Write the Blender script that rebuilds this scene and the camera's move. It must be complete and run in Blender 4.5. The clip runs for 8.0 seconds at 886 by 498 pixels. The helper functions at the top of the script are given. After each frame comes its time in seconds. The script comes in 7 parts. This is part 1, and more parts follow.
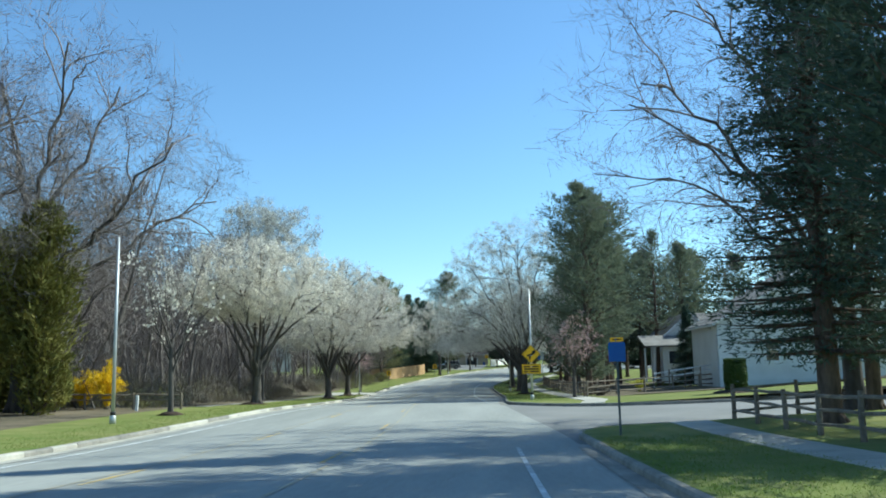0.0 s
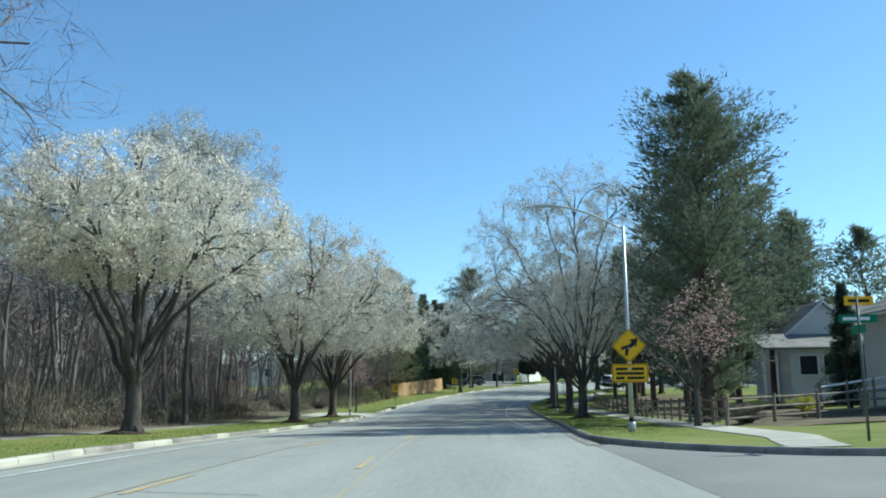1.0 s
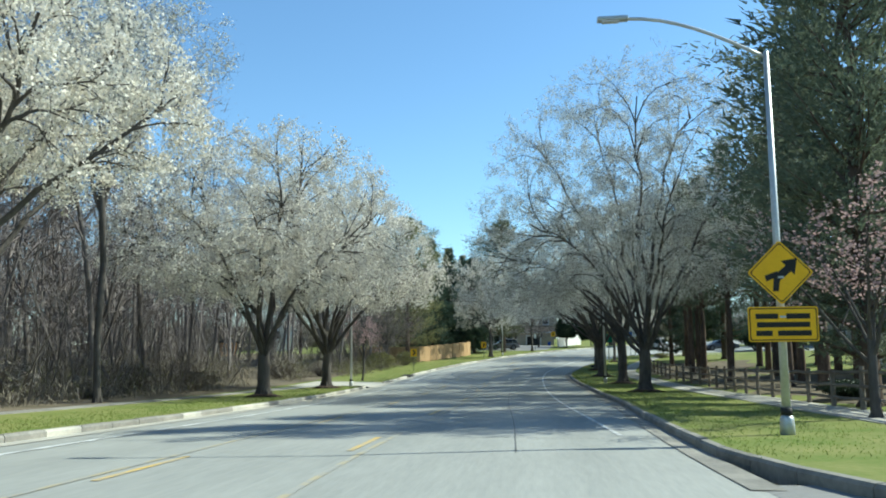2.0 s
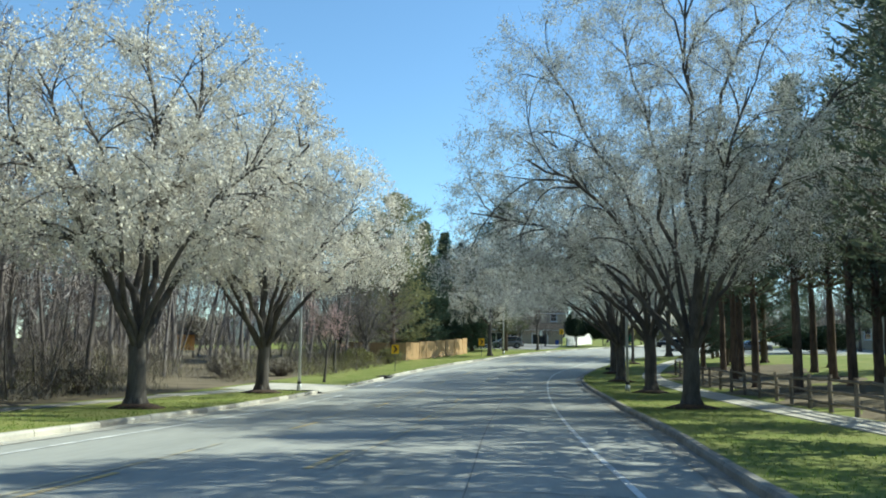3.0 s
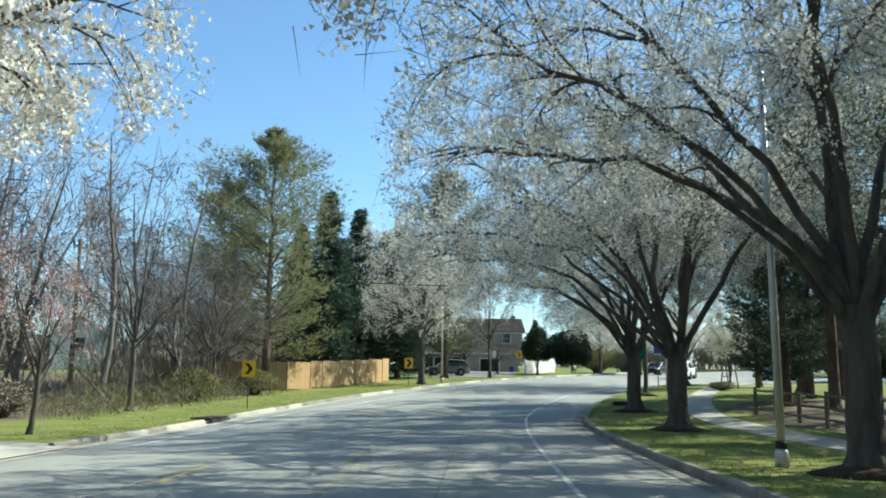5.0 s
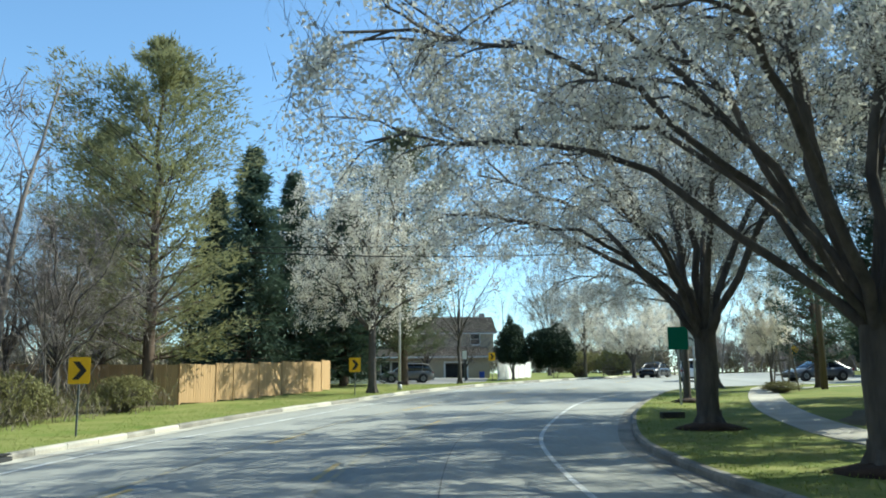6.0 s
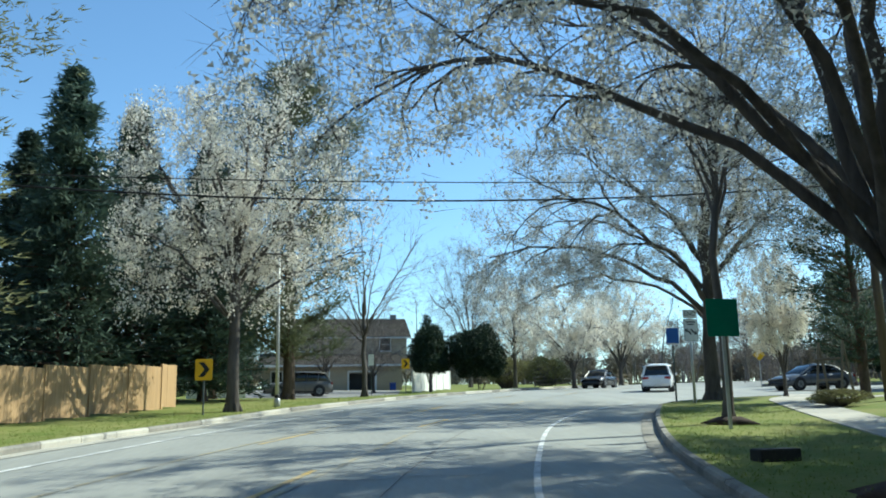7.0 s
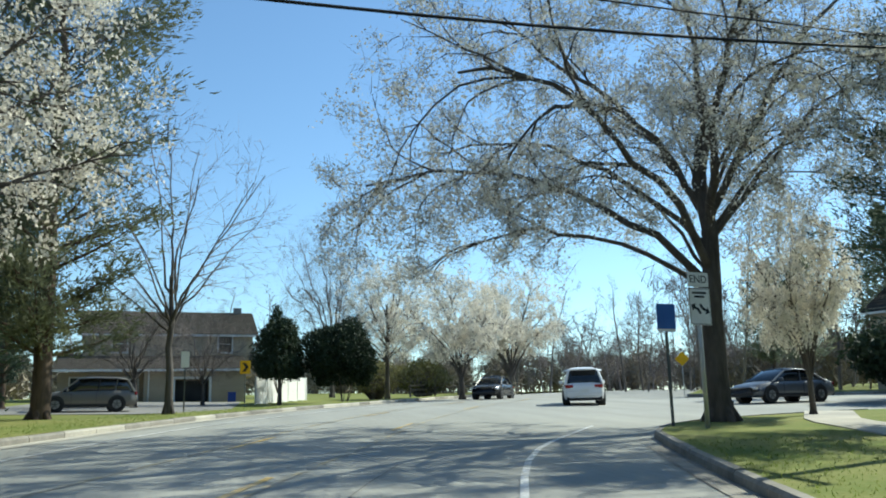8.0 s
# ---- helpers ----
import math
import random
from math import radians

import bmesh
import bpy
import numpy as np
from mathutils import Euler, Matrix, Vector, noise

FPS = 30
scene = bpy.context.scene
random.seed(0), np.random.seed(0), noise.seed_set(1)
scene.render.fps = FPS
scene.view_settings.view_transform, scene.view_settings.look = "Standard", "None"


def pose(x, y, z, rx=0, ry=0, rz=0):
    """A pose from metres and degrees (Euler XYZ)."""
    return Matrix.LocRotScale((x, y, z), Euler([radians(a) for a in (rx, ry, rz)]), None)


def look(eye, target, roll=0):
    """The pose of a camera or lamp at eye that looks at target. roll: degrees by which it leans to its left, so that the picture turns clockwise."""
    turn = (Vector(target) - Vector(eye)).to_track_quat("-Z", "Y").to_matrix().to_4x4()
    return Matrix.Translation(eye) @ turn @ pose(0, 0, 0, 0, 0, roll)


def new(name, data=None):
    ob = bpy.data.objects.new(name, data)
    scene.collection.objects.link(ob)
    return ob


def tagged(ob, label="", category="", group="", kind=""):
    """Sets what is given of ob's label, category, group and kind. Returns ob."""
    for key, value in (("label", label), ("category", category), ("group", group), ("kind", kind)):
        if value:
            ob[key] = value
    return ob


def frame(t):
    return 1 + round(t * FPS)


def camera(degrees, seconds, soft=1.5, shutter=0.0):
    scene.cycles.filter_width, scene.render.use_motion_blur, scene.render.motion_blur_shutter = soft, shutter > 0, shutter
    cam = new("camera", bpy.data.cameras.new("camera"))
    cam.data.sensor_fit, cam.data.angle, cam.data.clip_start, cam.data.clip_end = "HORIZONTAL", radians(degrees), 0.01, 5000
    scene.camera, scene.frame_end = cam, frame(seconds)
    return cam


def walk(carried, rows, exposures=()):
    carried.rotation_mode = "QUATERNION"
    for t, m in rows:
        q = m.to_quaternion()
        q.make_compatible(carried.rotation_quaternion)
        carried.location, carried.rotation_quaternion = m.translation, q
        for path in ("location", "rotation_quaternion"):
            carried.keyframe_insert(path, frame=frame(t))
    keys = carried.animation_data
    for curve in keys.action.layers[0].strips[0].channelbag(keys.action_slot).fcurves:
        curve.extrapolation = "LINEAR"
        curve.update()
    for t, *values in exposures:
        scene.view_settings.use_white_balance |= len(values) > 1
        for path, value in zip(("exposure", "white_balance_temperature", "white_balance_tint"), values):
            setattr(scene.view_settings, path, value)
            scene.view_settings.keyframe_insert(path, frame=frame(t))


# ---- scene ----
# ---- camera and drive ----
cam = camera(55.0, 8.0, soft=1.9)
# seconds, place, yaw, pitch, roll
ROWS = [
    (0.0, 4.00, 6.30, 1.39, 2.82, 8.09, -1.17),
    (0.25, 3.88, 10.95, 1.26, 3.16, 8.08, -1.30),
    (0.5, 3.79, 15.57, 1.12, 3.54, 8.08, -1.42),
    (0.6, 3.65, 18.75, 1.02, 3.72, 8.20, -1.38),
    (0.7, 3.40, 22.30, 0.94, 3.88, 8.55, -1.25),
    (0.8, 3.08, 26.00, 0.88, 4.02, 9.00, -1.02),
    (0.9, 2.80, 29.70, 0.84, 4.15, 9.35, -0.80),
    (1.0, 2.61, 33.04, 0.83, 4.31, 9.40, -0.66),
    (1.25, 2.52, 37.00, 0.81, 5.10, 8.75, -0.60),
    (1.5, 2.43, 40.78, 0.80, 5.73, 8.10, -0.59),
    (1.7, 2.38, 43.70, 0.82, 6.15, 7.60, -0.60),
    (2.3, 2.58, 51.20, 0.83, 7.15, 6.85, -0.35),
    (2.8, 2.70, 58.10, 0.82, 7.52, 6.75, 0.05),
    (3.0, 2.62, 61.09, 0.75, 7.39, 7.00, 0.35),
    (3.5, 2.25, 68.71, 0.60, 6.66, 7.78, 0.81),
    (4.0, 1.84, 76.30, 0.46, 5.66, 8.42, 0.92),
    (4.5, 1.47, 84.00, 0.30, 4.68, 8.98, 0.77),
    (5.2, 0.90, 94.80, 0.21, 2.95, 9.42, 0.25),
    (5.8, 0.43, 104.05, 0.16, 1.30, 9.85, -0.40),
    (6.0, 0.25, 107.10, 0.16, 0.65, 9.98, -0.68),
    (6.5, 0.10, 114.52, 0.23, -2.07, 10.42, -1.13),
    (7.0, 0.60, 121.75, 0.37, -5.46, 10.78, -1.25),
    (7.5, 1.28, 128.97, 0.49, -10.08, 11.10, -1.41),
    (8.0, 2.52, 136.30, 0.89, -14.62, 11.13, -1.51),
]


def drive_pose(x, y, z, yaw, pitch, roll):
    ya, pi = radians(yaw), radians(pitch)
    ahead = Vector((-math.sin(ya) * math.cos(pi), math.cos(ya) * math.cos(pi), math.sin(pi)))
    eye = Vector((x, y, z))
    return look(eye, eye + ahead, roll)


walk(cam, [(t, drive_pose(*row)) for t, *row in ROWS], exposures=[(0.0, 0.58, 5850, -7), (1.0, 0.46, 5850, -7), (1.5, 0.57, 5980, -7), (3.0, 0.74, 6250, -7), (4.5, 0.82, 6400, -6), (6.0, 0.90, 6350, -6), (6.5, 0.72, 6100, -7), (7.5, 0.64, 6150, -6), (8.0, 0.54, 6450, -4)])

# ---- light: clear spring noon, the sun to the right and a little ahead ----
SUN_AZ, SUN_EL = radians(68.0), radians(41.0)
world = bpy.data.worlds.new("world")
scene.world = world
world.use_nodes = True
wn = world.node_tree
sky = wn.nodes.new("ShaderNodeTexSky")
sky.sky_type = "NISHITA"
sky.sun_disc = False
sky.sun_elevation, sky.sun_rotation = SUN_EL, SUN_AZ
sky.air_density, sky.dust_density, sky.ozone_density = 1.0, 0.1, 5.0
wn.links.new(sky.outputs["Color"], wn.nodes["Background"].inputs["Color"])
wn.nodes["Background"].inputs["Strength"].default_value = 0.13
sun_data = bpy.data.lights.new("sun", "SUN")
sun_data.energy, sun_data.angle, sun_data.color = 4.9, radians(0.55), (1.0, 0.95, 0.86)
sun = new("sun", sun_data)
to_sun = Vector((math.sin(SUN_AZ) * math.cos(SUN_EL), math.cos(SUN_AZ) * math.cos(SUN_EL), math.sin(SUN_EL)))
sun.matrix_world = look(to_sun * 200, (0, 0, 0))
# ---- materials ----
def material(name, base, second=None, scale=3.0, rough=0.8, fine=40.0, bump=0.0, metal=0.0, amount=0.5, vary=0.0, translucent=0.0, spec=0.3, stretch=(1, 1, 1), seam=0.0):
    """Principled surface with two scales of noise between base and second, fine bump, and a tone that varies from object to object."""
    m = bpy.data.materials.new(name)
    m.use_nodes = True
    nt = m.node_tree
    n, l = nt.nodes, nt.links
    b = n["Principled BSDF"]
    b.inputs["Roughness"].default_value, b.inputs["Metallic"].default_value = rough, metal
    b.inputs["Specular IOR Level"].default_value = spec
    second = second or tuple(c * 0.75 for c in base)
    co = n.new("ShaderNodeTexCoord")
    mp = n.new("ShaderNodeMapping")
    mp.inputs["Scale"].default_value = stretch
    l.new(co.outputs["Object"], mp.inputs["Vector"])
    n1, n2 = n.new("ShaderNodeTexNoise"), n.new("ShaderNodeTexNoise")
    n1.inputs["Scale"].default_value, n2.inputs["Scale"].default_value = scale, fine
    n1.inputs["Detail"].default_value, n2.inputs["Detail"].default_value = 5.0, 3.0
    for q in (n1, n2):
        l.new(mp.outputs["Vector"], q.inputs["Vector"])
    add = n.new("ShaderNodeMath")
    add.operation = "MULTIPLY_ADD"
    add.inputs[1].default_value, add.inputs[2].default_value = 0.45, 0.0
    l.new(n2.outputs["Fac"], add.inputs[0])
    tot = n.new("ShaderNodeMath")
    tot.operation = "MULTIPLY_ADD"
    tot.inputs[1].default_value = 1.0
    l.new(n1.outputs["Fac"], tot.inputs[0])
    l.new(add.outputs[0], tot.inputs[2])
    ramp = n.new("ShaderNodeMapRange")
    ramp.inputs["From Min"].default_value, ramp.inputs["From Max"].default_value = 0.72 - amount * 0.4, 0.72 + amount * 0.4
    l.new(tot.outputs[0], ramp.inputs["Value"])
    mix = n.new("ShaderNodeMix")
    mix.data_type = "RGBA"
    mix.inputs["A"].default_value, mix.inputs["B"].default_value = (*base, 1), (*second, 1)
    l.new(ramp.outputs["Result"], mix.inputs["Factor"])
    col = mix.outputs["Result"]
    if vary:
        info = n.new("ShaderNodeObjectInfo")
        geo = n.new("ShaderNodeNewGeometry")
        s = n.new("ShaderNodeMath")
        s.operation = "ADD"
        l.new(info.outputs["Random"], s.inputs[0])
        l.new(geo.outputs["Random Per Island"], s.inputs[1])
        r = n.new("ShaderNodeMapRange")
        r.inputs["From Max"].default_value = 2.0
        r.inputs["To Min"].default_value, r.inputs["To Max"].default_value = 1 - vary, 1 + vary
        l.new(s.outputs[0], r.inputs["Value"])
        hsv = n.new("ShaderNodeHueSaturation")
        l.new(r.outputs["Result"], hsv.inputs["Value"])
        l.new(col, hsv.inputs["Color"])
        col = hsv.outputs["Color"]
    l.new(col, b.inputs["Base Color"])
    if bump:
        bp = n.new("ShaderNodeBump")
        bp.inputs["Strength"].default_value, bp.inputs["Distance"].default_value = bump, 0.02
        l.new(n2.outputs["Fac"], bp.inputs["Height"])
        l.new(bp.outputs["Normal"], b.inputs["Normal"])
    if translucent:
        tr, ms = n.new("ShaderNodeBsdfTranslucent"), n.new("ShaderNodeMixShader")
        l.new(col, tr.inputs["Color"])
        ms.inputs["Fac"].default_value = translucent
        l.new(b.outputs[0], ms.inputs[1])
        l.new(tr.outputs[0], ms.inputs[2])
        l.new(ms.outputs[0], n["Material Output"].inputs["Surface"])
    return m


def glass(name, tint=(0.02, 0.025, 0.03), rough=0.05):
    m = bpy.data.materials.new(name)
    m.use_nodes = True
    b = m.node_tree.nodes["Principled BSDF"]
    b.inputs["Base Color"].default_value = (*tint, 1)
    b.inputs["Roughness"].default_value = rough
    b.inputs["Specular IOR Level"].default_value = 0.7
    return m


ASPHALT = material("asphalt", (0.235, 0.238, 0.218), (0.345, 0.343, 0.312), scale=0.55, fine=9.0, rough=0.85, bump=0.35, amount=0.75, stretch=(1, 0.14, 1))
ASPHALT_DARK = material("old_asphalt", (0.18, 0.176, 0.166), (0.235, 0.228, 0.215), scale=0.3, fine=10.0, rough=0.85, bump=0.3)
CONCRETE = material("concrete", (0.48, 0.45, 0.38), (0.33, 0.31, 0.27), scale=0.8, fine=14.0, rough=0.9, bump=0.25, vary=0.12)
CONCRETE_DIRTY = material("weathered_kerb", (0.30, 0.28, 0.24), (0.17, 0.16, 0.14), scale=1.1, fine=9.0, rough=0.9, bump=0.3, vary=0.2)
LINE_WHITE = material("road_paint_white", (0.70, 0.70, 0.68), (0.36, 0.36, 0.35), scale=1.6, fine=16.0, rough=0.7, amount=0.4)
LINE_YELLOW_WORN = material("worn_road_paint_yellow", (0.37, 0.32, 0.215), (0.30, 0.295, 0.265), scale=2.2, fine=18.0, rough=0.75, amount=0.2)
LINE_YELLOW = material("road_paint_yellow", (0.56, 0.38, 0.11), (0.34, 0.31, 0.25), scale=1.4, fine=18.0, rough=0.75, amount=0.5)
GRASS = material("lawn", (0.10, 0.152, 0.028), (0.245, 0.23, 0.088), scale=0.7, fine=9.0, rough=0.95, bump=0.8, amount=0.8, spec=0.1)
LITTER = material("leaf_litter", (0.185, 0.15, 0.105), (0.105, 0.09, 0.06), scale=0.7, fine=6.0, rough=0.95, bump=0.8, spec=0.1)
BLADE = material("grass_blade", (0.15, 0.225, 0.04), (0.24, 0.26, 0.085), scale=0.6, fine=5.0, rough=0.9, vary=0.15, translucent=0.5, spec=0.1)
MULCH = material("mulch", (0.075, 0.048, 0.032), (0.035, 0.024, 0.018), scale=4.0, fine=30.0, rough=0.95, bump=1.0)
BARK_PEAR = material("pear_bark", (0.125, 0.112, 0.10), (0.062, 0.055, 0.05), scale=3.0, fine=14.0, rough=0.95, bump=0.9, stretch=(1, 1, 0.25), spec=0.1)
TWIG_PEAR = material("pear_twigs", (0.19, 0.168, 0.152), (0.125, 0.11, 0.10), scale=2.0, fine=12.0, rough=0.95, vary=0.25, spec=0.1)
TWIG_WOOD = material("wood_twigs", (0.25, 0.215, 0.20), (0.17, 0.146, 0.134), scale=0.4, fine=5.0, rough=0.95, vary=0.3, spec=0.1)
BARK_GREY = material("grey_bark", (0.21, 0.187, 0.172), (0.12, 0.105, 0.096), scale=2.0, fine=12.0, rough=0.95, bump=0.8, stretch=(1, 1, 0.2), vary=0.3, spec=0.1)
BARK_PINE = material("pine_bark", (0.15, 0.11, 0.085), (0.07, 0.052, 0.042), scale=2.5, fine=10.0, rough=0.95, bump=0.9, stretch=(1, 1, 0.3), spec=0.1)
BLOSSOM = material("pear_blossom", (0.82, 0.775, 0.69), (0.66, 0.615, 0.515), scale=0.7, fine=5.0, rough=0.8, vary=0.22, translucent=0.28, spec=0.1)
# Greyer copy of the blossom: the shade side of the crowns is in its colour.
BLOSSOM_SHADED = material("shaded_pear_blossom", (0.74, 0.73, 0.68), (0.57, 0.565, 0.48), scale=0.7, fine=5.0, rough=0.8, vary=0.3, translucent=0.26, spec=0.1)
BLOSSOM_PINK = material("redbud_blossom", (0.50, 0.34, 0.33), (0.36, 0.26, 0.24), scale=1.0, fine=6.0, rough=0.8, vary=0.3, translucent=0.35, spec=0.1)
BLOSSOM_YELLOW = material("forsythia_blossom", (0.86, 0.58, 0.015), (0.70, 0.50, 0.03), scale=1.5, fine=7.0, rough=0.8, vary=0.2, translucent=0.3, spec=0.1)
BLOSSOM_FADING = material("fading_forsythia_blossom", (0.62, 0.56, 0.10), (0.42, 0.42, 0.10), scale=1.5, fine=7.0, rough=0.8, vary=0.25, translucent=0.3, spec=0.1)
NEEDLE_PINE = material("pine_needles", (0.11, 0.14, 0.098), (0.165, 0.185, 0.12), scale=0.5, fine=3.0, rough=0.7, vary=0.35, translucent=0.4, spec=0.2)
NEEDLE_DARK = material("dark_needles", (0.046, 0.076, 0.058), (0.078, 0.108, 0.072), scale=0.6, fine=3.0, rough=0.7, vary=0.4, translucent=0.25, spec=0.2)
# Sunlight on the pines by the fence is put into this brighter colour.
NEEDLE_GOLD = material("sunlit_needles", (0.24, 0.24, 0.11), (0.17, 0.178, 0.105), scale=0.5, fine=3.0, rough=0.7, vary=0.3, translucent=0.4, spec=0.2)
NEEDLE_OLIVE = material("olive_needles", (0.15, 0.16, 0.09), (0.105, 0.12, 0.075), scale=0.5, fine=3.0, rough=0.7, vary=0.35, translucent=0.35, spec=0.2)
LEAF_CEDAR = material("cedar_leaves", (0.15, 0.155, 0.035), (0.23, 0.21, 0.055), scale=0.7, fine=3.0, rough=0.7, vary=0.35, translucent=0.2, spec=0.2)
LEAF_HOLLY = material("holly_leaves", (0.022, 0.038, 0.022), (0.045, 0.066, 0.034), scale=1.0, fine=5.0, rough=0.6, vary=0.4, translucent=0.15, spec=0.2)
LEAF_HEDGE = material("clipped_shrub_leaves", (0.05, 0.09, 0.022), (0.09, 0.13, 0.035), scale=1.0, fine=6.0, rough=0.6, vary=0.3, translucent=0.2)
BRUSH = material("dry_brush", (0.26, 0.225, 0.175), (0.165, 0.145, 0.115), scale=0.4, fine=3.0, rough=0.95, vary=0.35, spec=0.1)
BRUSH_GREEN = material("budding_brush", (0.24, 0.23, 0.10), (0.17, 0.165, 0.085), scale=0.5, fine=3.0, rough=0.95, vary=0.35, translucent=0.3, spec=0.1)
STEEL = material("galvanised_steel", (0.55, 0.56, 0.55), (0.42, 0.43, 0.43), scale=2.0, fine=20.0, rough=0.5, metal=0.6, bump=0.05)
STEEL_DARK = material("dark_steel_post", (0.13, 0.145, 0.14), (0.08, 0.09, 0.09), scale=3.0, rough=0.6, metal=0.3)
SIGN_YELLOW = material("sign_yellow", (0.85, 0.47, 0.015), (0.74, 0.40, 0.012), scale=2.0, rough=0.45, amount=0.4)
SIGN_BLACK = material("sign_black", (0.012, 0.012, 0.012), (0.02, 0.02, 0.02), scale=2.0, rough=0.5)
SIGN_BLUE = material("sign_blue", (0.022, 0.10, 0.36), (0.03, 0.12, 0.40), scale=2.0, rough=0.45)
SIGN_GREEN = material("sign_green", (0.008, 0.15, 0.085), (0.01, 0.18, 0.10), scale=2.0, rough=0.45)
SIGN_WHITE = material("sign_white", (0.78, 0.78, 0.76), (0.70, 0.70, 0.68), scale=2.0, rough=0.45)
FENCE_TAN = material("cedar_fence_board", (0.50, 0.33, 0.17), (0.36, 0.23, 0.12), scale=1.3, fine=9.0, rough=0.85, bump=0.4, vary=0.14, stretch=(1, 1, 0.15))
FENCE_GREY = material("weathered_rail", (0.26, 0.215, 0.165), (0.14, 0.115, 0.09), scale=1.5, fine=10.0, rough=0.95, bump=0.6, vary=0.2)
PAINT_WHITE = material("white_paint", (0.80, 0.80, 0.78), (0.68, 0.68, 0.66), scale=1.0, fine=12.0, rough=0.6, amount=0.4)
SIDING_WHITE = material("pale_siding", (0.66, 0.66, 0.64), (0.57, 0.57, 0.55), scale=0.6, fine=8.0, rough=0.7, amount=0.5, vary=0.05)
SIDING_TAN = material("tan_siding", (0.43, 0.36, 0.26), (0.36, 0.30, 0.215), scale=0.6, fine=8.0, rough=0.75, amount=0.5, vary=0.05)
SIDING_ORANGE = material("orange_boards", (0.62, 0.27, 0.06), (0.50, 0.22, 0.05), scale=1.0, fine=8.0, rough=0.8)
SHINGLE = material("roof_shingle", (0.055, 0.049, 0.041), (0.036, 0.033, 0.029), scale=1.2, fine=6.0, rough=0.95, bump=0.6, vary=0.15, spec=0.1)
TAR = material("tar_seal", (0.12, 0.118, 0.112), (0.20, 0.195, 0.18), scale=2.0, fine=14.0, rough=0.8)
SHINGLE_LIGHT = material("grey_roof_shingle", (0.25, 0.235, 0.22), (0.17, 0.16, 0.15), scale=1.2, fine=6.0, rough=0.95, bump=0.6, vary=0.15)
TRIM = material("trim_white", (0.76, 0.76, 0.74), (0.68, 0.68, 0.66), scale=1.0, rough=0.6)
DARK_OPENING = material("dark_door_slot_shade", (0.035, 0.037, 0.04), (0.022, 0.023, 0.025), scale=1.0, rough=0.6)
STONE = material("field_stone", (0.25, 0.235, 0.215), (0.15, 0.14, 0.13), scale=1.4, fine=8.0, rough=0.9, bump=0.5, vary=0.25)
CAR_WHITE = material("white_car_paint", (0.80, 0.80, 0.80), (0.76, 0.76, 0.76), scale=1.0, rough=0.25, amount=0.4, spec=0.6)
CAR_GREY = material("grey_car_paint", (0.10, 0.112, 0.13), (0.088, 0.098, 0.115), scale=1.0, rough=0.3, metal=0.1, spec=0.5)
CAR_BLACK = material("black_car_paint", (0.022, 0.023, 0.027), (0.018, 0.019, 0.022), scale=1.0, rough=0.25, spec=0.6)
CAR_BROWN = material("bronze_car_paint", (0.16, 0.15, 0.135), (0.14, 0.13, 0.115), scale=1.0, rough=0.3, metal=0.1, spec=0.5)
RUBBER = material("tyre_rubber", (0.02, 0.02, 0.02), (0.03, 0.03, 0.03), scale=6.0, rough=0.9)
PLASTIC = material("black_plastic", (0.025, 0.025, 0.026), (0.035, 0.035, 0.036), scale=4.0, rough=0.7)
ALLOY = material("dull_alloy", (0.30, 0.30, 0.31), (0.22, 0.22, 0.23), scale=3.0, rough=0.4, metal=0.6)
LAMP_RED = material("tail_lamp_red", (0.35, 0.012, 0.012), (0.28, 0.01, 0.01), scale=3.0, rough=0.2, spec=0.6)
LAMP_CLEAR = material("clear_lamp", (0.6, 0.6, 0.62), (0.5, 0.5, 0.52), scale=3.0, rough=0.15, spec=0.7)
BIN_BLUE = material("blue_bin", (0.02, 0.06, 0.30), (0.02, 0.05, 0.25), scale=2.0, rough=0.5)
CABLE = material("black_cable", (0.012, 0.012, 0.013), (0.02, 0.02, 0.02), scale=2.0, rough=0.7)
UTILITY_POLE = material("utility_pole_wood", (0.15, 0.115, 0.085), (0.09, 0.07, 0.055), scale=2.0, fine=9.0, rough=0.95, bump=0.6, stretch=(1, 1, 0.1))
GLASS = glass("window_glass")
CAR_GLASS = glass("car_glass", (0.012, 0.015, 0.018), 0.03)
IRON = material("cast_iron", (0.03, 0.03, 0.032), (0.05, 0.048, 0.045), scale=3.0, fine=20.0, rough=0.7, metal=0.4)
# ---- plan ----
def spline(pairs):
    """A smooth curve through (y, value) pairs."""
    ys, vs = (np.array(c, float) for c in zip(*pairs))
    slope = np.gradient(vs, ys)

    def f(y):
        q = np.clip(np.asarray(y, float), ys[0], ys[-1])
        i = np.clip(np.searchsorted(ys, q) - 1, 0, len(ys) - 2)
        h = ys[i + 1] - ys[i]
        t = (q - ys[i]) / h
        return ((1 + 2 * t) * (1 - t) ** 2 * vs[i] + t * (1 - t) ** 2 * h * slope[i] + t * t * (3 - 2 * t) * vs[i + 1] + t * t * (t - 1) * h * slope[i + 1])

    return f


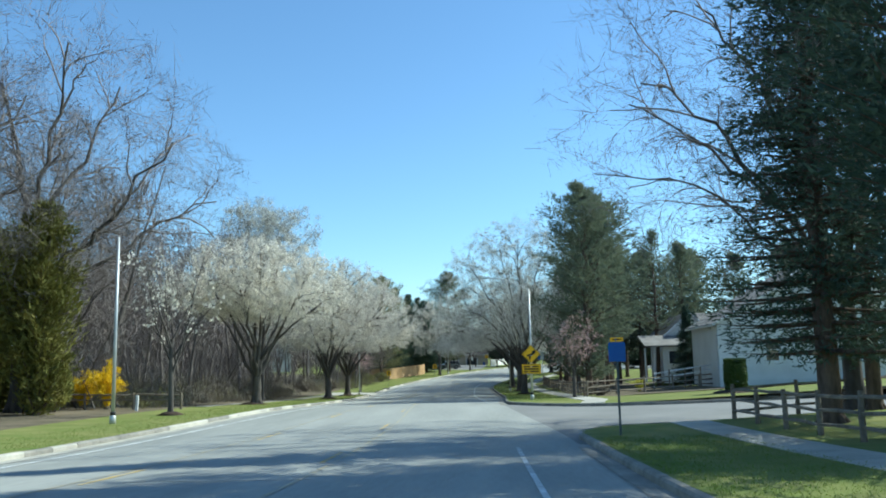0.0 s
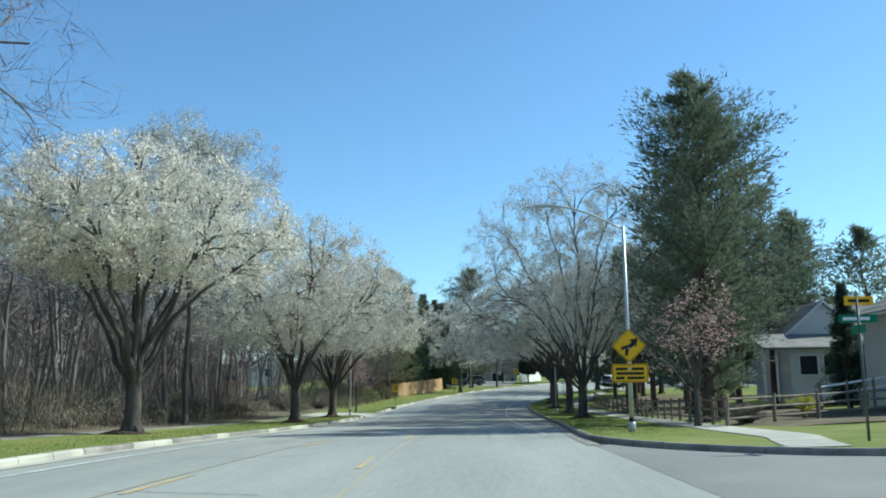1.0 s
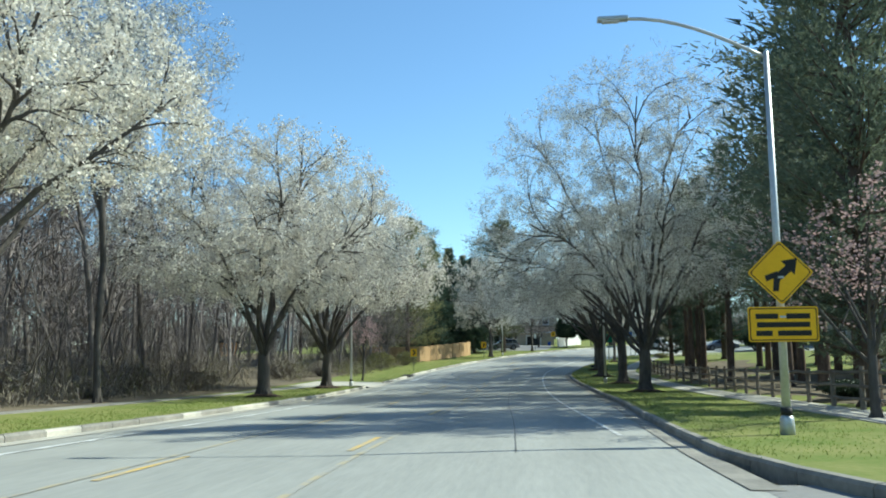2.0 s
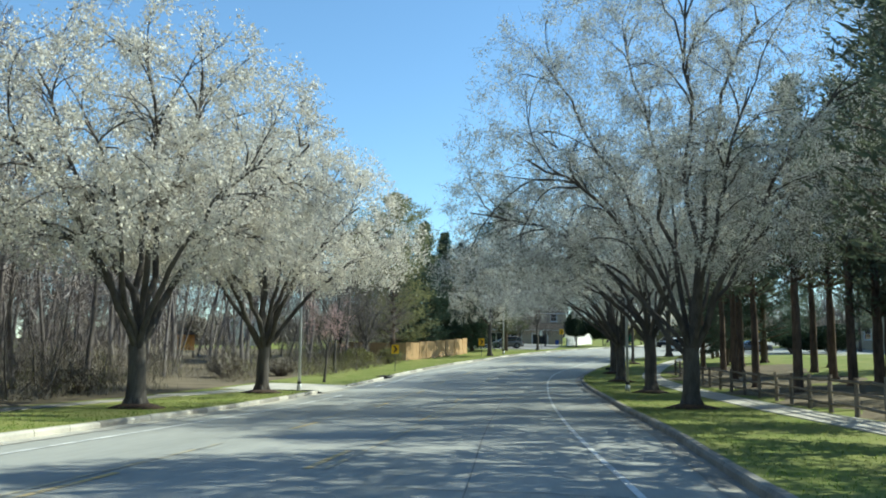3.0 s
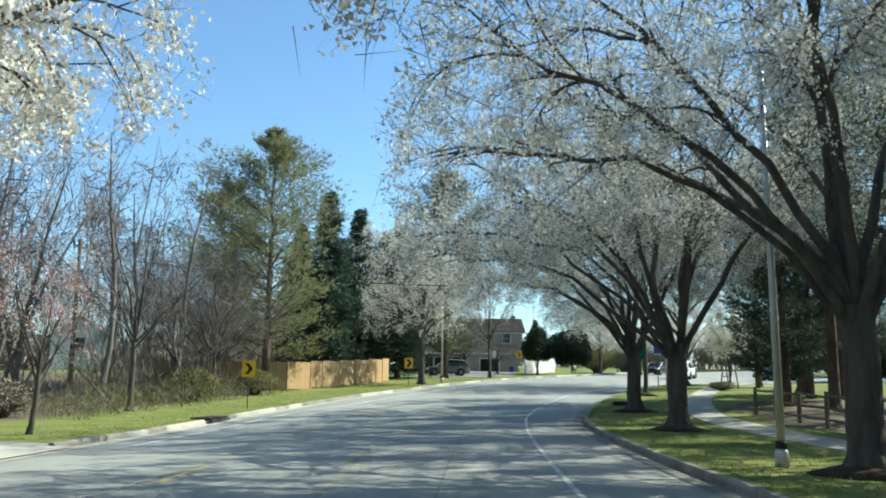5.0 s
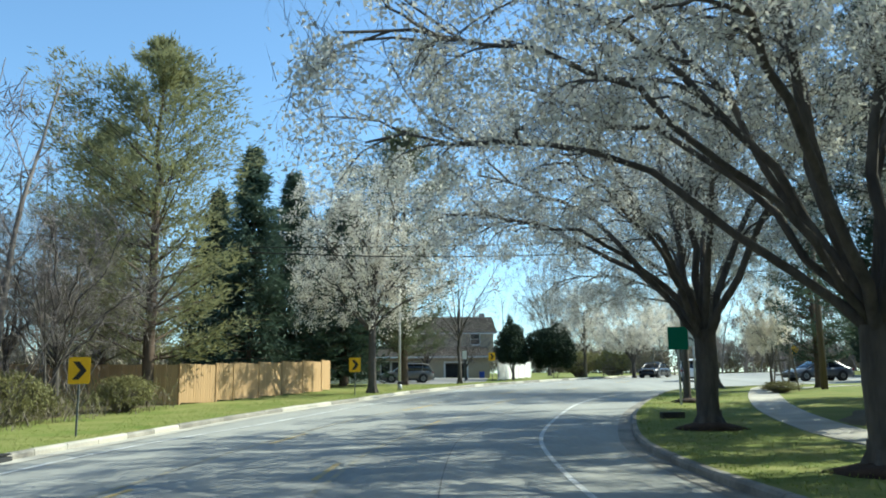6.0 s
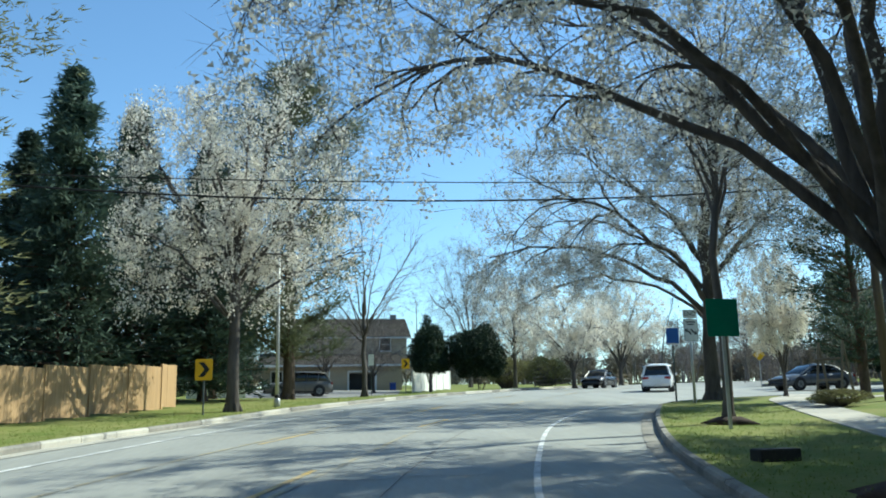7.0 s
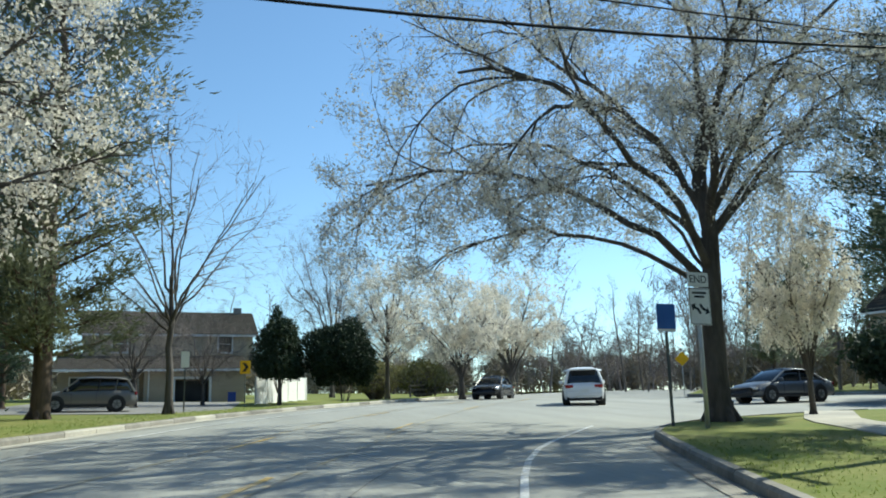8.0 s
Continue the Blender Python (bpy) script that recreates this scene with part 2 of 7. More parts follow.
road_z = spline([(-80, 0.6), (-30, 0.45), (0, 0.0), (28, -0.72), (56, -0.74), (78, -1.12), (95, -1.36), (112, -1.36), (129, -1.03), (146, -0.1), (168, 1.02), (200, 2.3), (240, 3.6), (300, 5.0), (600, 9.0)])
kerb_left = spline([(-80, -9.2), (0, -8.8), (30, -8.7), (60, -8.5), (75, -8.7), (90, -9.2), (105, -9.8), (120, -10.0), (130, -9.7), (137, -8.4), (144, -6.4), (150, -4.4), (157, -2.3), (164, 0.5), (173, 4.8), (186, 12.4), (205, 24.0), (240, 48.0), (300, 90.0), (600, 300.0)])
edge_left = spline([(-80, -7.9), (0, -7.6), (30, -7.5), (60, -6.9), (75, -7.1), (90, -7.5), (105, -8.1), (120, -8.5), (131, -8.1), (137, -6.3), (145, -4.0), (153, -1.4), (161, 1.2), (173, 7.2), (186, 14.6), (205, 26.4)])
yellow_left = spline([(-80, -4.2), (0, -3.9), (30, -3.8), (60, -3.6), (75, -4.0), (90, -4.4), (105, -4.8), (120, -5.2), (130, -4.9), (137, -3.6), (145, -1.0), (153, 2.0), (161, 5.0), (173, 10.4), (186, 17.8)])
yellow_right = spline([(-80, 0.3), (0, 0.4), (30, 0.4), (43, 0.2), (58, -0.5), (70, -0.8), (91, -1.1), (104, -1.6), (120, -1.9), (129, -1.6), (140, 0.8), (146, 2.4), (153, 5.1), (161, 8.2), (173, 13.8), (186, 21.2)])
lane_right = spline([(-80, 4.9), (0, 4.9), (24, 4.8), (50, 4.5), (72, 3.7), (81, 3.2), (92, 2.75), (102, 2.45), (114, 2.25), (124, 2.25), (131, 2.6), (139, 4.1), (147, 6.3), (152, 8.4), (158, 12.2)])
kerb_right = spline([(-80, 6.9), (20, 6.8), (34, 6.7), (50, 5.6), (60, 5.15), (72, 5.2), (84, 5.4), (92, 5.3), (103, 5.1), (113, 4.75), (122, 4.55), (128, 4.75), (134, 5.7), (139, 6.8), (145, 8.6), (151, 10.7), (158, 13.6), (170, 21.0), (186, 31.5), (205, 43.5), (240, 67.0), (300, 109.0), (600, 319.0)])


def left_z(x, y):
    """Height of the land to the left of the road."""
    d = np.maximum(kerb_left(y) - x, 0)
    dip = 0.12 * np.clip(4.2 - abs(np.asarray(y) - 109.8), 0, 1) * np.clip(1.25 - d / 2.4, 0, 1)
    low = 0.4 * np.clip((np.asarray(y) - 166) / 12, 0, 1) * np.clip((d - 2.5) / 4, 0, 1)
    return road_z(y) + 0.15 - dip - low + 0.02 * np.clip(d - 4, 0, 30)


def right_z(x, y):
    """Height of the land to the right of the road; the lawns rise gently."""
    d = np.maximum(x - kerb_right(y), 0)
    return road_z(y) + 0.15 + 0.045 * np.clip(d - 4, 0, 22) * (1 - 0.8 * np.clip((np.asarray(y) - 148) / 8, 0, 1))


def ground_at(x, y):
    return float(left_z(x, y)) if x < float(kerb_left(y)) else float(right_z(x, y)) if x > float(kerb_right(y)) else float(road_z(y))


# ---- building helpers ----
def mesh_from(name, verts, faces, mat, smooth=False):
    me = bpy.data.meshes.new(name)
    me.from_pydata([tuple(map(float, v)) for v in verts], [], [tuple(map(int, f)) for f in faces])
    me.materials.append(mat)
    if smooth:
        me.shade_smooth()
    me.update()
    return me


def piece(name, verts, faces, mat, parent=None, label="", smooth=False):
    """One mesh object from plain lists."""
    ob = new(name, mesh_from(name, verts, faces, mat, smooth))
    if parent:
        ob.parent = parent
    return tagged(ob, label)


def part(name, bm, mat, parent=None, label="", smooth=False):
    """A bmesh as one object under a thing or a part."""
    me = bpy.data.meshes.new(name)
    bm.to_mesh(me)
    bm.free()
    me.materials.append(mat)
    if smooth:
        me.shade_smooth()
    ob = new(name, me)
    if parent:
        ob.parent = parent
    return tagged(ob, label)


def thing(name, m, label, category, group="", kind=""):
    """An empty at the base of a thing."""
    ob = new(name)
    ob.empty_display_size = 0.3
    ob.matrix_world = m
    return tagged(ob, label, category, group, kind)


def box(sx, sy, sz, at=(0, 0, 0), bevel=0.0, bm=None, turn=0.0):
    """A box whose centre is at `at`; turn in degrees round z."""
    own = bmesh.new()
    bmesh.ops.create_cube(own, size=1.0)
    bmesh.ops.scale(own, vec=(sx, sy, sz), verts=own.verts)
    if bevel:
        bmesh.ops.bevel(own, geom=own.edges[:], offset=bevel, segments=2, affect="EDGES", profile=0.6)
    bmesh.ops.transform(own, matrix=pose(*at, 0, 0, turn), verts=own.verts)
    if bm is None:
        return own
    tmp = bpy.data.meshes.new("tmp")
    own.to_mesh(tmp)
    own.free()
    bm.from_mesh(tmp)
    bpy.data.meshes.remove(tmp)
    return bm


def rod(points, radii, sides=8, bm=None, cap=True):
    """A round bar through points with a radius at each."""
    bm = bm or bmesh.new()
    pts = [Vector(p) for p in points]
    rings = []
    for i, p in enumerate(pts):
        d = (pts[min(i + 1, len(pts) - 1)] - pts[max(i - 1, 0)]).normalized()
        side = d.orthogonal().normalized() if i == 0 else (last - d * last.dot(d)).normalized()
        last = side
        up = d.cross(side)
        r = radii[i] if isinstance(radii, (list, tuple)) else radii
        rings.append([bm.verts.new(p + r * (math.cos(a) * side + math.sin(a) * up)) for a in np.linspace(0, 2 * math.pi, sides, endpoint=False)])
    for a, b in zip(rings, rings[1:]):
        for i in range(sides):
            bm.faces.new((a[i], a[(i + 1) % sides], b[(i + 1) % sides], b[i]))
    if cap:
        bm.faces.new(rings[0][::-1])
        bm.faces.new(rings[-1])
    return bm


def prism(outline, y0, y1, bm=None):
    """An outline of (x, z) points, pulled from y0 to y1."""
    bm = bm or bmesh.new()
    a = [bm.verts.new((x, y0, z)) for x, z in outline]
    b = [bm.verts.new((x, y1, z)) for x, z in outline]
    n = len(outline)
    for i in range(n):
        bm.faces.new((a[i], a[(i + 1) % n], b[(i + 1) % n], b[i]))
    bm.faces.new(a[::-1])
    bm.faces.new(b)
    bmesh.ops.recalc_face_normals(bm, faces=bm.faces)
    return bm


def ribbon(name, ys, cols, mat, parent=None):
    """A sheet whose columns are functions of y that give (x, z)."""
    verts, faces = [], []
    w = len(cols)
    grid = [[c(y) for c in cols] for y in ys]
    for y, row in zip(ys, grid):
        verts += [(x, y, z) for x, z in row]
    for i in range(len(ys) - 1):
        for j in range(w - 1):
            a = i * w + j
            faces.append((a, a + 1, a + w + 1, a + w))
    return piece(name, verts, faces, mat, parent)


# ---- ground, road, verges ----
def far_sheet():
    """One sheet of earth under everything, out to the horizon."""
    ys = [-2500, -1200, -500, -200, -80, *range(-60, 320, 10), 400, 600, 1000, 2500]
    xs = [-2500, -1200, -500, -250, -120, -60, 0, 60, 120, 250, 500, 1200, 2500]
    verts = [(x, y, float(road_z(y)) - 0.35) for y in ys for x in xs]
    w = len(xs)
    faces = [(i * w + j, i * w + j + 1, (i + 1) * w + j + 1, (i + 1) * w + j) for i in range(len(ys) - 1) for j in range(w - 1)]
    return tagged(piece("ground", verts, faces, LITTER), "brown leaf-covered earth that runs to the horizon", "ground", kind="structure")


ground = far_sheet()
YS = [*np.arange(-60, 300, 1.0), *np.arange(300, 601, 30.0)]


def crown_z(y, f):
    """Road surface, cambered a little; f runs from 0 at the left kerb to 1 at the right."""
    return float(road_z(y)) + 0.06 * (1 - (2 * f - 1) ** 2) - 0.02


cols = [lambda y, f=f: (float(kerb_left(y)) * (1 - f) + float(kerb_right(y)) * f, crown_z(y, f)) for f in np.linspace(0, 1, 9)]
road = tagged(ribbon("road", YS, cols, ASPHALT), "sun-bleached grey asphalt road with a painted turning lane", "road", kind="structure")


def street_rise(x, y):
    """How far a side street has risen above the road at (x, y)."""
    d = max(0.0, x - float(kerb_right(y)))
    return 0.02 * min(d / 3, 1) + (0.024 if y < 100 else 0.006) * max(0.0, d - 4)


def side_street(name, y0, y1, x1, mat, label):
    """A side street that leaves the road to the right between y0 and y1, its edge lapped on the road's."""
    verts, faces = [], []
    fs, ys = np.linspace(0, 1, 30) ** 1.6, np.linspace(y0, y1, 13)
    for y in ys:
        x0 = float(kerb_right(y)) - 0.25
        xs = x0 + (x1 - x0) * fs
        verts += [(x, y, crown_z(y, 1.0) + 0.008 + street_rise(x, y)) for x in xs]
    for i in range(len(ys) - 1):
        for j in range(len(fs) - 1):
            a = i * len(fs) + j
            faces.append((a, a + 1, a + len(fs) + 1, a + len(fs)))
    return tagged(piece(name, verts, faces, mat), label, "road", kind="structure")


side_street("road_side_near", 31.0, 58.5, 95.0, ASPHALT_DARK, "darker grey asphalt side street")
side_street("road_side_far", 152.5, 182.0, 90.0, ASPHALT, "pale grey asphalt side street")


def stripe(name, line, width, spans, mat, parent=road, lift=0.0):
    """Paint along a line, as one flat strip a span."""
    for a, b in spans:
        ys = np.linspace(a, b, max(2, int((b - a) / 2) + 1))
        verts, faces = [], []
        for y in ys:
            x = float(line(y))
            tan = (float(line(y + 0.5)) - float(line(y - 0.5)))
            k = math.hypot(1, tan)
            for s in (-0.5, 0.5):
                px, py = x + s * width / k, y - s * width * tan / k
                f = (px - float(kerb_left(py))) / (float(kerb_right(py)) - float(kerb_left(py)))
                verts.append((px, py, crown_z(py, f) + 0.010 + lift))
        faces = [(2 * i, 2 * i + 1, 2 * i + 3, 2 * i + 2) for i in range(len(ys) - 1)]
        piece(name, verts, faces, mat, parent)


stripe("edge_line", edge_left, 0.16, [(-40, 104), (114, 205)], LINE_WHITE)
stripe("lane_line", lane_right, 0.11, [(-40, 30), (66, 158)], LINE_WHITE)
stripe("centre_line", yellow_left, 0.10, [(-40, 78), (84, 186)], LINE_YELLOW_WORN)
stripe("centre_dash", lambda y: yellow_left(y) + 0.28, 0.12, [(y, y + 3) for y in range(-38, 186, 12)], LINE_YELLOW)
stripe("centre_line", yellow_right, 0.10, [(-40, 66), (74, 186)], LINE_YELLOW_WORN)
stripe("centre_dash", lambda y: yellow_right(y) - 0.28, 0.12, [(y, y + 3) for y in range(-34, 186, 12)], LINE_YELLOW)

stripe("tar_seam", lambda y: lane_right(y) - 2.2, 0.02, [(62, 150)], TAR, road, 0.001)


def cracks():
    """Sealed cracks that wander across the lanes."""
    rng = random.Random(19)
    for y in (12, 21, 37, 46, 52, 63, 71, 86, 99, 112, 118, 127, 134, 141, 149):
        x, yy = rng.uniform(-6.5, 0.5), y + rng.uniform(-2, 2)
        verts, n = [], rng.randint(7, 12)
        for k in range(n):
            f = (x - float(kerb_left(yy))) / (float(kerb_right(yy)) - float(kerb_left(yy)))
            for s in (-0.02, 0.02):
                verts.append((x, yy + s * rng.uniform(0.5, 1.3), crown_z(yy, f) + 0.009))
            x += rng.uniform(0.25, 0.6)
            yy += rng.uniform(-0.16, 0.2)
        piece("sealed_crack", verts, [(2 * i, 2 * i + 2, 2 * i + 3, 2 * i + 1) for i in range(n - 1)], TAR, road)


cracks()
LAWN_L = [0.0, 0.35, 1.0, 2.0, 3.2, 4.5, 6, 9, 14, 22, 35, 60, 110]


def verge_left():
    ys = YS
    cols = [lambda y, d=d: (float(kerb_left(y)) - 0.16 - d, float(left_z(kerb_left(y) - 0.16 - d, y)) - (0 if d < 100 else 0.8)) for d in LAWN_L[::-1]]
    ob = ribbon("verge_left", ys, cols[6:], GRASS)
    return tagged(ob, "mown grass verge beside the left kerb", "grass", kind="structure")


def wood_floor():
    cols = [lambda y, d=d: (float(kerb_left(y)) - 0.16 - d, float(left_z(kerb_left(y) - 0.16 - d, y)) - (0 if d < 100 else 0.8)) for d in LAWN_L[::-1]]
    ob = ribbon("ground_wood", [y for y in YS if y <= 158], cols[:7], LITTER)
    tagged(ob, "brown leaf litter on the floor of the wood", "ground", kind="structure")
    ob = ribbon("ground_yard", [y for y in YS if y >= 158], cols[:7], GRASS)
    tagged(ob, "mown yard before the house at the bend", "grass", kind="structure")


verge_left()
wood_floor()


def arc(cx, cy, r, a0, a1, n=10):
    return [(cx + r * math.cos(radians(a)), cy + r * math.sin(radians(a))) for a in np.linspace(a0, a1, n)]


def kerb_lines_right():
    """The right kerb in three runs, with rounded corners into the two side streets."""
    run_a = [(float(kerb_right(y)), y) for y in np.arange(-60, 33, 2.0)] + arc(10.8, 33.2, 4.1, 180, 100, 7) + [(13.0, 37.7), (20, 38.2), (40, 39.6), (95, 44)]
    run_b = [(95, 58), (40, 53.2), (20, 51.6), (13.5, 51.7), (11.4, 52.2), (9.5, 53.0), (8.0, 54.2), (6.9, 55.5), (6.0, 57.2), (5.45, 59.2)] + [(float(kerb_right(y)), y) for y in np.arange(62, 153, 2.0)] + [(12.0, 154.3), (13.3, 156.0), (15.6, 157.6), (18.5, 158.6), (22, 159.2), (40, 160.5), (90, 165)]
    run_c = [(90, 181), (45, 178.5), (34, 178.4), (31, 180), (31.2, 186)] + [(float(kerb_right(y)), y) for y in np.arange(190, 290, 4.0)]
    return run_a, run_b, run_c


RUN_A, RUN_B, RUN_C = kerb_lines_right()


def lawn_block(name, line, back, label):
    """Lawn inside a kerb line, closed by far corners, as one triangulated sheet with extra points for its slope."""
    bm = bmesh.new()
    ring = [bm.verts.new((x, y, 0)) for x, y in [*line, *back]]
    bm.faces.new(ring)
    bmesh.ops.triangulate(bm, faces=bm.faces[:])
    for x in (8, 9.5, 11, 13, 16, 20, 26, 34, 50, 70):
        bmesh.ops.bisect_plane(bm, geom=bm.verts[:] + bm.edges[:] + bm.faces[:], plane_co=(x, 0, 0), plane_no=(1, 0, 0))
    for y in range(-50, 290, 12):
        bmesh.ops.bisect_plane(bm, geom=bm.verts[:] + bm.edges[:] + bm.faces[:], plane_co=(0, y, 0), plane_no=(0, 1, 0))
    for v in bm.verts:
        v.co.z = float(right_z(v.co.x, v.co.y))
    bmesh.ops.recalc_face_normals(bm, faces=bm.faces)
    if sum(f.normal.z for f in bm.faces) < 0:
        bmesh.ops.reverse_faces(bm, faces=bm.faces)
    ob = part(name, bm, GRASS)
    return tagged(ob, label, "grass", kind="structure")


def inset(line, d):
    """The line shifted to the land side by d."""
    out = []
    for i, (x, y) in enumerate(line):
        x0, y0 = line[max(i - 1, 0)]
        x1, y1 = line[min(i + 1, len(line) - 1)]
        k = math.hypot(x1 - x0, y1 - y0)
        out.append((x + d * (y1 - y0) / k, y - d * (x1 - x0) / k))
    return out


lawn_block("verge_near", inset(RUN_A, 0.16), [(95, -60)], "shaded mown lawn behind the kerb of the corner")
lawn_block("verge_right", inset(RUN_B, 0.16), [], "sunlit mown lawn between road and sidewalk")
lawn_block("verge_far", inset(RUN_C, 0.16), [(250, 290), (250, 181)], "mown lawn beyond the far side street")


def pine_bed():
    """Leaf litter under the pines behind the sidewalk."""
    cols = [lambda y, d=d: (float(kerb_right(y)) + d + 0.5 * math.sin(y * 0.7 + d), float(right_z(kerb_right(y) + d, y)) + (0.03 if 6.5 < d < 17 else -0.03)) for d in (6.3, 7.0, 9, 12, 16, 18)]
    tagged(ribbon("ground_pines", np.arange(64, 137, 1.5), cols, LITTER), "brown leaf litter under the pines behind the sidewalk", "ground", kind="structure")


pine_bed()


def kerb_run(name, line, side, stone, mats, label, gap=0.012):
    """Kerb stones laid end to end along a line; side +1: land to the right of its run. One object a stone where the camera passes near."""
    holder = thing(name, pose(0, 0, 0), label, "kerb", kind="structure")
    pts = [Vector((x, y)) for x, y in line]
    lens = np.cumsum([0] + [(b - a).length for a, b in zip(pts, pts[1:])])
    rng = random.Random(5)
    prof = [(0.0, -0.12), (0.0, 0.10), (0.035, 0.148), (0.16, 0.155), (0.16, -0.12)]

    def point(s):
        i = min(max(int(np.searchsorted(lens, s)) - 1, 0), len(pts) - 2)
        f = (s - lens[i]) / max(lens[i + 1] - lens[i], 1e-6)
        d = (pts[i + 1] - pts[i]).normalized()
        return pts[i].lerp(pts[i + 1], f), Vector((d.y, -d.x)) * side

    s = 0.0
    while s < lens[-1] - 0.3:
        e = min(s + stone, lens[-1])
        verts = []
        wob = rng.uniform(-0.008, 0.008)
        for q in (s + gap, e - gap):
            p, nrm = point(q)
            z = float(road_z(p.y))
            rise = street_rise(p.x, p.y) if p.x > float(kerb_right(p.y)) else 0.0
            verts += [(p.x + nrm.x * a, p.y + nrm.y * a, z + rise + h + (wob if h > 0 else 0)) for a, h in prof]
        faces = [(i, i + 1, i + 6, i + 5) for i in range(4)] + [(0, 1, 2, 3, 4), (9, 8, 7, 6, 5)]
        me = mesh_from("kerb_stone", verts, faces, mats[0] if rng.random() < 0.6 else mats[1])
        ob = new("kerb_stone", me)
        ob.parent = holder
        s = e
    return holder


def gutter(name, line, width, spans, mat, label):
    verts, faces = [], []
    ob = None
    for a, b in spans:
        ys = np.arange(a, b + 0.1, 2.0)
        base = len(verts)
        for y in ys:
            x = float(line(y))
            for s in (0, width):
                px = x + s
                f = (px - float(kerb_left(y))) / (float(kerb_right(y)) - float(kerb_left(y)))
                verts.append((px, y, crown_z(y, f) + 0.014))
        faces += [(base + 2 * i, base + 2 * i + 1, base + 2 * i + 3, base + 2 * i + 2) for i in range(len(ys) - 1)]
    return tagged(piece(name, verts, faces, mat), label, "gutter", kind="structure")


gutter("gutter_left", kerb_left, 0.55, [(-40, 200)], CONCRETE, "pale concrete gutter pan along the left kerb")
gutter("gutter_right", lambda y: kerb_right(y) - 0.42, 0.42, [(-40, 30), (58, 152)], CONCRETE_DIRTY, "weathered concrete gutter along the right kerb")


def walk_strip(name, centre, width, slab, mat, label, hfun):
    """A sidewalk of slabs with open joints, each slab an object of its own."""
    holder = thing(name, pose(0, 0, 0), label, "sidewalk", kind="structure")
    pts = [Vector(p) for p in centre]
    lens = np.cumsum([0] + [(b - a).length for a, b in zip(pts, pts[1:])])

    def point(s):
        i = min(max(int(np.searchsorted(lens, s)) - 1, 0), len(pts) - 2)
        f = (s - lens[i]) / max(lens[i + 1] - lens[i], 1e-6)
        d = (pts[i + 1] - pts[i]).normalized()
        return pts[i].lerp(pts[i + 1], f), Vector((d.y, -d.x))

    s = 0.0
    while s < lens[-1] - 0.2:
        e = min(s + slab, lens[-1])
        verts = []
        for q in (s + 0.008, e - 0.008):
            p, nrm = point(q)
            for w in (-width / 2, width / 2):
                x, y = p.x + nrm.x * w, p.y + nrm.y * w
                z = float(hfun(x, y))
                verts += [(x, y, z + 0.025), (x, y, z - 0.08)]
        faces = [(0, 2, 6, 4), (0, 1, 3, 2), (4, 6, 7, 5), (0, 4, 5, 1), (2, 3, 7, 6)]
        new_ob = new("slab", mesh_from("slab", verts, faces, mat))
        new_ob.parent = holder
        s = e
    return holder
# ---- trees and shrubs ----
def grow(rng, p, d, length, r, level, spec, segs, twigs):
    """Adds a limb and its side limbs. segs: (start, end, radius, radius, level); twigs: points that bear leaves, with the level."""
    s = spec[level]
    n = s["steps"]
    step = length / n
    pts, rads = [p], [r]
    for i in range(n):
        wob = Vector((rng.gauss(0, 1), rng.gauss(0, 1), rng.gauss(0, 1))) * s["wob"]
        d = d + wob + Vector((0, 0, s["rise"] + (s.get("bend", s["rise"]) - s["rise"]) * i / n))
        if p.z < s.get("floor", -9) and d.z < 0.12:
            d.z = 0.12
        d = d.normalized()
        q = p + d * step
        r2 = r * (1 - (1 - s["taper"]) * (i + 1) / n)
        segs.append((p, q, rads[-1], r2, level))
        p = q
        pts.append(p)
        rads.append(r2)
    if s.get("bear"):
        for i in range(1, n + 1):
            if i / n >= s["bear"]:
                twigs.append((pts[i], pts[i] - pts[i - 1], level))
    if level + 1 < len(spec):
        c = spec[level + 1]
        count = c["count"] if isinstance(c["count"], int) else rng.randint(*c["count"])
        turn = rng.uniform(0, 6.28)
        for k in range(count):
            f = c["from"] + (1 - c["from"]) * (k + rng.uniform(0.2, 0.8)) / count
            x = f * n
            i = min(int(x), n - 1)
            base = pts[i].lerp(pts[i + 1], x - i)
            axis = (pts[i + 1] - pts[i]).normalized()
            turn += 2.4 + rng.uniform(-0.5, 0.5)
            side = axis.orthogonal().normalized()
            side = Matrix.Rotation(turn, 3, axis) @ side
            ang = radians(rng.uniform(*c["angle"]))
            nd = (axis * math.cos(ang) + side * math.sin(ang)).normalized()
            ln = length * rng.uniform(*c["len"]) * (1 - c.get("thin", 0.35) * f)
            grow(rng, base, nd, ln, max(min(rads[i] * c["rad"], rads[i]), 0.006), level + 1, spec, segs, twigs)


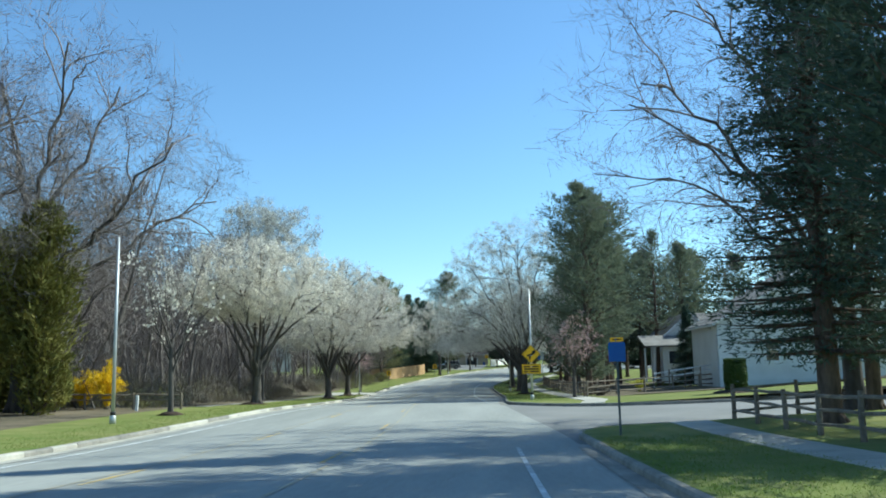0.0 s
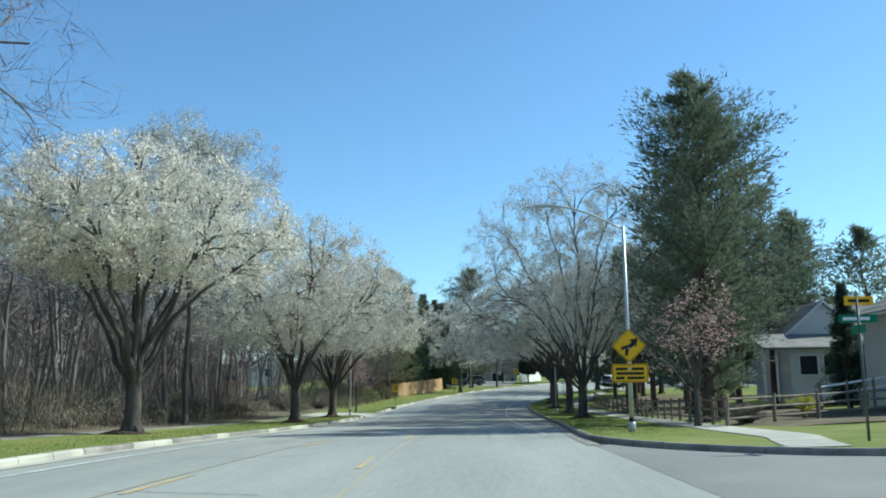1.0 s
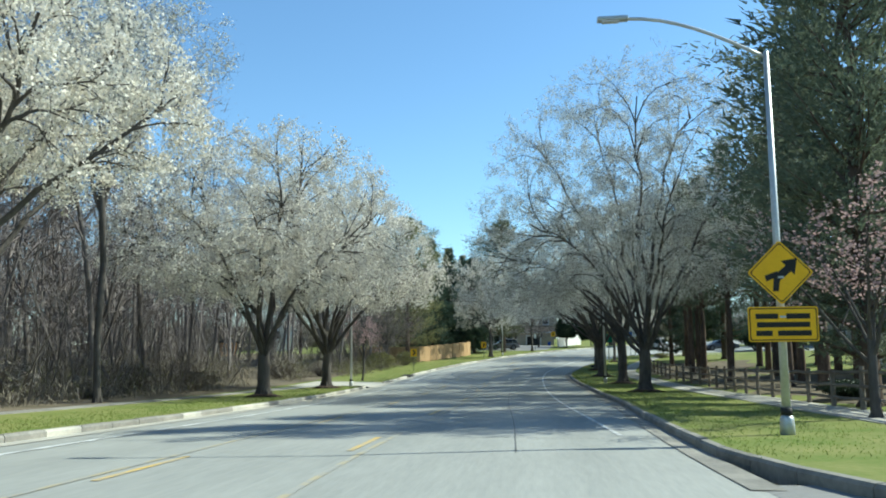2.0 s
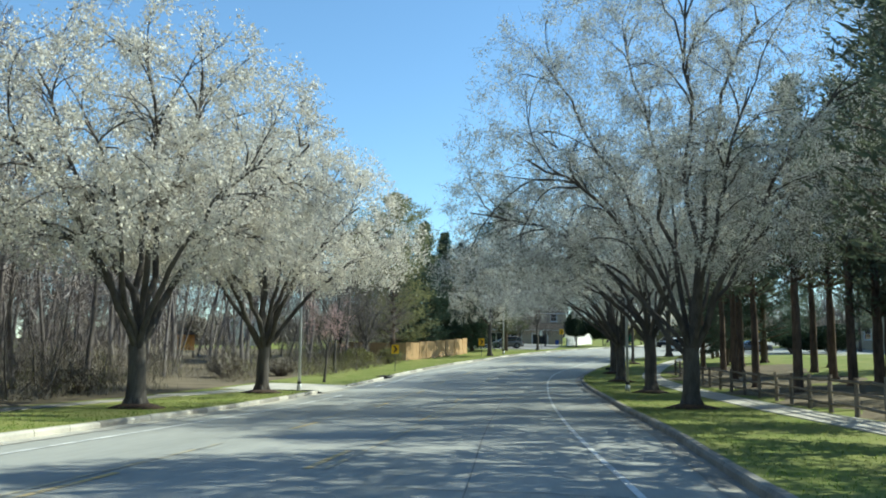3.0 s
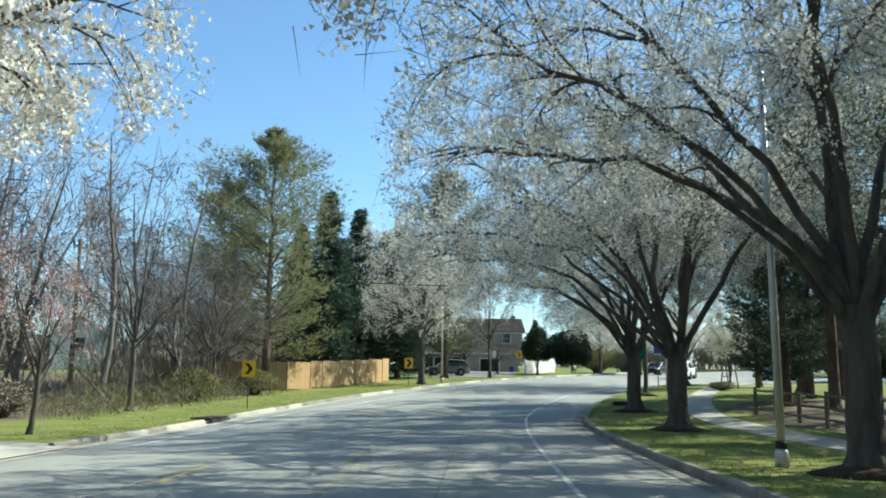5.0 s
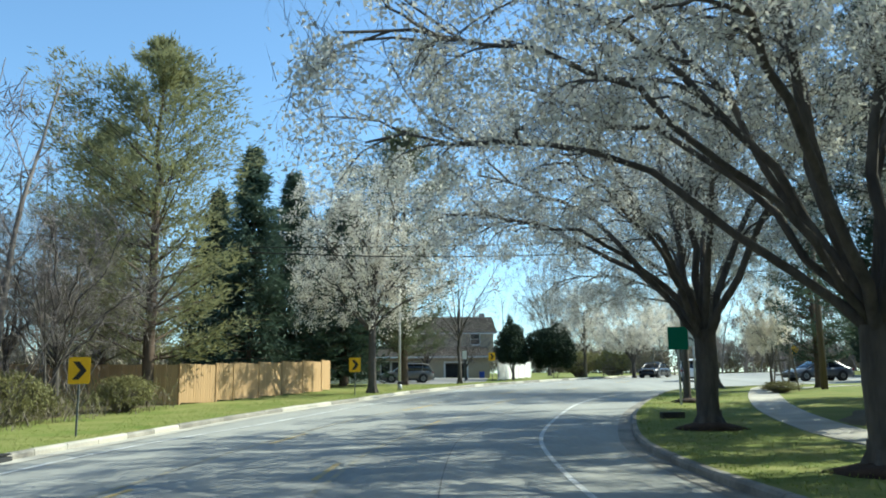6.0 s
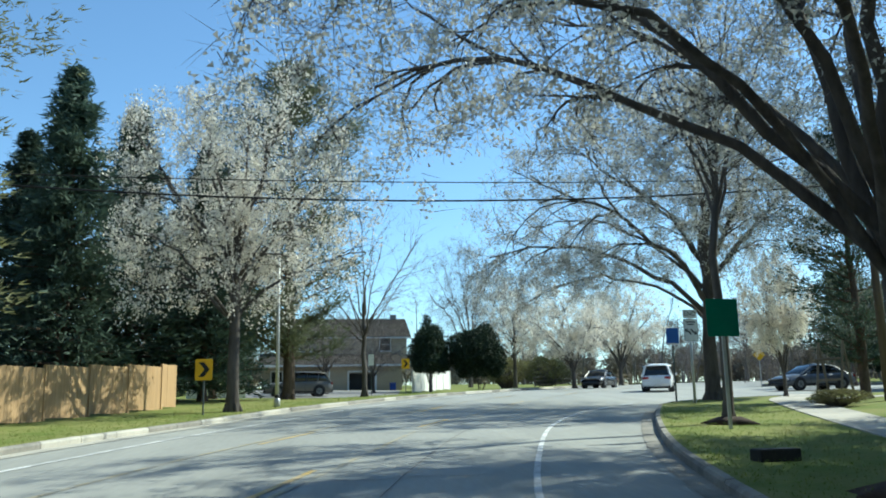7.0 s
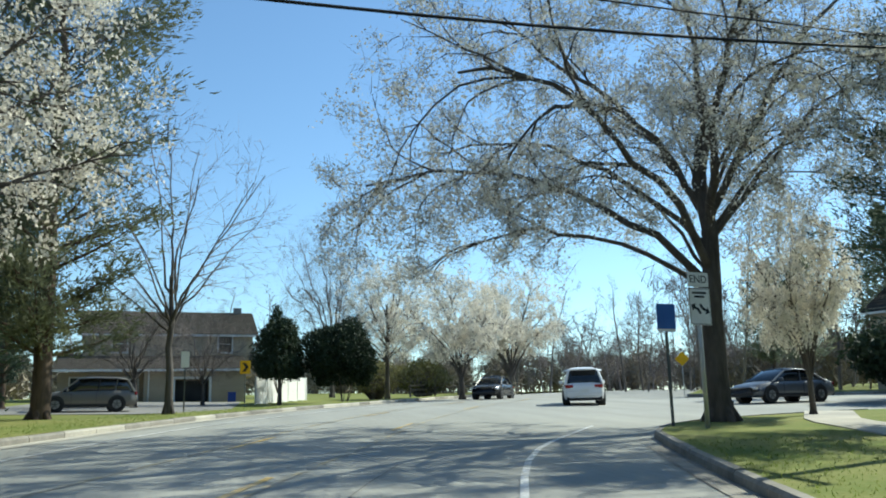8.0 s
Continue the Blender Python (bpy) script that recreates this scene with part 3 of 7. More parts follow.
def wood_mesh(name, segs, mat, thin=0.007):
    """All limbs of a tree as one mesh of tapered tubes."""
    verts, faces = [], []
    for sides, lo, hi in ((9, 0.09, 9), (5, 0.04, 0.09), (3, 0.017, 0.04)):
        some = [s for s in segs if lo <= s[2] < hi]
        if not some:
            continue
        a = np.array([s[0] for s in some])
        b = np.array([s[1] for s in some])
        ra, rb = np.array([s[2] for s in some]), np.array([s[3] for s in some])
        d = b - a
        d /= np.linalg.norm(d, axis=1, keepdims=True) + 1e-9
        ref = np.where(np.abs(d[:, 2:3]) > 0.9, [[1.0, 0, 0]], [[0, 0, 1.0]])
        u = np.cross(d, ref)
        u /= np.linalg.norm(u, axis=1, keepdims=True)
        v = np.cross(d, u)
        ang = np.linspace(0, 2 * np.pi, sides, endpoint=False)
        ring = np.cos(ang)[None, :, None] * u[:, None] + np.sin(ang)[None, :, None] * v[:, None]
        lo_ring = a[:, None] - d[:, None] * ra[:, None, None] * 0.3 + ring * ra[:, None, None]
        hi_ring = b[:, None] + ring * rb[:, None, None]
        base = len(verts)
        both = np.concatenate([lo_ring, hi_ring], 1).reshape(-1, 3)
        verts.extend(both.tolist())
        k = np.arange(len(some))[:, None] * 2 * sides + base
        j = np.arange(sides)[None]
        quad = np.stack([k + j, k + (j + 1) % sides, k + sides + (j + 1) % sides, k + sides + j], -1).reshape(-1, 4)
        faces.extend(quad.tolist())
    rng = np.random.default_rng(len(segs))
    for p, q, ra, rb, lv in segs:
        if ra < 0.017:
            d = q - p
            side = d.cross(Vector(rng.normal(0, 1, 3))).normalized() * max(ra, thin)
            k = len(verts)
            verts.extend([tuple(p - side), tuple(p + side), tuple(q + d * 0.15)])
            faces.append((k, k + 1, k + 2))
    return mesh_from(name, verts, faces, mat, smooth=True)


def leaf_mesh(name, centres, size, mat, seed, per=3, spread=0.06, long=1.0, along=None, corners=4):
    """Small leaves or petals, `per` of them round each centre, of four corners or three. along: a direction for each centre that long leaves follow."""
    rng = np.random.default_rng(seed)
    c = np.repeat(np.asarray(centres, float), per, 0)
    n = len(c)
    c = c + rng.normal(0, spread, (n, 3))
    u = rng.normal(0, 1, (n, 3))
    if along is not None:
        u = np.repeat(np.asarray(along, float), per, 0) * 1.6 + u * 0.8
    u /= np.linalg.norm(u, axis=1, keepdims=True) + 1e-9
    v = np.cross(u, rng.normal(0, 1, (n, 3)))
    v /= np.linalg.norm(v, axis=1, keepdims=True) + 1e-9
    k = size * rng.uniform(0.6, 1.3, (n, 1))
    u, v = u * k * long, v * k
    if corners == 4:
        verts = np.stack([c - u * 0.5, c + v * 0.5 + u * 0.1, c + u * 0.5, c - v * 0.5 + u * 0.1], 1).reshape(-1, 3)
    else:
        verts = np.stack([c - u * 0.5 - v * 0.42, c - u * 0.5 + v * 0.42, c + u * 0.6], 1).reshape(-1, 3)
    me = bpy.data.meshes.new(name)
    me.vertices.add(corners * n)
    me.vertices.foreach_set("co", verts.ravel())
    me.loops.add(corners * n)
    me.loops.foreach_set("vertex_index", np.arange(corners * n))
    me.polygons.add(n)
    me.polygons.foreach_set("loop_start", np.arange(0, corners * n, corners))
    me.polygons.foreach_set("loop_total", np.full(n, corners))
    me.materials.append(mat)
    me.update(calc_edges=True)
    me.validate()
    return me


def plant(name, m, label, category, wood, leaves, trunk="trunk", crown="crown", group="", extra=None, extra_name="twigs"):
    """A tree or shrub: an empty at its base, its wood, its leaves."""
    root = thing(name, m, label, category, group)
    for part_name, me in ((trunk, wood), (extra_name, extra), (crown, leaves)):
        if me:
            ob = new(part_name, me)
            ob.parent = root
    return root


def flare(segs, r, h=0.5, seed=1):
    """Root flare at the foot of a trunk."""
    rng = random.Random(seed)
    segs.append((Vector((0, 0, -0.25)), Vector((0, 0, h)), r * 1.22, r * 1.02, 0))
    for k in range(5):
        a = k * 1.257 + rng.uniform(-0.3, 0.3)
        o = Vector((math.cos(a), math.sin(a), 0))
        segs.append((o * r * 1.5 + Vector((0, 0, -0.12)), o * r * 0.5 + Vector((0, 0, h * 0.8)), r * 0.28, r * 0.42, 0))


def dome(seed, n, out, back, deep, top, mid, low, fork, lumps=0.16, droop=0.0, inner=0.45, skirt=0, hang=5.4):
    """Points that fill a lumpy crown: reach `out` towards -x, `back` towards +x, `deep` along y; highest, widest and lowest heights; droop lowers the rim on the -x side. skirt: so many more points for long limbs that hang over the road about as high as `hang`."""
    rng = np.random.default_rng(seed)
    bumps = rng.normal(0, 1, (14, 3))
    bumps /= np.linalg.norm(bumps, axis=1, keepdims=True)
    high = rng.uniform(-1, 1, 14) * lumps
    u = rng.normal(0, 1, (n * 3, 3))
    u /= np.linalg.norm(u, axis=1, keepdims=True)
    r = rng.random(len(u)) ** inner * (1 + (np.exp(-6 * (1 - u @ bumps.T)) * high).sum(1))
    x = np.where(u[:, 0] < 0, out, back) * u[:, 0] * r
    y = deep * u[:, 1] * r
    z = mid + np.where(u[:, 2] > 0, top - mid, mid - low) * u[:, 2] * r - droop * np.clip(-x / out, 0, 1) ** 2
    p = np.stack([x, y, z], 1)
    core = np.hypot(x, y) < 0.30 * (z - fork * 0.6)
    keep = (z > low) & ~(core & (z < fork + 0.35 * (top - fork))) & (np.hypot(x, y) > 0.55 * (fork + 1.6 - z))
    p = p[keep][:n]
    if skirt:
        a = rng.uniform(-0.9, 0.9, skirt)
        d = out * rng.uniform(0.42, 1.04, skirt)
        p = np.concatenate([p, np.stack([-d * np.cos(a), d * np.sin(a), hang + rng.normal(0, 0.5, skirt) + 0.6 * np.sin(d / out * 3.1) - 0.3], 1)])
    return p


def parted(p, k, rng):
    """The points in k near groups."""
    c = p[rng.choice(len(p), k, replace=False)]
    for _ in range(5):
        near = ((p[:, None] - c[None]) ** 2).sum(2).argmin(1)
        c = np.array([p[near == j].mean(0) if (near == j).any() else c[j] for j in range(k)])
    return [np.flatnonzero(near == j) for j in range(k) if (near == j).any()]


def fan_tree(seed, targets, fork, r0, counts, sweep=0.5, swell=0.44, tip=0.006, upright=0.25, tall_stem=0.0, kink=0.03):
    """A trunk whose limbs divide again and again until a twig reaches each target point. Gives the limbs and, along the finest two orders, places for leaves with their directions."""
    rng = np.random.default_rng(seed)
    segs, spots, dirs = [], [], []
    unit = lambda v: v / (np.linalg.norm(v) + 1e-9)
    steps = (11, 8, 5, 3, 2)
    last = len(counts) - 1

    def limb(p0, t0, pts, r, level):
        far = np.linalg.norm(pts - p0, axis=1)
        end = pts[far >= np.quantile(far, 0.62)].mean(0)
        span = np.linalg.norm(end - p0)
        n = steps[level] if span > 0.5 else 2
        t = np.linspace(0, 1, n + 1)[:, None]
        ctrl = p0 + t0 * span * sweep
        line = (1 - t) ** 2 * p0 + 2 * t * (1 - t) * ctrl + t * t * end
        drift = np.cumsum(rng.normal(0, 1, (n + 1, 3)), 0)
        line = line + (drift - drift[0] - t * (drift[-1] - drift[0])) * kink * span / math.sqrt(n) * 1.4
        rad = r * (1 - 0.72 * t[:, 0] ** 0.9)
        vs = [Vector(q) for q in line]
        segs.extend((vs[i], vs[i + 1], float(max(rad[i], tip)), float(max(rad[i + 1], tip * 0.7)), level) for i in range(n))
        if level >= last - 1:
            for i in range(1, n + 1):
                spots.append(line[i])
                dirs.append(unit(line[i] - line[i - 1]))
        if level == last or len(pts) < 2:
            return
        groups = parted(pts, min(counts[level + 1], len(pts)), rng)
        for g in groups:
            c = pts[g].mean(0)
            gap = np.linalg.norm(line - c, axis=1)
            j = int(gap.argmin())
            back = max(0.0, gap[j] * 0.75 / max(span / n, 1e-3))
            x = min(max(j - back, 0.18 * n), n - 0.25)
            i = int(x)
            a = line[i] + (line[i + 1] - line[i]) * (x - i)
            tan = unit(line[i + 1] - line[i])
            d = unit(tan * 0.8 + unit(c - a) * 0.55 + np.array([0, 0, upright if level >= 1 else 0.1]))
            limb(a, d, pts[g], min(rad[i] * 0.86, max(r * (len(g) / len(pts)) ** swell * 1.12, tip)), level + 1)

    top = fork + tall_stem
    trunk = [np.array([rng.normal(0, 0.02) * z, rng.normal(0, 0.02) * z, z]) for z in np.linspace(-0.25, top, 7 if tall_stem else 4)]
    tr = np.linspace(1.0, 0.45 if tall_stem else 0.86, len(trunk)) * r0
    segs.extend((Vector(a), Vector(b), float(q), float(w), 0) for a, b, q, w in zip(trunk, trunk[1:], tr, tr[1:]))
    away = targets - np.array([0, 0, fork])
    flat = away / np.linalg.norm(away, axis=1, keepdims=True) * 6 + away * 0.35
    for g in parted(flat, counts[0], rng):
        c = targets[g].mean(0)
        z = fork * rng.uniform(0.8, 1.0) + tall_stem * np.clip((c[2] - fork) / (targets[:, 2].max() - fork) * 1.2 - 0.15, 0, 0.97)
        k = np.interp(z, [q[2] for q in trunk], np.arange(len(trunk)))
        a = trunk[int(k)] + (trunk[min(int(k) + 1, len(trunk) - 1)] - trunk[int(k)]) * (k - int(k))
        out = np.array([c[0], c[1], 0]) - np.array([a[0], a[1], 0])
        reach = np.linalg.norm(out)
        lean = np.clip(math.atan2(reach, max(c[2] - a[2], 0.3)) * 0.62, 0.08, 0.95)
        t0 = unit(unit(out) * math.sin(lean) + np.array([0, 0, math.cos(lean)]))
        limb(a, t0, targets[g], r0 * (len(g) / len(targets)) ** swell * 1.15, 0)
    flare(segs, r0)
    return segs, np.array(spots), np.array(dirs)


def pear_meshes(seed, points, fork, r0, counts, clumps, petal, bloom, haze, per=3, spread=1.1, **how):
    """A flowering pear: dark dividing limbs, fine twigs and clumps of blossom along them."""
    segs, spots, dirs = fan_tree(seed, points, fork, r0, counts, **how)
    rng = np.random.default_rng(seed + 5)
    pick = rng.integers(0, len(spots), clumps)
    at = spots[pick] + rng.normal(0, 0.11, (clumps, 3)) - dirs[pick] * rng.uniform(0, 0.3, (clumps, 1))
    some = rng.integers(0, len(spots), haze)
    fine = leaf_mesh("twigs", spots[some], 0.013, TWIG_PEAR, seed + 1, per=1, spread=0.14, long=38.0, along=dirs[some] + [0, 0, 0.35], corners=3)
    return wood_mesh("trunk", segs, BARK_PEAR), leaf_mesh("crown", at, petal, bloom, seed, per=per, spread=petal * spread, corners=3), fine


ORDERS = (11, 8, 7, 6, 4)
PEARS = {
    "full": pear_meshes(3, dome(3, 2600, 7.8, 7.8, 7.5, 11.4, 6.4, 3.6, 1.9, droop=0.5), 1.9, 0.31, ORDERS, 26000, 0.082, BLOSSOM, 6500, per=4),
    "vase": pear_meshes(5, dome(5, 2300, 6.2, 6.2, 6.0, 11.0, 7.3, 4.9, 1.8, droop=0.2), 1.8, 0.32, (13, 8, 7, 6, 4), 23000, 0.080, BLOSSOM, 7000, per=4, sweep=0.42, swell=0.42),
    "broad": pear_meshes(8, dome(8, 2600, 8.0, 8.0, 7.6, 13.0, 6.9, 3.8, 2.0, droop=0.3), 2.0, 0.31, ORDERS, 26000, 0.082, BLOSSOM, 6500, per=4),
    "arch": pear_meshes(14, dome(14, 2600, 9.0, 7.2, 6.6, 13.0, 7.4, 4.6, 2.2, droop=0.8, skirt=500, hang=5.4), 2.2, 0.33, (13, 8, 7, 6, 4), 27000, 0.069, BLOSSOM_SHADED, 17000, sweep=0.62, swell=0.5),
    "arch_tall": pear_meshes(16, dome(16, 4600, 9.4, 8.2, 8.4, 18.0, 9.0, 4.6, 2.2, droop=0.8, skirt=450, hang=5.2), 2.2, 0.34, (14, 9, 8, 7, 4), 54000, 0.063, BLOSSOM_SHADED, 30000, sweep=0.62, swell=0.5),
    "arch_b": pear_meshes(21, dome(21, 2300, 8.4, 6.6, 7.6, 13.0, 7.4, 4.7, 2.8, droop=0.8, skirt=400, hang=5.6), 2.8, 0.34, (13, 8, 7, 6, 4), 22000, 0.069, BLOSSOM_SHADED, 15000, sweep=0.62, swell=0.5),
    "corner": pear_meshes(24, dome(24, 2700, 10.0, 7.6, 7.8, 14.2, 8.4, 4.4, 3.2, droop=1.0, skirt=400, hang=4.9), 3.2, 0.34, (16, 8, 7, 6, 4), 31000, 0.069, BLOSSOM_SHADED, 22000, sweep=0.62, swell=0.5, tall_stem=4.5),
    "leader": pear_meshes(29, dome(29, 1900, 5.0, 5.0, 4.8, 12.8, 6.8, 2.9, 2.6, lumps=0.4), 2.6, 0.25, (16, 7, 6, 5, 4), 6500, 0.095, BLOSSOM, 4500, per=5, tall_stem=5.5),
    "airy": pear_meshes(27, dome(27, 900, 2.7, 2.7, 2.7, 12.5, 8.2, 4.6, 3.2), 3.2, 0.145, (10, 6, 5, 5, 3), 2200, 0.07, BLOSSOM_SHADED, 3500, tall_stem=5.0, upright=0.5),
    "far": pear_meshes(31, dome(31, 1300, 6.4, 6.4, 6.2, 10.6, 5.8, 2.6, 1.7, lumps=0.4), 1.7, 0.28, (10, 7, 6, 5, 3), 7500, 0.16, BLOSSOM, 1500),
    "budding": pear_meshes(37, dome(37, 1500, 3.7, 3.7, 3.7, 16.3, 12.6, 8.6, 7.6, lumps=0.4), 7.6, 0.13, (10, 7, 6, 5, 4), 8500, 0.08, BLOSSOM_SHADED, 9000, upright=0.4),
}


def pear(x, y, kind, turn, scale, label, tall=1.0):
    m = pose(x, y, ground_at(x, y), 0, 0, turn) @ Matrix.Diagonal((scale, scale, scale * tall, 1))
    wood, bloom, fine = PEARS[kind]
    return plant("pear_tree", m, label, "tree", wood, bloom, group="flowering street trees", extra=fine, extra_name="twig_mass")


WHITE = "flowering pear tree in full white blossom on the verge"
SHADE = "flowering pear tree with arching dark limbs over the road"
pear(-12.3, 66.3, "vase", 40, 1.08, WHITE)
pear(-11.4, 88.7, "broad", 110, 1.08, WHITE)
pear(-11.8, 102.5, "full", 200, 1.06, WHITE, 1.16)
pear(-15.6, 80.5, "budding", 70, 1.14, "tall tree with pale buds on its twigs beside the wood")
pear(-4.3, 154.8, "leader", 15, 1.0, "flowering pear tree with loose white blossom before dark conifers", 1.08)
pear(7.64, 93.8, "arch_tall", -4, 1.0, SHADE)
pear(7.73, 107.7, "arch_b", -15, 1.02, SHADE, 1.06)
pear(7.2, 121.1, "arch", 12, 1.07, SHADE, 1.0)
pear(7.5, 131.9, "arch_b", 12, 1.0, SHADE, 1.0)
pear(10.0, 143.4, "airy", 60, 1.0, "slender pear tree with sparse blossom beside a green sign", 1.1)
pear(15.0, 156.2, "corner", -14, 1.0, "large pear tree with long arching limbs at the street corner")
pear(18.7, 157.4, "far", 80, 0.32, "low white flowering tree beside the side street", 1.8)
pear(17.5, 189.8, "far", 150, 0.68, "small white flowering tree across the road", 1.1)
pear(13.8, 196.0, "leader", 30, 0.75, "pale flowering tree across the road", 1.1)
pear(26.0, 205.0, "far", 10, 0.78, "pale yellow-white flowering tree down the road", 1.2)


def bare_meshes(seed, kind):
    """A leafless wood tree, tall and slim ("wood"), broad ("oak") or small ("young")."""
    rng = random.Random(seed)
    segs, twigs = [], []
    if kind == "wood":
        spec = [dict(steps=10, wob=0.045, rise=0.02, taper=0.25),
                dict(steps=6, wob=0.09, rise=0.09, taper=0.25, count=(9, 12), angle=(28, 60), len=(0.22, 0.38), rad=0.45, thin=0.5, **{"from": 0.3}),
                dict(steps=4, wob=0.12, rise=0.07, taper=0.3, count=(5, 7), angle=(25, 60), len=(0.35, 0.55), rad=0.5, **{"from": 0.25}),
                dict(steps=3, wob=0.13, rise=0.05, taper=0.4, count=(4, 6), angle=(25, 60), len=(0.4, 0.6), rad=0.42, **{"from": 0.15}),
                dict(steps=1, wob=0.1, rise=0.05, taper=0.5, count=(2, 3), angle=(20, 60), len=(0.7, 1.2), rad=0.6, **{"from": 0.1})]
        grow(rng, Vector((0, 0, -0.2)), Vector((rng.gauss(0, 0.13), rng.gauss(0, 0.13), 1)), rng.uniform(13, 16), 0.17, 0, spec, segs, twigs)
    elif kind == "oak":
        segs, spots, dirs = fan_tree(seed, dome(seed, 2600, 5.8, 5.8, 5.6, 11.0, 6.4, 2.6, 2.2, lumps=0.3), 2.2, 0.25, (13, 8, 7, 6, 5), upright=0.2, tall_stem=1.6, kink=0.045, tip=0.005, swell=0.48)
    else:
        segs, spots, dirs = fan_tree(seed, dome(seed, 1000, 5.2, 5.2, 5.0, 12.0, 6.6, 3.7, 2.9, lumps=0.25, inner=0.25), 2.9, 0.16, (14, 7, 5, 5, 4), sweep=0.2, upright=0.12, tall_stem=2.2, kink=0.02, tip=0.009, swell=0.45)
    bark, twig, thin = (BARK_GREY, TWIG_WOOD, 0.014) if kind == "wood" else (BARK_PEAR, TWIG_WOOD, 0.006)
    fine = None
    if kind == "oak":
        some = np.random.default_rng(seed).integers(0, len(spots), 20000)
        fine = leaf_mesh("twigs", spots[some], 0.011, TWIG_WOOD, seed, per=1, spread=0.16, long=46.0, along=dirs[some] + [0, 0, 0.3], corners=3)
    return wood_mesh("trunk", [s for s in segs if s[4] == 0], bark), wood_mesh("branches", [s for s in segs if s[4] > 0], twig, thin), fine


WOODS = [bare_meshes(s, "wood") for s in (31, 32, 33, 34)]
OAK, OAK_B, YOUNG = bare_meshes(41, "oak"), bare_meshes(44, "oak"), bare_meshes(51, "young")


def bare(x, y, me, turn, scale, label, tall=1.0, group=""):
    m = pose(x, y, ground_at(x, y), 0, 0, turn) @ Matrix.Diagonal((scale, scale, scale * tall, 1))
    return plant("bare_tree", m, label, "tree", me[0], me[1], group=group, extra=me[2], extra_name="twig_mass")


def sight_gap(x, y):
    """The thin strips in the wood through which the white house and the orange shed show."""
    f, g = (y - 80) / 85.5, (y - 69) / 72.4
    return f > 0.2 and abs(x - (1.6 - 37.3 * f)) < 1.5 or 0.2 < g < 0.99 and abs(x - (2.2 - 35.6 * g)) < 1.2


def the_wood():
    """The leafless wood behind the left verge, thinning out past the driveway."""
    rng = random.Random(77)
    spots = []
    tries = 0
    while len(spots) < 104 and tries < 6000:
        tries += 1
        y = rng.uniform(40, 150)
        x = float(kerb_left(y)) - rng.uniform(9.5, 46)
        if 104 < y < 118 and x > -24 or y > 126 and x > -19 or y < 56 and x > -24:
            continue
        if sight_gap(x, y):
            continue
        near = 1.9 if x > -30 else 2.6
        if all((x - a) ** 2 + (y - b) ** 2 > near ** 2 for a, b in spots):
            spots.append((x, y))
    for x, y in spots:
        bare(x, y, rng.choice(WOODS), rng.uniform(0, 360), rng.uniform(0.72, 1.08), "tall leafless grey wood tree among many", rng.uniform(0.85, 1.15), "trees of the wood")


the_wood()
bare(-21.0, 51.0, OAK, 20, 2.0, "large leafless tree with spreading limbs behind the verge")
bare(-26.0, 47.5, OAK_B, 60, 1.8, "large leafless tree with fine grey twigs behind the cedars")
bare(-24.5, 62.0, OAK_B, 130, 1.45, "large leafless tree at the edge of the wood")
bare(17.4, 38.6, OAK_B, 150, 1.6, "leafless tree with fine drooping twigs behind dark conifers")
bare(0.65, 169.2, YOUNG, 30, 1.0, "young leafless tree on the grass verge")
bare(-2.2, 187.0, OAK, 40, 0.62, "leafless tree with brown twigs before the house", 1.0)
bare(1.4, 190.5, OAK_B, 190, 0.5, "small leafless tree before the house", 1.0)
bare(12.1, 214.0, OAK_B, 60, 0.8, "round leafless tree beyond the house", 1.8)
bare(-18.5, 133.5, WOODS[1], 60, 1.0, "leafless tree with a pale trunk behind the chevron sign")
bare(-16.2, 137.0, WOODS[3], 160, 0.9, "leafless slim tree behind the chevron sign")
bare(-14.6, 139.0, OAK_B, 250, 0.72, "leafless twiggy tree before the board fence", 1.0)
bare(-17.6, 141.0, OAK, 100, 0.7, "leafless twiggy tree at the end of the board fence", 1.1)
bare(-15.0, 129.0, YOUNG, 200, 0.9, "thin leafless tree at the edge of the wood", 1.0)
for i, (x, y) in enumerate([(36, 232), (41, 240), (46, 236), (52, 246), (33, 244), (60, 250), (28, 228), (67, 262), (44, 262), (22, 236), (8, 232), (2, 226), (55, 230), (75, 255), (30, 215), (35, 219), (40, 212), (47, 222), (50, 214)]):
    bare(x, y, WOODS[i % 4], i * 77, 0.72, "leafless tree in the distance down the road", group="far trees")


def blossom_sprig(x, y, seed):
    """A small tree with few white flowers."""
    rng = random.Random(seed)
    segs, twigs = [], []
    spec = [dict(steps=5, wob=0.03, rise=0.02, taper=0.7),
            dict(steps=7, wob=0.06, rise=0.08, taper=0.25, count=7, angle=(18, 50), len=(1.1, 1.6), rad=0.5, thin=0.1, bear=0.7, **{"from": 0.5}),
            dict(steps=5, wob=0.1, rise=0.06, taper=0.3, count=(6, 8), angle=(25, 60), len=(0.3, 0.5), rad=0.45, bear=0.5, **{"from": 0.2}),
            dict(steps=3, wob=0.1, rise=0.05, taper=0.4, count=(3, 5), angle=(25, 60), len=(0.4, 0.6), rad=0.5, bear=0.4, **{"from": 0.2})]
    grow(rng, Vector((0, 0, -0.1)), Vector((0.06, 0, 1)), 3.4, 0.14, 0, spec, segs, twigs)
    flare(segs, 0.14, 0.3)
    return segs, twigs


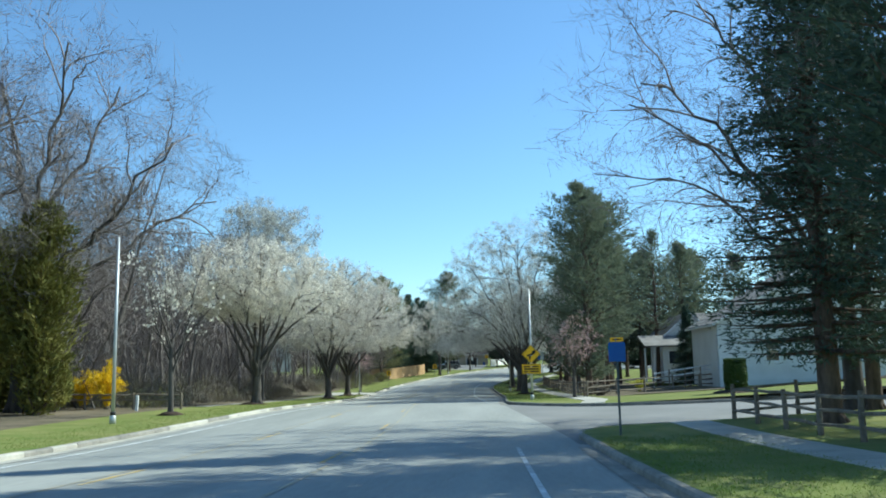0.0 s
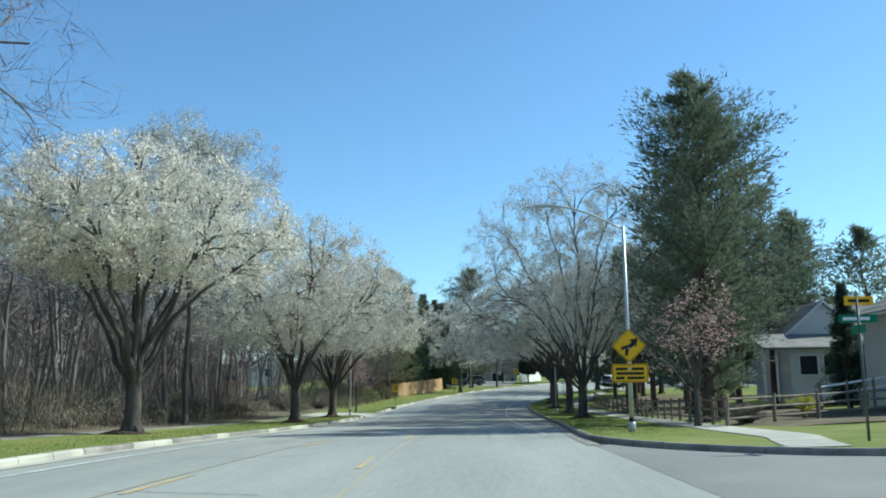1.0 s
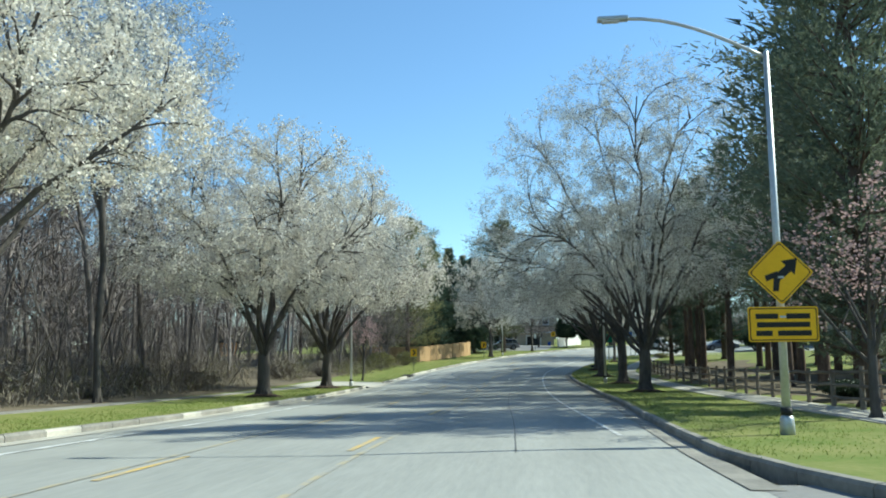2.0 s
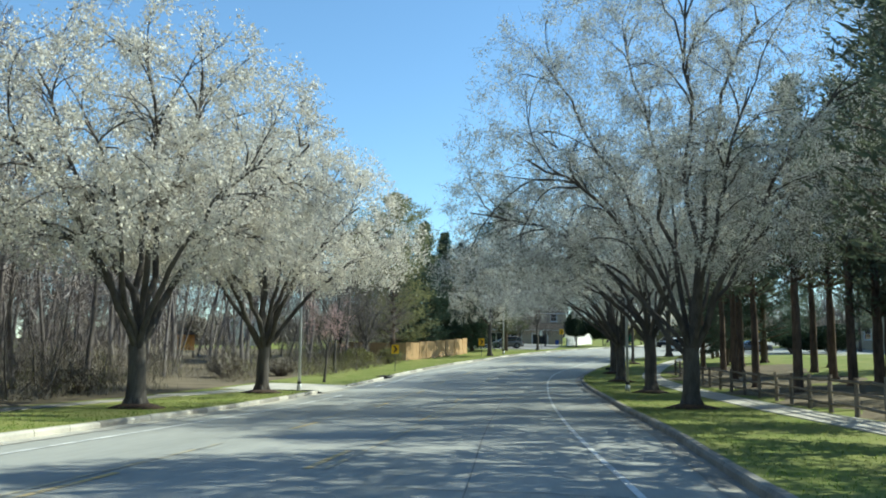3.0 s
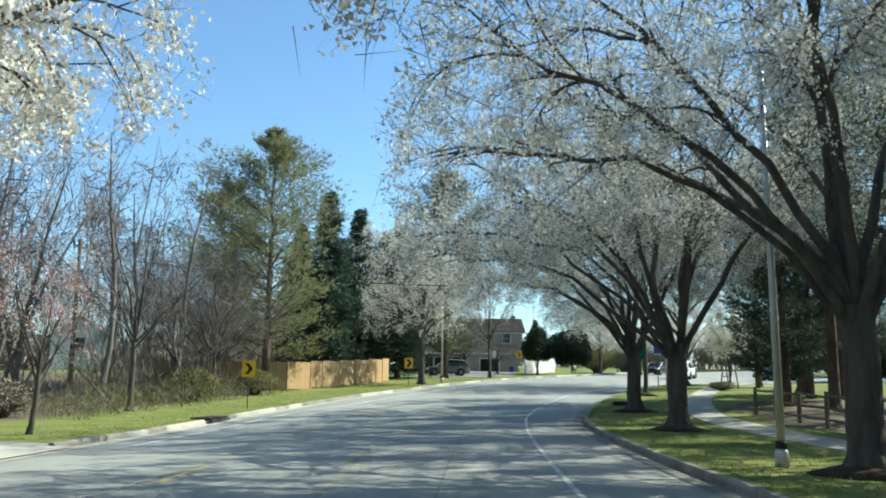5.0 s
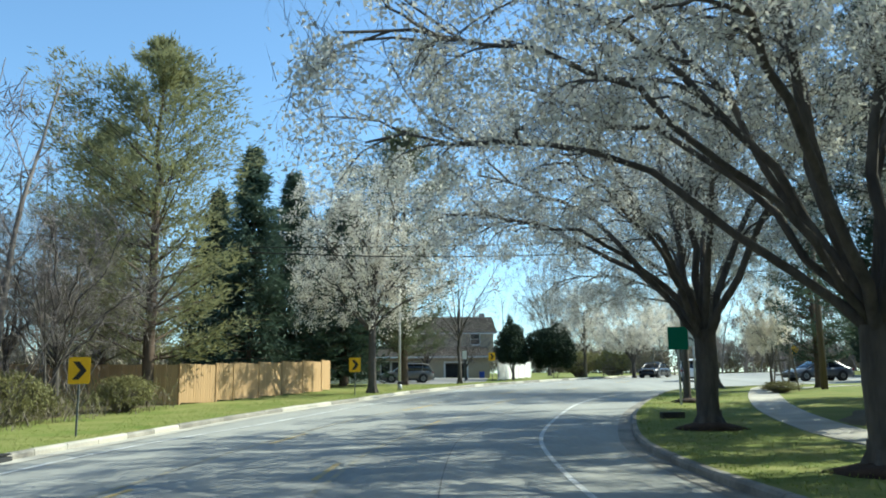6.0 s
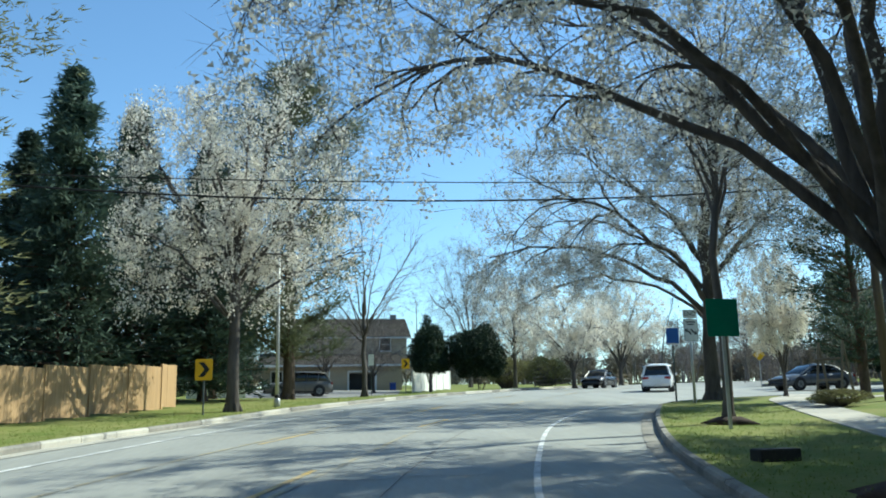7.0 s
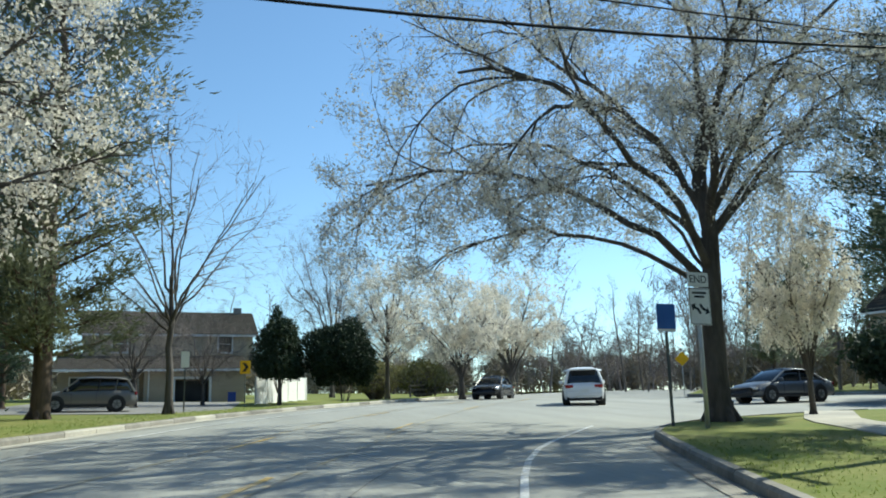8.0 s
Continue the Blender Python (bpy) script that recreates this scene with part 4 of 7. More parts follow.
def small_trees():
    segs, twigs = blossom_sprig(0, 0, 61)
    rng = random.Random(4)
    pts = [p for p, d, lv in twigs if rng.random() < 0.5]
    wood = wood_mesh("trunk", segs, BARK_PEAR)
    plant("young_pear_tree", pose(-11.9, 48.8, ground_at(-11.9, 48.8)) @ Matrix.Diagonal((1.0, 1.0, 1.15, 1)), "young pear tree with a few white flowers on bare twigs", "tree", wood, leaf_mesh("crown", pts, 0.11, BLOSSOM, 5, per=3, spread=0.07))
    segs, twigs = blossom_sprig(0, 0, 66)
    pts = [p for p, d, lv in twigs]
    wood = wood_mesh("trunk", segs, BARK_PEAR)
    crown = leaf_mesh("crown", pts, 0.10, BLOSSOM_PINK, 6, per=4, spread=0.1)
    plant("redbud_tree", pose(-12.3, 116.0, ground_at(-12.3, 116)) @ Matrix.Diagonal((0.62, 0.62, 0.72, 1)), "small tree with reddish buds beside the driveway", "tree", wood, crown)
    plant("redbud_tree", pose(10.2, 69.0, ground_at(10.2, 69), 0, 0, 70) @ Matrix.Diagonal((0.95, 0.95, 0.72, 1)), "small tree with dull pink buds behind the lamp post", "tree", wood, crown)


small_trees()


def conifer_meshes(seed, height, radius, mat, shape="cone", density=1.0, bark=BARK_PINE, bare_to=0.06, leaf=0.34, dense=9):
    """A conifer: straight trunk, whorls of limbs that carry sprays of needles. shape: cone, column or pine (open, irregular top)."""
    rng = random.Random(seed)
    segs, pts, dirs = [], [], []
    r0 = height * 0.017
    n = 16
    line = [Vector((rng.gauss(0, 0.03) * i * height / n * 0.25, rng.gauss(0, 0.03) * i * height / n * 0.25, height * i / n)) for i in range(n + 1)]
    line[0].z = -0.2
    for i in range(n):
        segs.append((line[i], line[i + 1], r0 * (1 - i / n) + 0.02, r0 * (1 - (i + 1) / n) + 0.02, 0))
    flare(segs, r0, 0.4, seed)
    z = height * bare_to
    while z < height * 0.985:
        f = z / height
        if shape == "cone":
            reach = radius * (1 - f) ** 0.8 + 0.1
        elif shape == "column":
            reach = radius * min(1.0, 1.15 * (1 - f ** 3.5)) * (0.75 + 0.25 * min(1, f * 6)) + 0.1
        else:
            reach = radius * (0.5 + 0.65 * math.sin(math.pi * min(1, f * 1.05)) ** 0.7) * (1.0 if f < 0.75 else (1 - f) / 0.25 * 0.75 + 0.3)
        whorl = 9 if shape == "cone" else 7 if shape == "column" else 5
        for k in range(whorl):
            a = rng.uniform(0, 6.283)
            ln = reach * rng.uniform(0.65, 1.15)
            pitch = (0.35 if shape == "column" else -0.12 if shape == "cone" else rng.uniform(0.1, 0.85) * (0.35 + f))
            d = Vector((math.cos(a), math.sin(a), pitch + (0.9 if shape == "column" else 0) * 0.6)).normalized()
            i = min(int(f * n), n - 1)
            p = line[i].lerp(line[i + 1], f * n - i)
            steps = 5
            r = 0.012 * height * (1 - f) * 0.35 + 0.012
            for s in range(steps):
                d = (d + Vector((rng.gauss(0, 0.06), rng.gauss(0, 0.06), 0.05 if shape != "cone" else 0.035))).normalized()
                q = p + d * ln / steps
                segs.append((p, q, r * (1 - s / steps), r * (1 - (s + 1) / steps) + 0.004, 1))
                if s >= (0 if shape == "column" else 1):
                    for _ in range(int(dense * density)):
                        t = rng.random()
                        o = Vector((rng.gauss(0, 1), rng.gauss(0, 1), rng.gauss(0, 0.45))) * (0.10 + 0.075 * ln)
                        pts.append(p.lerp(q, t) + o)
                        dirs.append(d + o * 1.2)
                p = q
        z += (0.36 if shape == "column" else 0.30 if shape == "cone" else 0.5) * (1 + 0.35 * height / 14)
    return wood_mesh("trunk", segs, bark), leaf_mesh("crown", pts, leaf * 0.27, mat, seed, per=3, spread=leaf * 0.3, long=3.0, along=dirs, corners=3)


SPRUCE = conifer_meshes(71, 13.0, 3.4, NEEDLE_DARK, "cone", 0.8, leaf=0.40)
PINE = conifer_meshes(73, 17.0, 4.2, NEEDLE_PINE, "pine", 3.4, bare_to=0.08, leaf=0.29)
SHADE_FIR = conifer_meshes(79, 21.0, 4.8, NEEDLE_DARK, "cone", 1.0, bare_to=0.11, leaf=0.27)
PINE_FAR = conifer_meshes(74, 17.0, 4.2, NEEDLE_PINE, "pine", 0.6, bare_to=0.22, leaf=0.62)
PINE_TALL = conifer_meshes(70, 17.0, 3.6, NEEDLE_PINE, "pine", 0.42, bare_to=0.34, leaf=0.56)
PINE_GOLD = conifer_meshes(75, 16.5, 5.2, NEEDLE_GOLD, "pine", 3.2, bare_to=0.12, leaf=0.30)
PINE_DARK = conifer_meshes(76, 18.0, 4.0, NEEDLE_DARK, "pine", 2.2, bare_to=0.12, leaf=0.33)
PINE_OLIVE = conifer_meshes(78, 19.0, 5.0, NEEDLE_OLIVE, "pine", 3.2, bare_to=0.11, leaf=0.32)
CEDAR = conifer_meshes(77, 10.5, 2.7, LEAF_CEDAR, "column", 0.8, bare_to=0.02, leaf=0.42)


def conifer(x, y, meshes, turn, scale, label, tall=1.0, name="pine_tree"):
    m = pose(x, y, ground_at(x, y), 0, 0, turn) @ Matrix.Diagonal((scale, scale, scale * tall, 1))
    return plant(name, m, label, "tree", *meshes)


conifer(21.8, 83.5, SPRUCE, 45, 0.5, "small dark spruce before the house", 1.1, "spruce_tree")
conifer(11.9, 74.0, PINE, 0, 1.0, "tall green pine with an open irregular top")
conifer(13.6, 79.5, PINE_FAR, 120, 1.0, "green pine behind the taller pine")
conifer(14.6, 87.0, PINE_FAR, 220, 0.95, "tall green pine by the rail fence")
conifer(19.5, 108.5, PINE_FAR, 20, 0.95, "grey-green pine behind the house", 1.0)
conifer(27.0, 107.5, PINE_FAR, 120, 0.95, "grey-green pine behind the house", 1.0)
for x, y, t, s in ((22, 108, 10, 0.72), (28, 112, 80, 0.75), (34, 110, 150, 0.7), (40, 106, 200, 0.72), (47, 108, 260, 0.68), (25, 122, 40, 0.8), (33, 126, 100, 0.8), (43, 120, 0, 0.8)):
    conifer(x, y, PINE_FAR, t, s * 1.25, "grey-green pine beyond the houses", 1.0)
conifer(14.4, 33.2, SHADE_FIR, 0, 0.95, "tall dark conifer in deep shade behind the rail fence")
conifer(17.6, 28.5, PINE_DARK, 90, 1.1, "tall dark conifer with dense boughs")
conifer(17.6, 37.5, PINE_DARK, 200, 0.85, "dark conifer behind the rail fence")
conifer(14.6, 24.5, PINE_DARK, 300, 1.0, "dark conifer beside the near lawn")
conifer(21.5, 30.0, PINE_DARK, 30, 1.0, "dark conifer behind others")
# Added beside the view only for the dappled shade it throws on the road.
bare(16.0, 17.5, OAK_B, 80, 1.0, "leafless tree added behind the near lawn for dappled shade", 1.3)
conifer(-18.7, 48.6, CEDAR, 0, 1.0, "dense green cedar with a rounded column of foliage", 1.02, "cedar_tree")
conifer(-21.2, 46.6, CEDAR, 90, 0.95, "dense green cedar beside another", 1.0, "cedar_tree")
conifer(-22.4, 51.5, CEDAR, 200, 0.9, "dense green cedar behind others", 1.0, "cedar_tree")
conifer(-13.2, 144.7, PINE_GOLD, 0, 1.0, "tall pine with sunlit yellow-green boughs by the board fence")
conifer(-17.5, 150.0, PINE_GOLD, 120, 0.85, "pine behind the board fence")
conifer(-12.4, 160.0, SPRUCE, 0, 1.12, "dark spruce behind the board fence", 1.05, "spruce_tree")
conifer(-10.4, 163.0, SPRUCE, 70, 1.1, "dark spruce behind the board fence", 1.0, "spruce_tree")
conifer(-7.2, 164.5, SPRUCE, 140, 1.0, "dark spruce behind the flowering tree", 1.0, "spruce_tree")
conifer(-15.5, 163.0, SPRUCE, 210, 1.0, "dark spruce at the back of the group", 1.0, "spruce_tree")
conifer(-3.3, 167.3, PINE_OLIVE, 40, 0.98, "tall olive-green pine with a bare lower trunk behind the flowering tree", 1.0)
conifer(-8.0, 172.0, PINE_DARK, 40, 0.75, "dark conifer behind the parked car", 1.0)
conifer(-8.6, 185.5, PINE_DARK, 150, 0.62, "dark conifer behind the parked car", 1.0)
conifer(-10.2, 191.5, PINE_DARK, 10, 0.7, "dark conifer beside the house", 1.0)
conifer(-13.0, 188.0, SPRUCE, 30, 0.8, "dark spruce beside the driveway", 1.0, "spruce_tree")
conifer(-9.5, 176.0, PINE_DARK, 90, 0.8, "dark conifer beside the house", 1.0)
for x, y, t, s in ((40, 172, 0, 0.62), (45, 183, 70, 0.7), (52, 168, 120, 0.75), (38, 186, 200, 0.5), (57, 180, 10, 0.8), (33, 176, 90, 0.45)):
    conifer(x, y, PINE_FAR, t, s, "dark pine along the side street", 1.0)
for x, y, t, s in ((15.5, 122.9, 0, 0.8), (15.6, 129.6, 60, 0.85), (18.2, 135.5, 120, 0.9), (19.5, 116.0, 30, 0.85), (21.0, 125.0, 90, 0.9), (24.0, 131.0, 150, 0.9), (14.2, 104.0, 10, 0.8), (18.0, 108.0, 200, 0.85), (22.0, 98.0, 70, 0.85), (14.5, 92.0, 230, 0.75), (16.5, 97.0, 130, 0.8), (13.6, 110.0, 60, 0.75), (14.0, 117.5, 170, 0.8)):
    conifer(x, y, PINE_TALL, t, s, "tall pine with a bare lower trunk behind the sidewalk", 1.15)


conifer(19.4, 152.6, PINE_DARK, 250, 0.62, "dark pine with low boughs behind the utility pole", 1.0)
# Four pines added, mostly out of view, to shade the road and the lawn.
conifer(18.6, 142.0, PINE_DARK, 20, 1.0, "dark pine added behind the sidewalk for its shade", 0.95)
conifer(21.0, 139.5, PINE_DARK, 70, 1.0, "dark pine added behind the sidewalk for its shade", 0.95)
conifer(17.4, 137.5, PINE_DARK, 120, 0.75, "dark pine added behind the sidewalk for its shade", 0.9)
conifer(14.6, 132.6, PINE_DARK, 220, 0.72, "dark pine added behind the sidewalk for its shade", 0.9)


def mound_meshes(seed, w, h, mat, count, leaf, twiggy=0, top=0.55, cone=0.0):
    """A rounded shrub: leaves scattered through an uneven shell, with stems inside."""
    rng = random.Random(seed)
    pts, segs = [], []
    bumps = [(rng.uniform(0, 6.28), rng.uniform(-0.6, 1.2), rng.uniform(-0.10, 0.24)) for _ in range(26)]
    while len(pts) < count:
        a, e = rng.uniform(0, 6.283), math.asin(rng.uniform(-0.75, 1))
        k = 0.82 + sum(b * math.exp(-7 * ((math.cos(a - t) - 1) ** 2 + (e - u) ** 2)) for t, u, b in bumps)
        k *= 1 - 0.45 * rng.random() ** 2.2
        z = h * top + math.sin(e) * h * (1 - top) * k if e > 0 else h * top + math.sin(e) * h * top * min(k, 1.0)
        k *= rng.uniform(0.8, 1.15) * (1 - cone * max(0.0, z / h - 0.25))
        pts.append(Vector((math.cos(e) * math.cos(a) * w * k, math.cos(e) * math.sin(a) * w * k, max(z, 0.04))))
    for k in range(max(twiggy, 7)):
        q = rng.choice(pts)
        b = Vector((q.x * 0.12, q.y * 0.12, -0.1))
        mid = b.lerp(q, 0.5) + Vector((0, 0, h * 0.08))
        segs += [(b, mid, 0.03, 0.02, 0), (mid, q, 0.02, 0.008, 0)]
    return wood_mesh("stem_mass", segs, BARK_GREY), leaf_mesh("foliage", pts, leaf, mat, seed, per=3, spread=leaf * 0.6, corners=3)


def spray_meshes(seed, w, h, count, mat):
    """A forsythia: many stems that rise from one foot and arch outwards, flowers set close along them."""
    rng = random.Random(seed)
    segs, pts, dirs = [], [], []
    for k in range(count):
        a, out = rng.uniform(0, 6.283), w * rng.uniform(0.15, 1.1)
        top = h * rng.uniform(0.55, 1.05) * (1 - 0.25 * out / w)
        p = Vector((math.cos(a) * 0.25 * rng.random(), math.sin(a) * 0.25 * rng.random(), -0.1))
        for i in range(1, 9):
            f = i / 8
            q = Vector((math.cos(a) * out * f ** 1.4, math.sin(a) * out * f ** 1.4, top * (1 - (1 - f) ** 1.8) - 0.3 * out * max(0, f - 0.7) ** 1.2)) + Vector((rng.gauss(0, 0.03), rng.gauss(0, 0.03), rng.gauss(0, 0.03)))
            segs.append((p, q, 0.016 * (1.1 - f) + 0.004, 0.016 * (1.0 - f) + 0.004, 0))
            if i > 1:
                for _ in range(6):
                    pts.append(p.lerp(q, rng.random()) + Vector((rng.gauss(0, 0.05), rng.gauss(0, 0.05), rng.gauss(0, 0.05))))
                    dirs.append((q - p).normalized())
            p = q
    return wood_mesh("stem_mass", segs, BRUSH), leaf_mesh("foliage", pts, 0.062, mat, seed, per=3, spread=0.05, long=1.5, along=dirs, corners=3)


HOLLY = mound_meshes(81, 2.75, 5.5, LEAF_HOLLY, 9000, 0.14, cone=0.35)
HOLLY_TALL = mound_meshes(82, 1.75, 5.0, LEAF_HOLLY, 6000, 0.14, top=0.45, cone=0.5)
FORSYTHIA = spray_meshes(83, 1.5, 2.8, 90, BLOSSOM_YELLOW)
FORSYTHIA_PALE = spray_meshes(87, 1.5, 2.2, 45, BLOSSOM_FADING)
SHRUB_DRY = mound_meshes(84, 1.5, 1.6, BRUSH, 900, 0.09, 220)
SHRUB_GREEN = mound_meshes(85, 1.5, 1.7, BRUSH_GREEN, 1700, 0.10, 160)
SHRUB_OLIVE = mound_meshes(88, 1.3, 1.7, LEAF_CEDAR, 3600, 0.09, 20, 0.4)
SHRUB_DARK = mound_meshes(86, 1.4, 1.7, LEAF_HOLLY, 2600, 0.14, 20)


def shrub(x, y, meshes, scale, label, turn=0, tall=1.0, name="shrub"):
    m = pose(x, y, ground_at(x, y), 0, 0, turn) @ Matrix.Diagonal((scale, scale, scale * tall, 1))
    return plant(name, m, label, "shrub", *meshes, trunk="stem_mass", crown="foliage")


shrub(10.1, 192.0, HOLLY, 1.0, "large dark green rounded shrub beside a white fence")


def holly_tree():
    """A small holly with a short bare stem."""
    wood, leaves = HOLLY_TALL
    root = thing("shrub", pose(6.0, 191.5, ground_at(6.0, 191.5)), "tall dark green holly on a bare stem beside a white fence", "shrub")
    part("stem", rod([(0, 0, -0.2), (0.05, 0, 0.7), (0, 0, 2.2)], [0.16, 0.13, 0.08], 8), BARK_GREY, root, smooth=True)
    for nm, me in (("branches", wood), ("foliage", leaves)):
        ob = new(nm, me)
        ob.parent = root
        ob.matrix_basis = pose(0, 0, 0.85)


holly_tree()
shrub(-18.0, 55.0, FORSYTHIA, 0.78, "forsythia bush covered in bright yellow flowers", 0, 1.3, "forsythia")
shrub(-20.0, 56.3, FORSYTHIA, 0.8, "smaller forsythia bush in yellow flower", 60, 1.0, "forsythia")
shrub(15.3, 71.6, FORSYTHIA_PALE, 0.55, "small forsythia with pale yellow flowers at the rail fence", 60, 0.9, "forsythia")
shrub(-19.4, 51.6, SHRUB_OLIVE, 0.8, "olive-green evergreen shrub before the forsythia", 0, 2.5)
shrub(-22.5, 47.5, SHRUB_GREEN, 0.8, "low pale green shrub under the cedar", 30)
shrub(12.0, 68.6, SHRUB_DRY, 0.55, "round leafless shrub on the lawn", 30)
shrub(12.6, 78.0, SHRUB_DARK, 0.5, "dark shrub beneath the pines", 30, 0.8)
for sx, sy, sm, ss, st in ((-14.8, 136.0, 1, 0.85, 70), (-12.9, 141.2, 1, 0.7, 190)):
    shrub(sx, sy, (SHRUB_DRY, SHRUB_GREEN)[sm], ss, ("leafless brown shrub beside the verge", "budding olive-green shrub beside the verge")[sm], st, 1.2)
for sx, sy, ss, st, sh in ((-18.6, 62.0, 0.9, 10, 0.8), (-20.5, 68.5, 1.2, 80, 0.9), (-18.4, 73.0, 0.8, 140, 0.7), (-19.6, 80.0, 1.15, 200, 0.9), (-18.2, 84.5, 0.8, 20, 0.8), (-19.8, 91.0, 1.1, 100, 0.9), (-18.5, 97.0, 0.9, 250, 0.8), (-22.0, 60.0, 1.3, 300, 0.9), (-20.0, 118.5, 1.0, 30, 1.0), (-17.5, 123.0, 0.9, 130, 1.0)):
    shrub(sx, sy, SHRUB_DRY, ss, "leafless brown brush mound at the edge of the wood", st, sh)
shrub(15.6, 148.0, SHRUB_GREEN, 0.55, "low yellow-green shrub beside the sidewalk", 140, 0.6)
shrub(18.0, 203.0, SHRUB_GREEN, 1.3, "budding green shrubs behind a rail fence", 20, 1.4)
shrub(14.5, 205.0, SHRUB_GREEN, 1.3, "budding green shrubs behind a rail fence", 120, 1.4)
shrub(30.5, 166.0, SHRUB_DARK, 1.5, "dark evergreen hedge behind the grey car", 20, 1.2)
shrub(34.0, 164.0, SHRUB_DARK, 1.5, "dark evergreen hedge behind the grey car", 120, 1.2)


def undergrowth():
    """Brush along the edge of the wood: arching stems and dead leaves, too many to count."""
    rng = random.Random(91)
    segs, dry, green = [], [], []
    for _ in range(5200):
        y = rng.uniform(44, 150)
        d = (rng.uniform(4.2, 12) if 123 < y < 143 else rng.uniform(7.3, 19)) + (5 if 104 < y < 113 else 0)
        x = float(kerb_left(y)) - d
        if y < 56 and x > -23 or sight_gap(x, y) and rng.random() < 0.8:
            continue
        z = float(left_z(x, y))
        p = Vector((x, y, z - 0.05))
        h = rng.uniform(0.5, 2.1) * (1.0 if d > 9 else 0.5)
        a = rng.uniform(0, 6.283)
        for s in range(3):
            d3 = Vector((math.cos(a) * 0.28 * s, math.sin(a) * 0.28 * s, 1 - 0.25 * s)).normalized()
            q = p + d3 * h / 2.4
            segs.append((p, q, 0.013 - 0.003 * s, 0.010 - 0.003 * s, 0))
            p = q
            (green if 60 > y or y > 122 and rng.random() < 0.6 or rng.random() < 0.18 else dry).append(p + Vector((rng.gauss(0, 0.12), rng.gauss(0, 0.12), rng.gauss(0, 0.12))))
    base = thing("undergrowth", pose(0, 0, 0), "dry tangled brush along the edge of the wood", "brush", kind="stuff")
    for nm, me in (("stems", wood_mesh("stems", segs, BRUSH)), ("dry_leaves", leaf_mesh("dry_leaves", dry, 0.03, BRUSH, 7, per=4, spread=0.2, long=12.0, along=np.tile([[0.0, 0.0, 1.0]], (len(dry), 1)), corners=3)), ("green_buds", leaf_mesh("green_buds", green, 0.045, BRUSH_GREEN, 8, per=5, spread=0.2, long=4.0, along=np.tile([[0.0, 0.0, 1.0]], (len(green), 1)), corners=3))):
        ob = new(nm, me)
        ob.parent = base


undergrowth()


def thicket():
    """Thin crooked saplings and vines at the edge of the wood, too many to count."""
    rng = random.Random(93)
    segs, pts, dirs = [], [], []
    for k in range(480):
        y = rng.uniform(56, 150)
        d = rng.uniform(8.5, 24) + (6 if 103 < y < 114 else 0)
        x = float(kerb_left(y)) - d
        if 124 < y and rng.random() < 0.25:
            x = float(kerb_left(y)) - rng.uniform(4.5, 9)
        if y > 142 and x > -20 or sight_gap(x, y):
            continue
        p = Vector((x, y, float(left_z(x, y)) - 0.1))
        h = rng.uniform(2.2, 7.5) * (0.5 if y > 124 and d < 9 else 1)
        dirn = Vector((rng.gauss(0, 0.3), rng.gauss(0, 0.3), 1)).normalized()
        r = 0.012 + 0.005 * h
        for s in range(6):
            dirn = (dirn + Vector((rng.gauss(0, 0.09), rng.gauss(0, 0.09), 0.03))).normalized()
            q = p + dirn * h / 6
            segs.append((p, q, r * (1 - s / 7), r * (1 - (s + 1) / 7), 0))
            if s > 0:
                for _ in range(2):
                    b = (dirn + Vector((rng.gauss(0, 0.7), rng.gauss(0, 0.7), rng.uniform(0, 0.5)))).normalized()
                    e = p.lerp(q, rng.random()) + b * h * rng.uniform(0.1, 0.22)
                    segs.append((p, e, 0.013, 0.012, 1))
                    for _ in range(10):
                        pts.append(p.lerp(e, rng.uniform(0.3, 1.1)) + Vector((rng.gauss(0, 0.15), rng.gauss(0, 0.15), rng.gauss(0, 0.15))))
                        dirs.append(b)
            p = q
    root = thing("thicket", pose(0, 0, 0), "thin leafless saplings and vines at the edge of the wood", "brush", kind="stuff")
    for nm, me in (("stems", wood_mesh("stems", segs, BARK_GREY)), ("twigs", leaf_mesh("twigs", pts, 0.02, TWIG_WOOD, 12, per=1, spread=0.1, long=28.0, along=dirs, corners=3))):
        ob = new(nm, me)
        ob.parent = root


thicket()


def grass_blades():
    """Blades and tufts on the mown verges beside both kerbs."""
    rng = np.random.default_rng(17)

    def scatter(n, y0, y1, d0, d1, edge, side, height):
        ys = rng.uniform(y0, y1, n)
        ds = d0 + (d1 - d0) * rng.random(n) ** 1.4
        xs = edge(ys) + side * ds
        return np.stack([xs, ys, height(xs, ys) + 0.02], 1)

    pts = np.concatenate([scatter(11000, 30, 104, 0.2, 3.6, kerb_left, -1, left_z), scatter(7000, 114, 175, 0.2, 3.6, kerb_left, -1, left_z), scatter(9000, 8, 31, 0.25, 4.0, kerb_right, 1, right_z), scatter(16000, 60, 151, 0.25, 4.2, kerb_right, 1, right_z)])
    up = np.tile([[0.0, 0.0, 1.0]], (len(pts), 1))
    root = thing("grass_tufts", pose(0, 0, 0), "short green and straw-coloured grass blades on the verges", "grass", kind="stuff")
    ob = new("blades", leaf_mesh("blades", pts, 0.022, BLADE, 18, per=2, spread=0.03, long=1.7, along=up, corners=3))
    ob.parent = root


grass_blades()


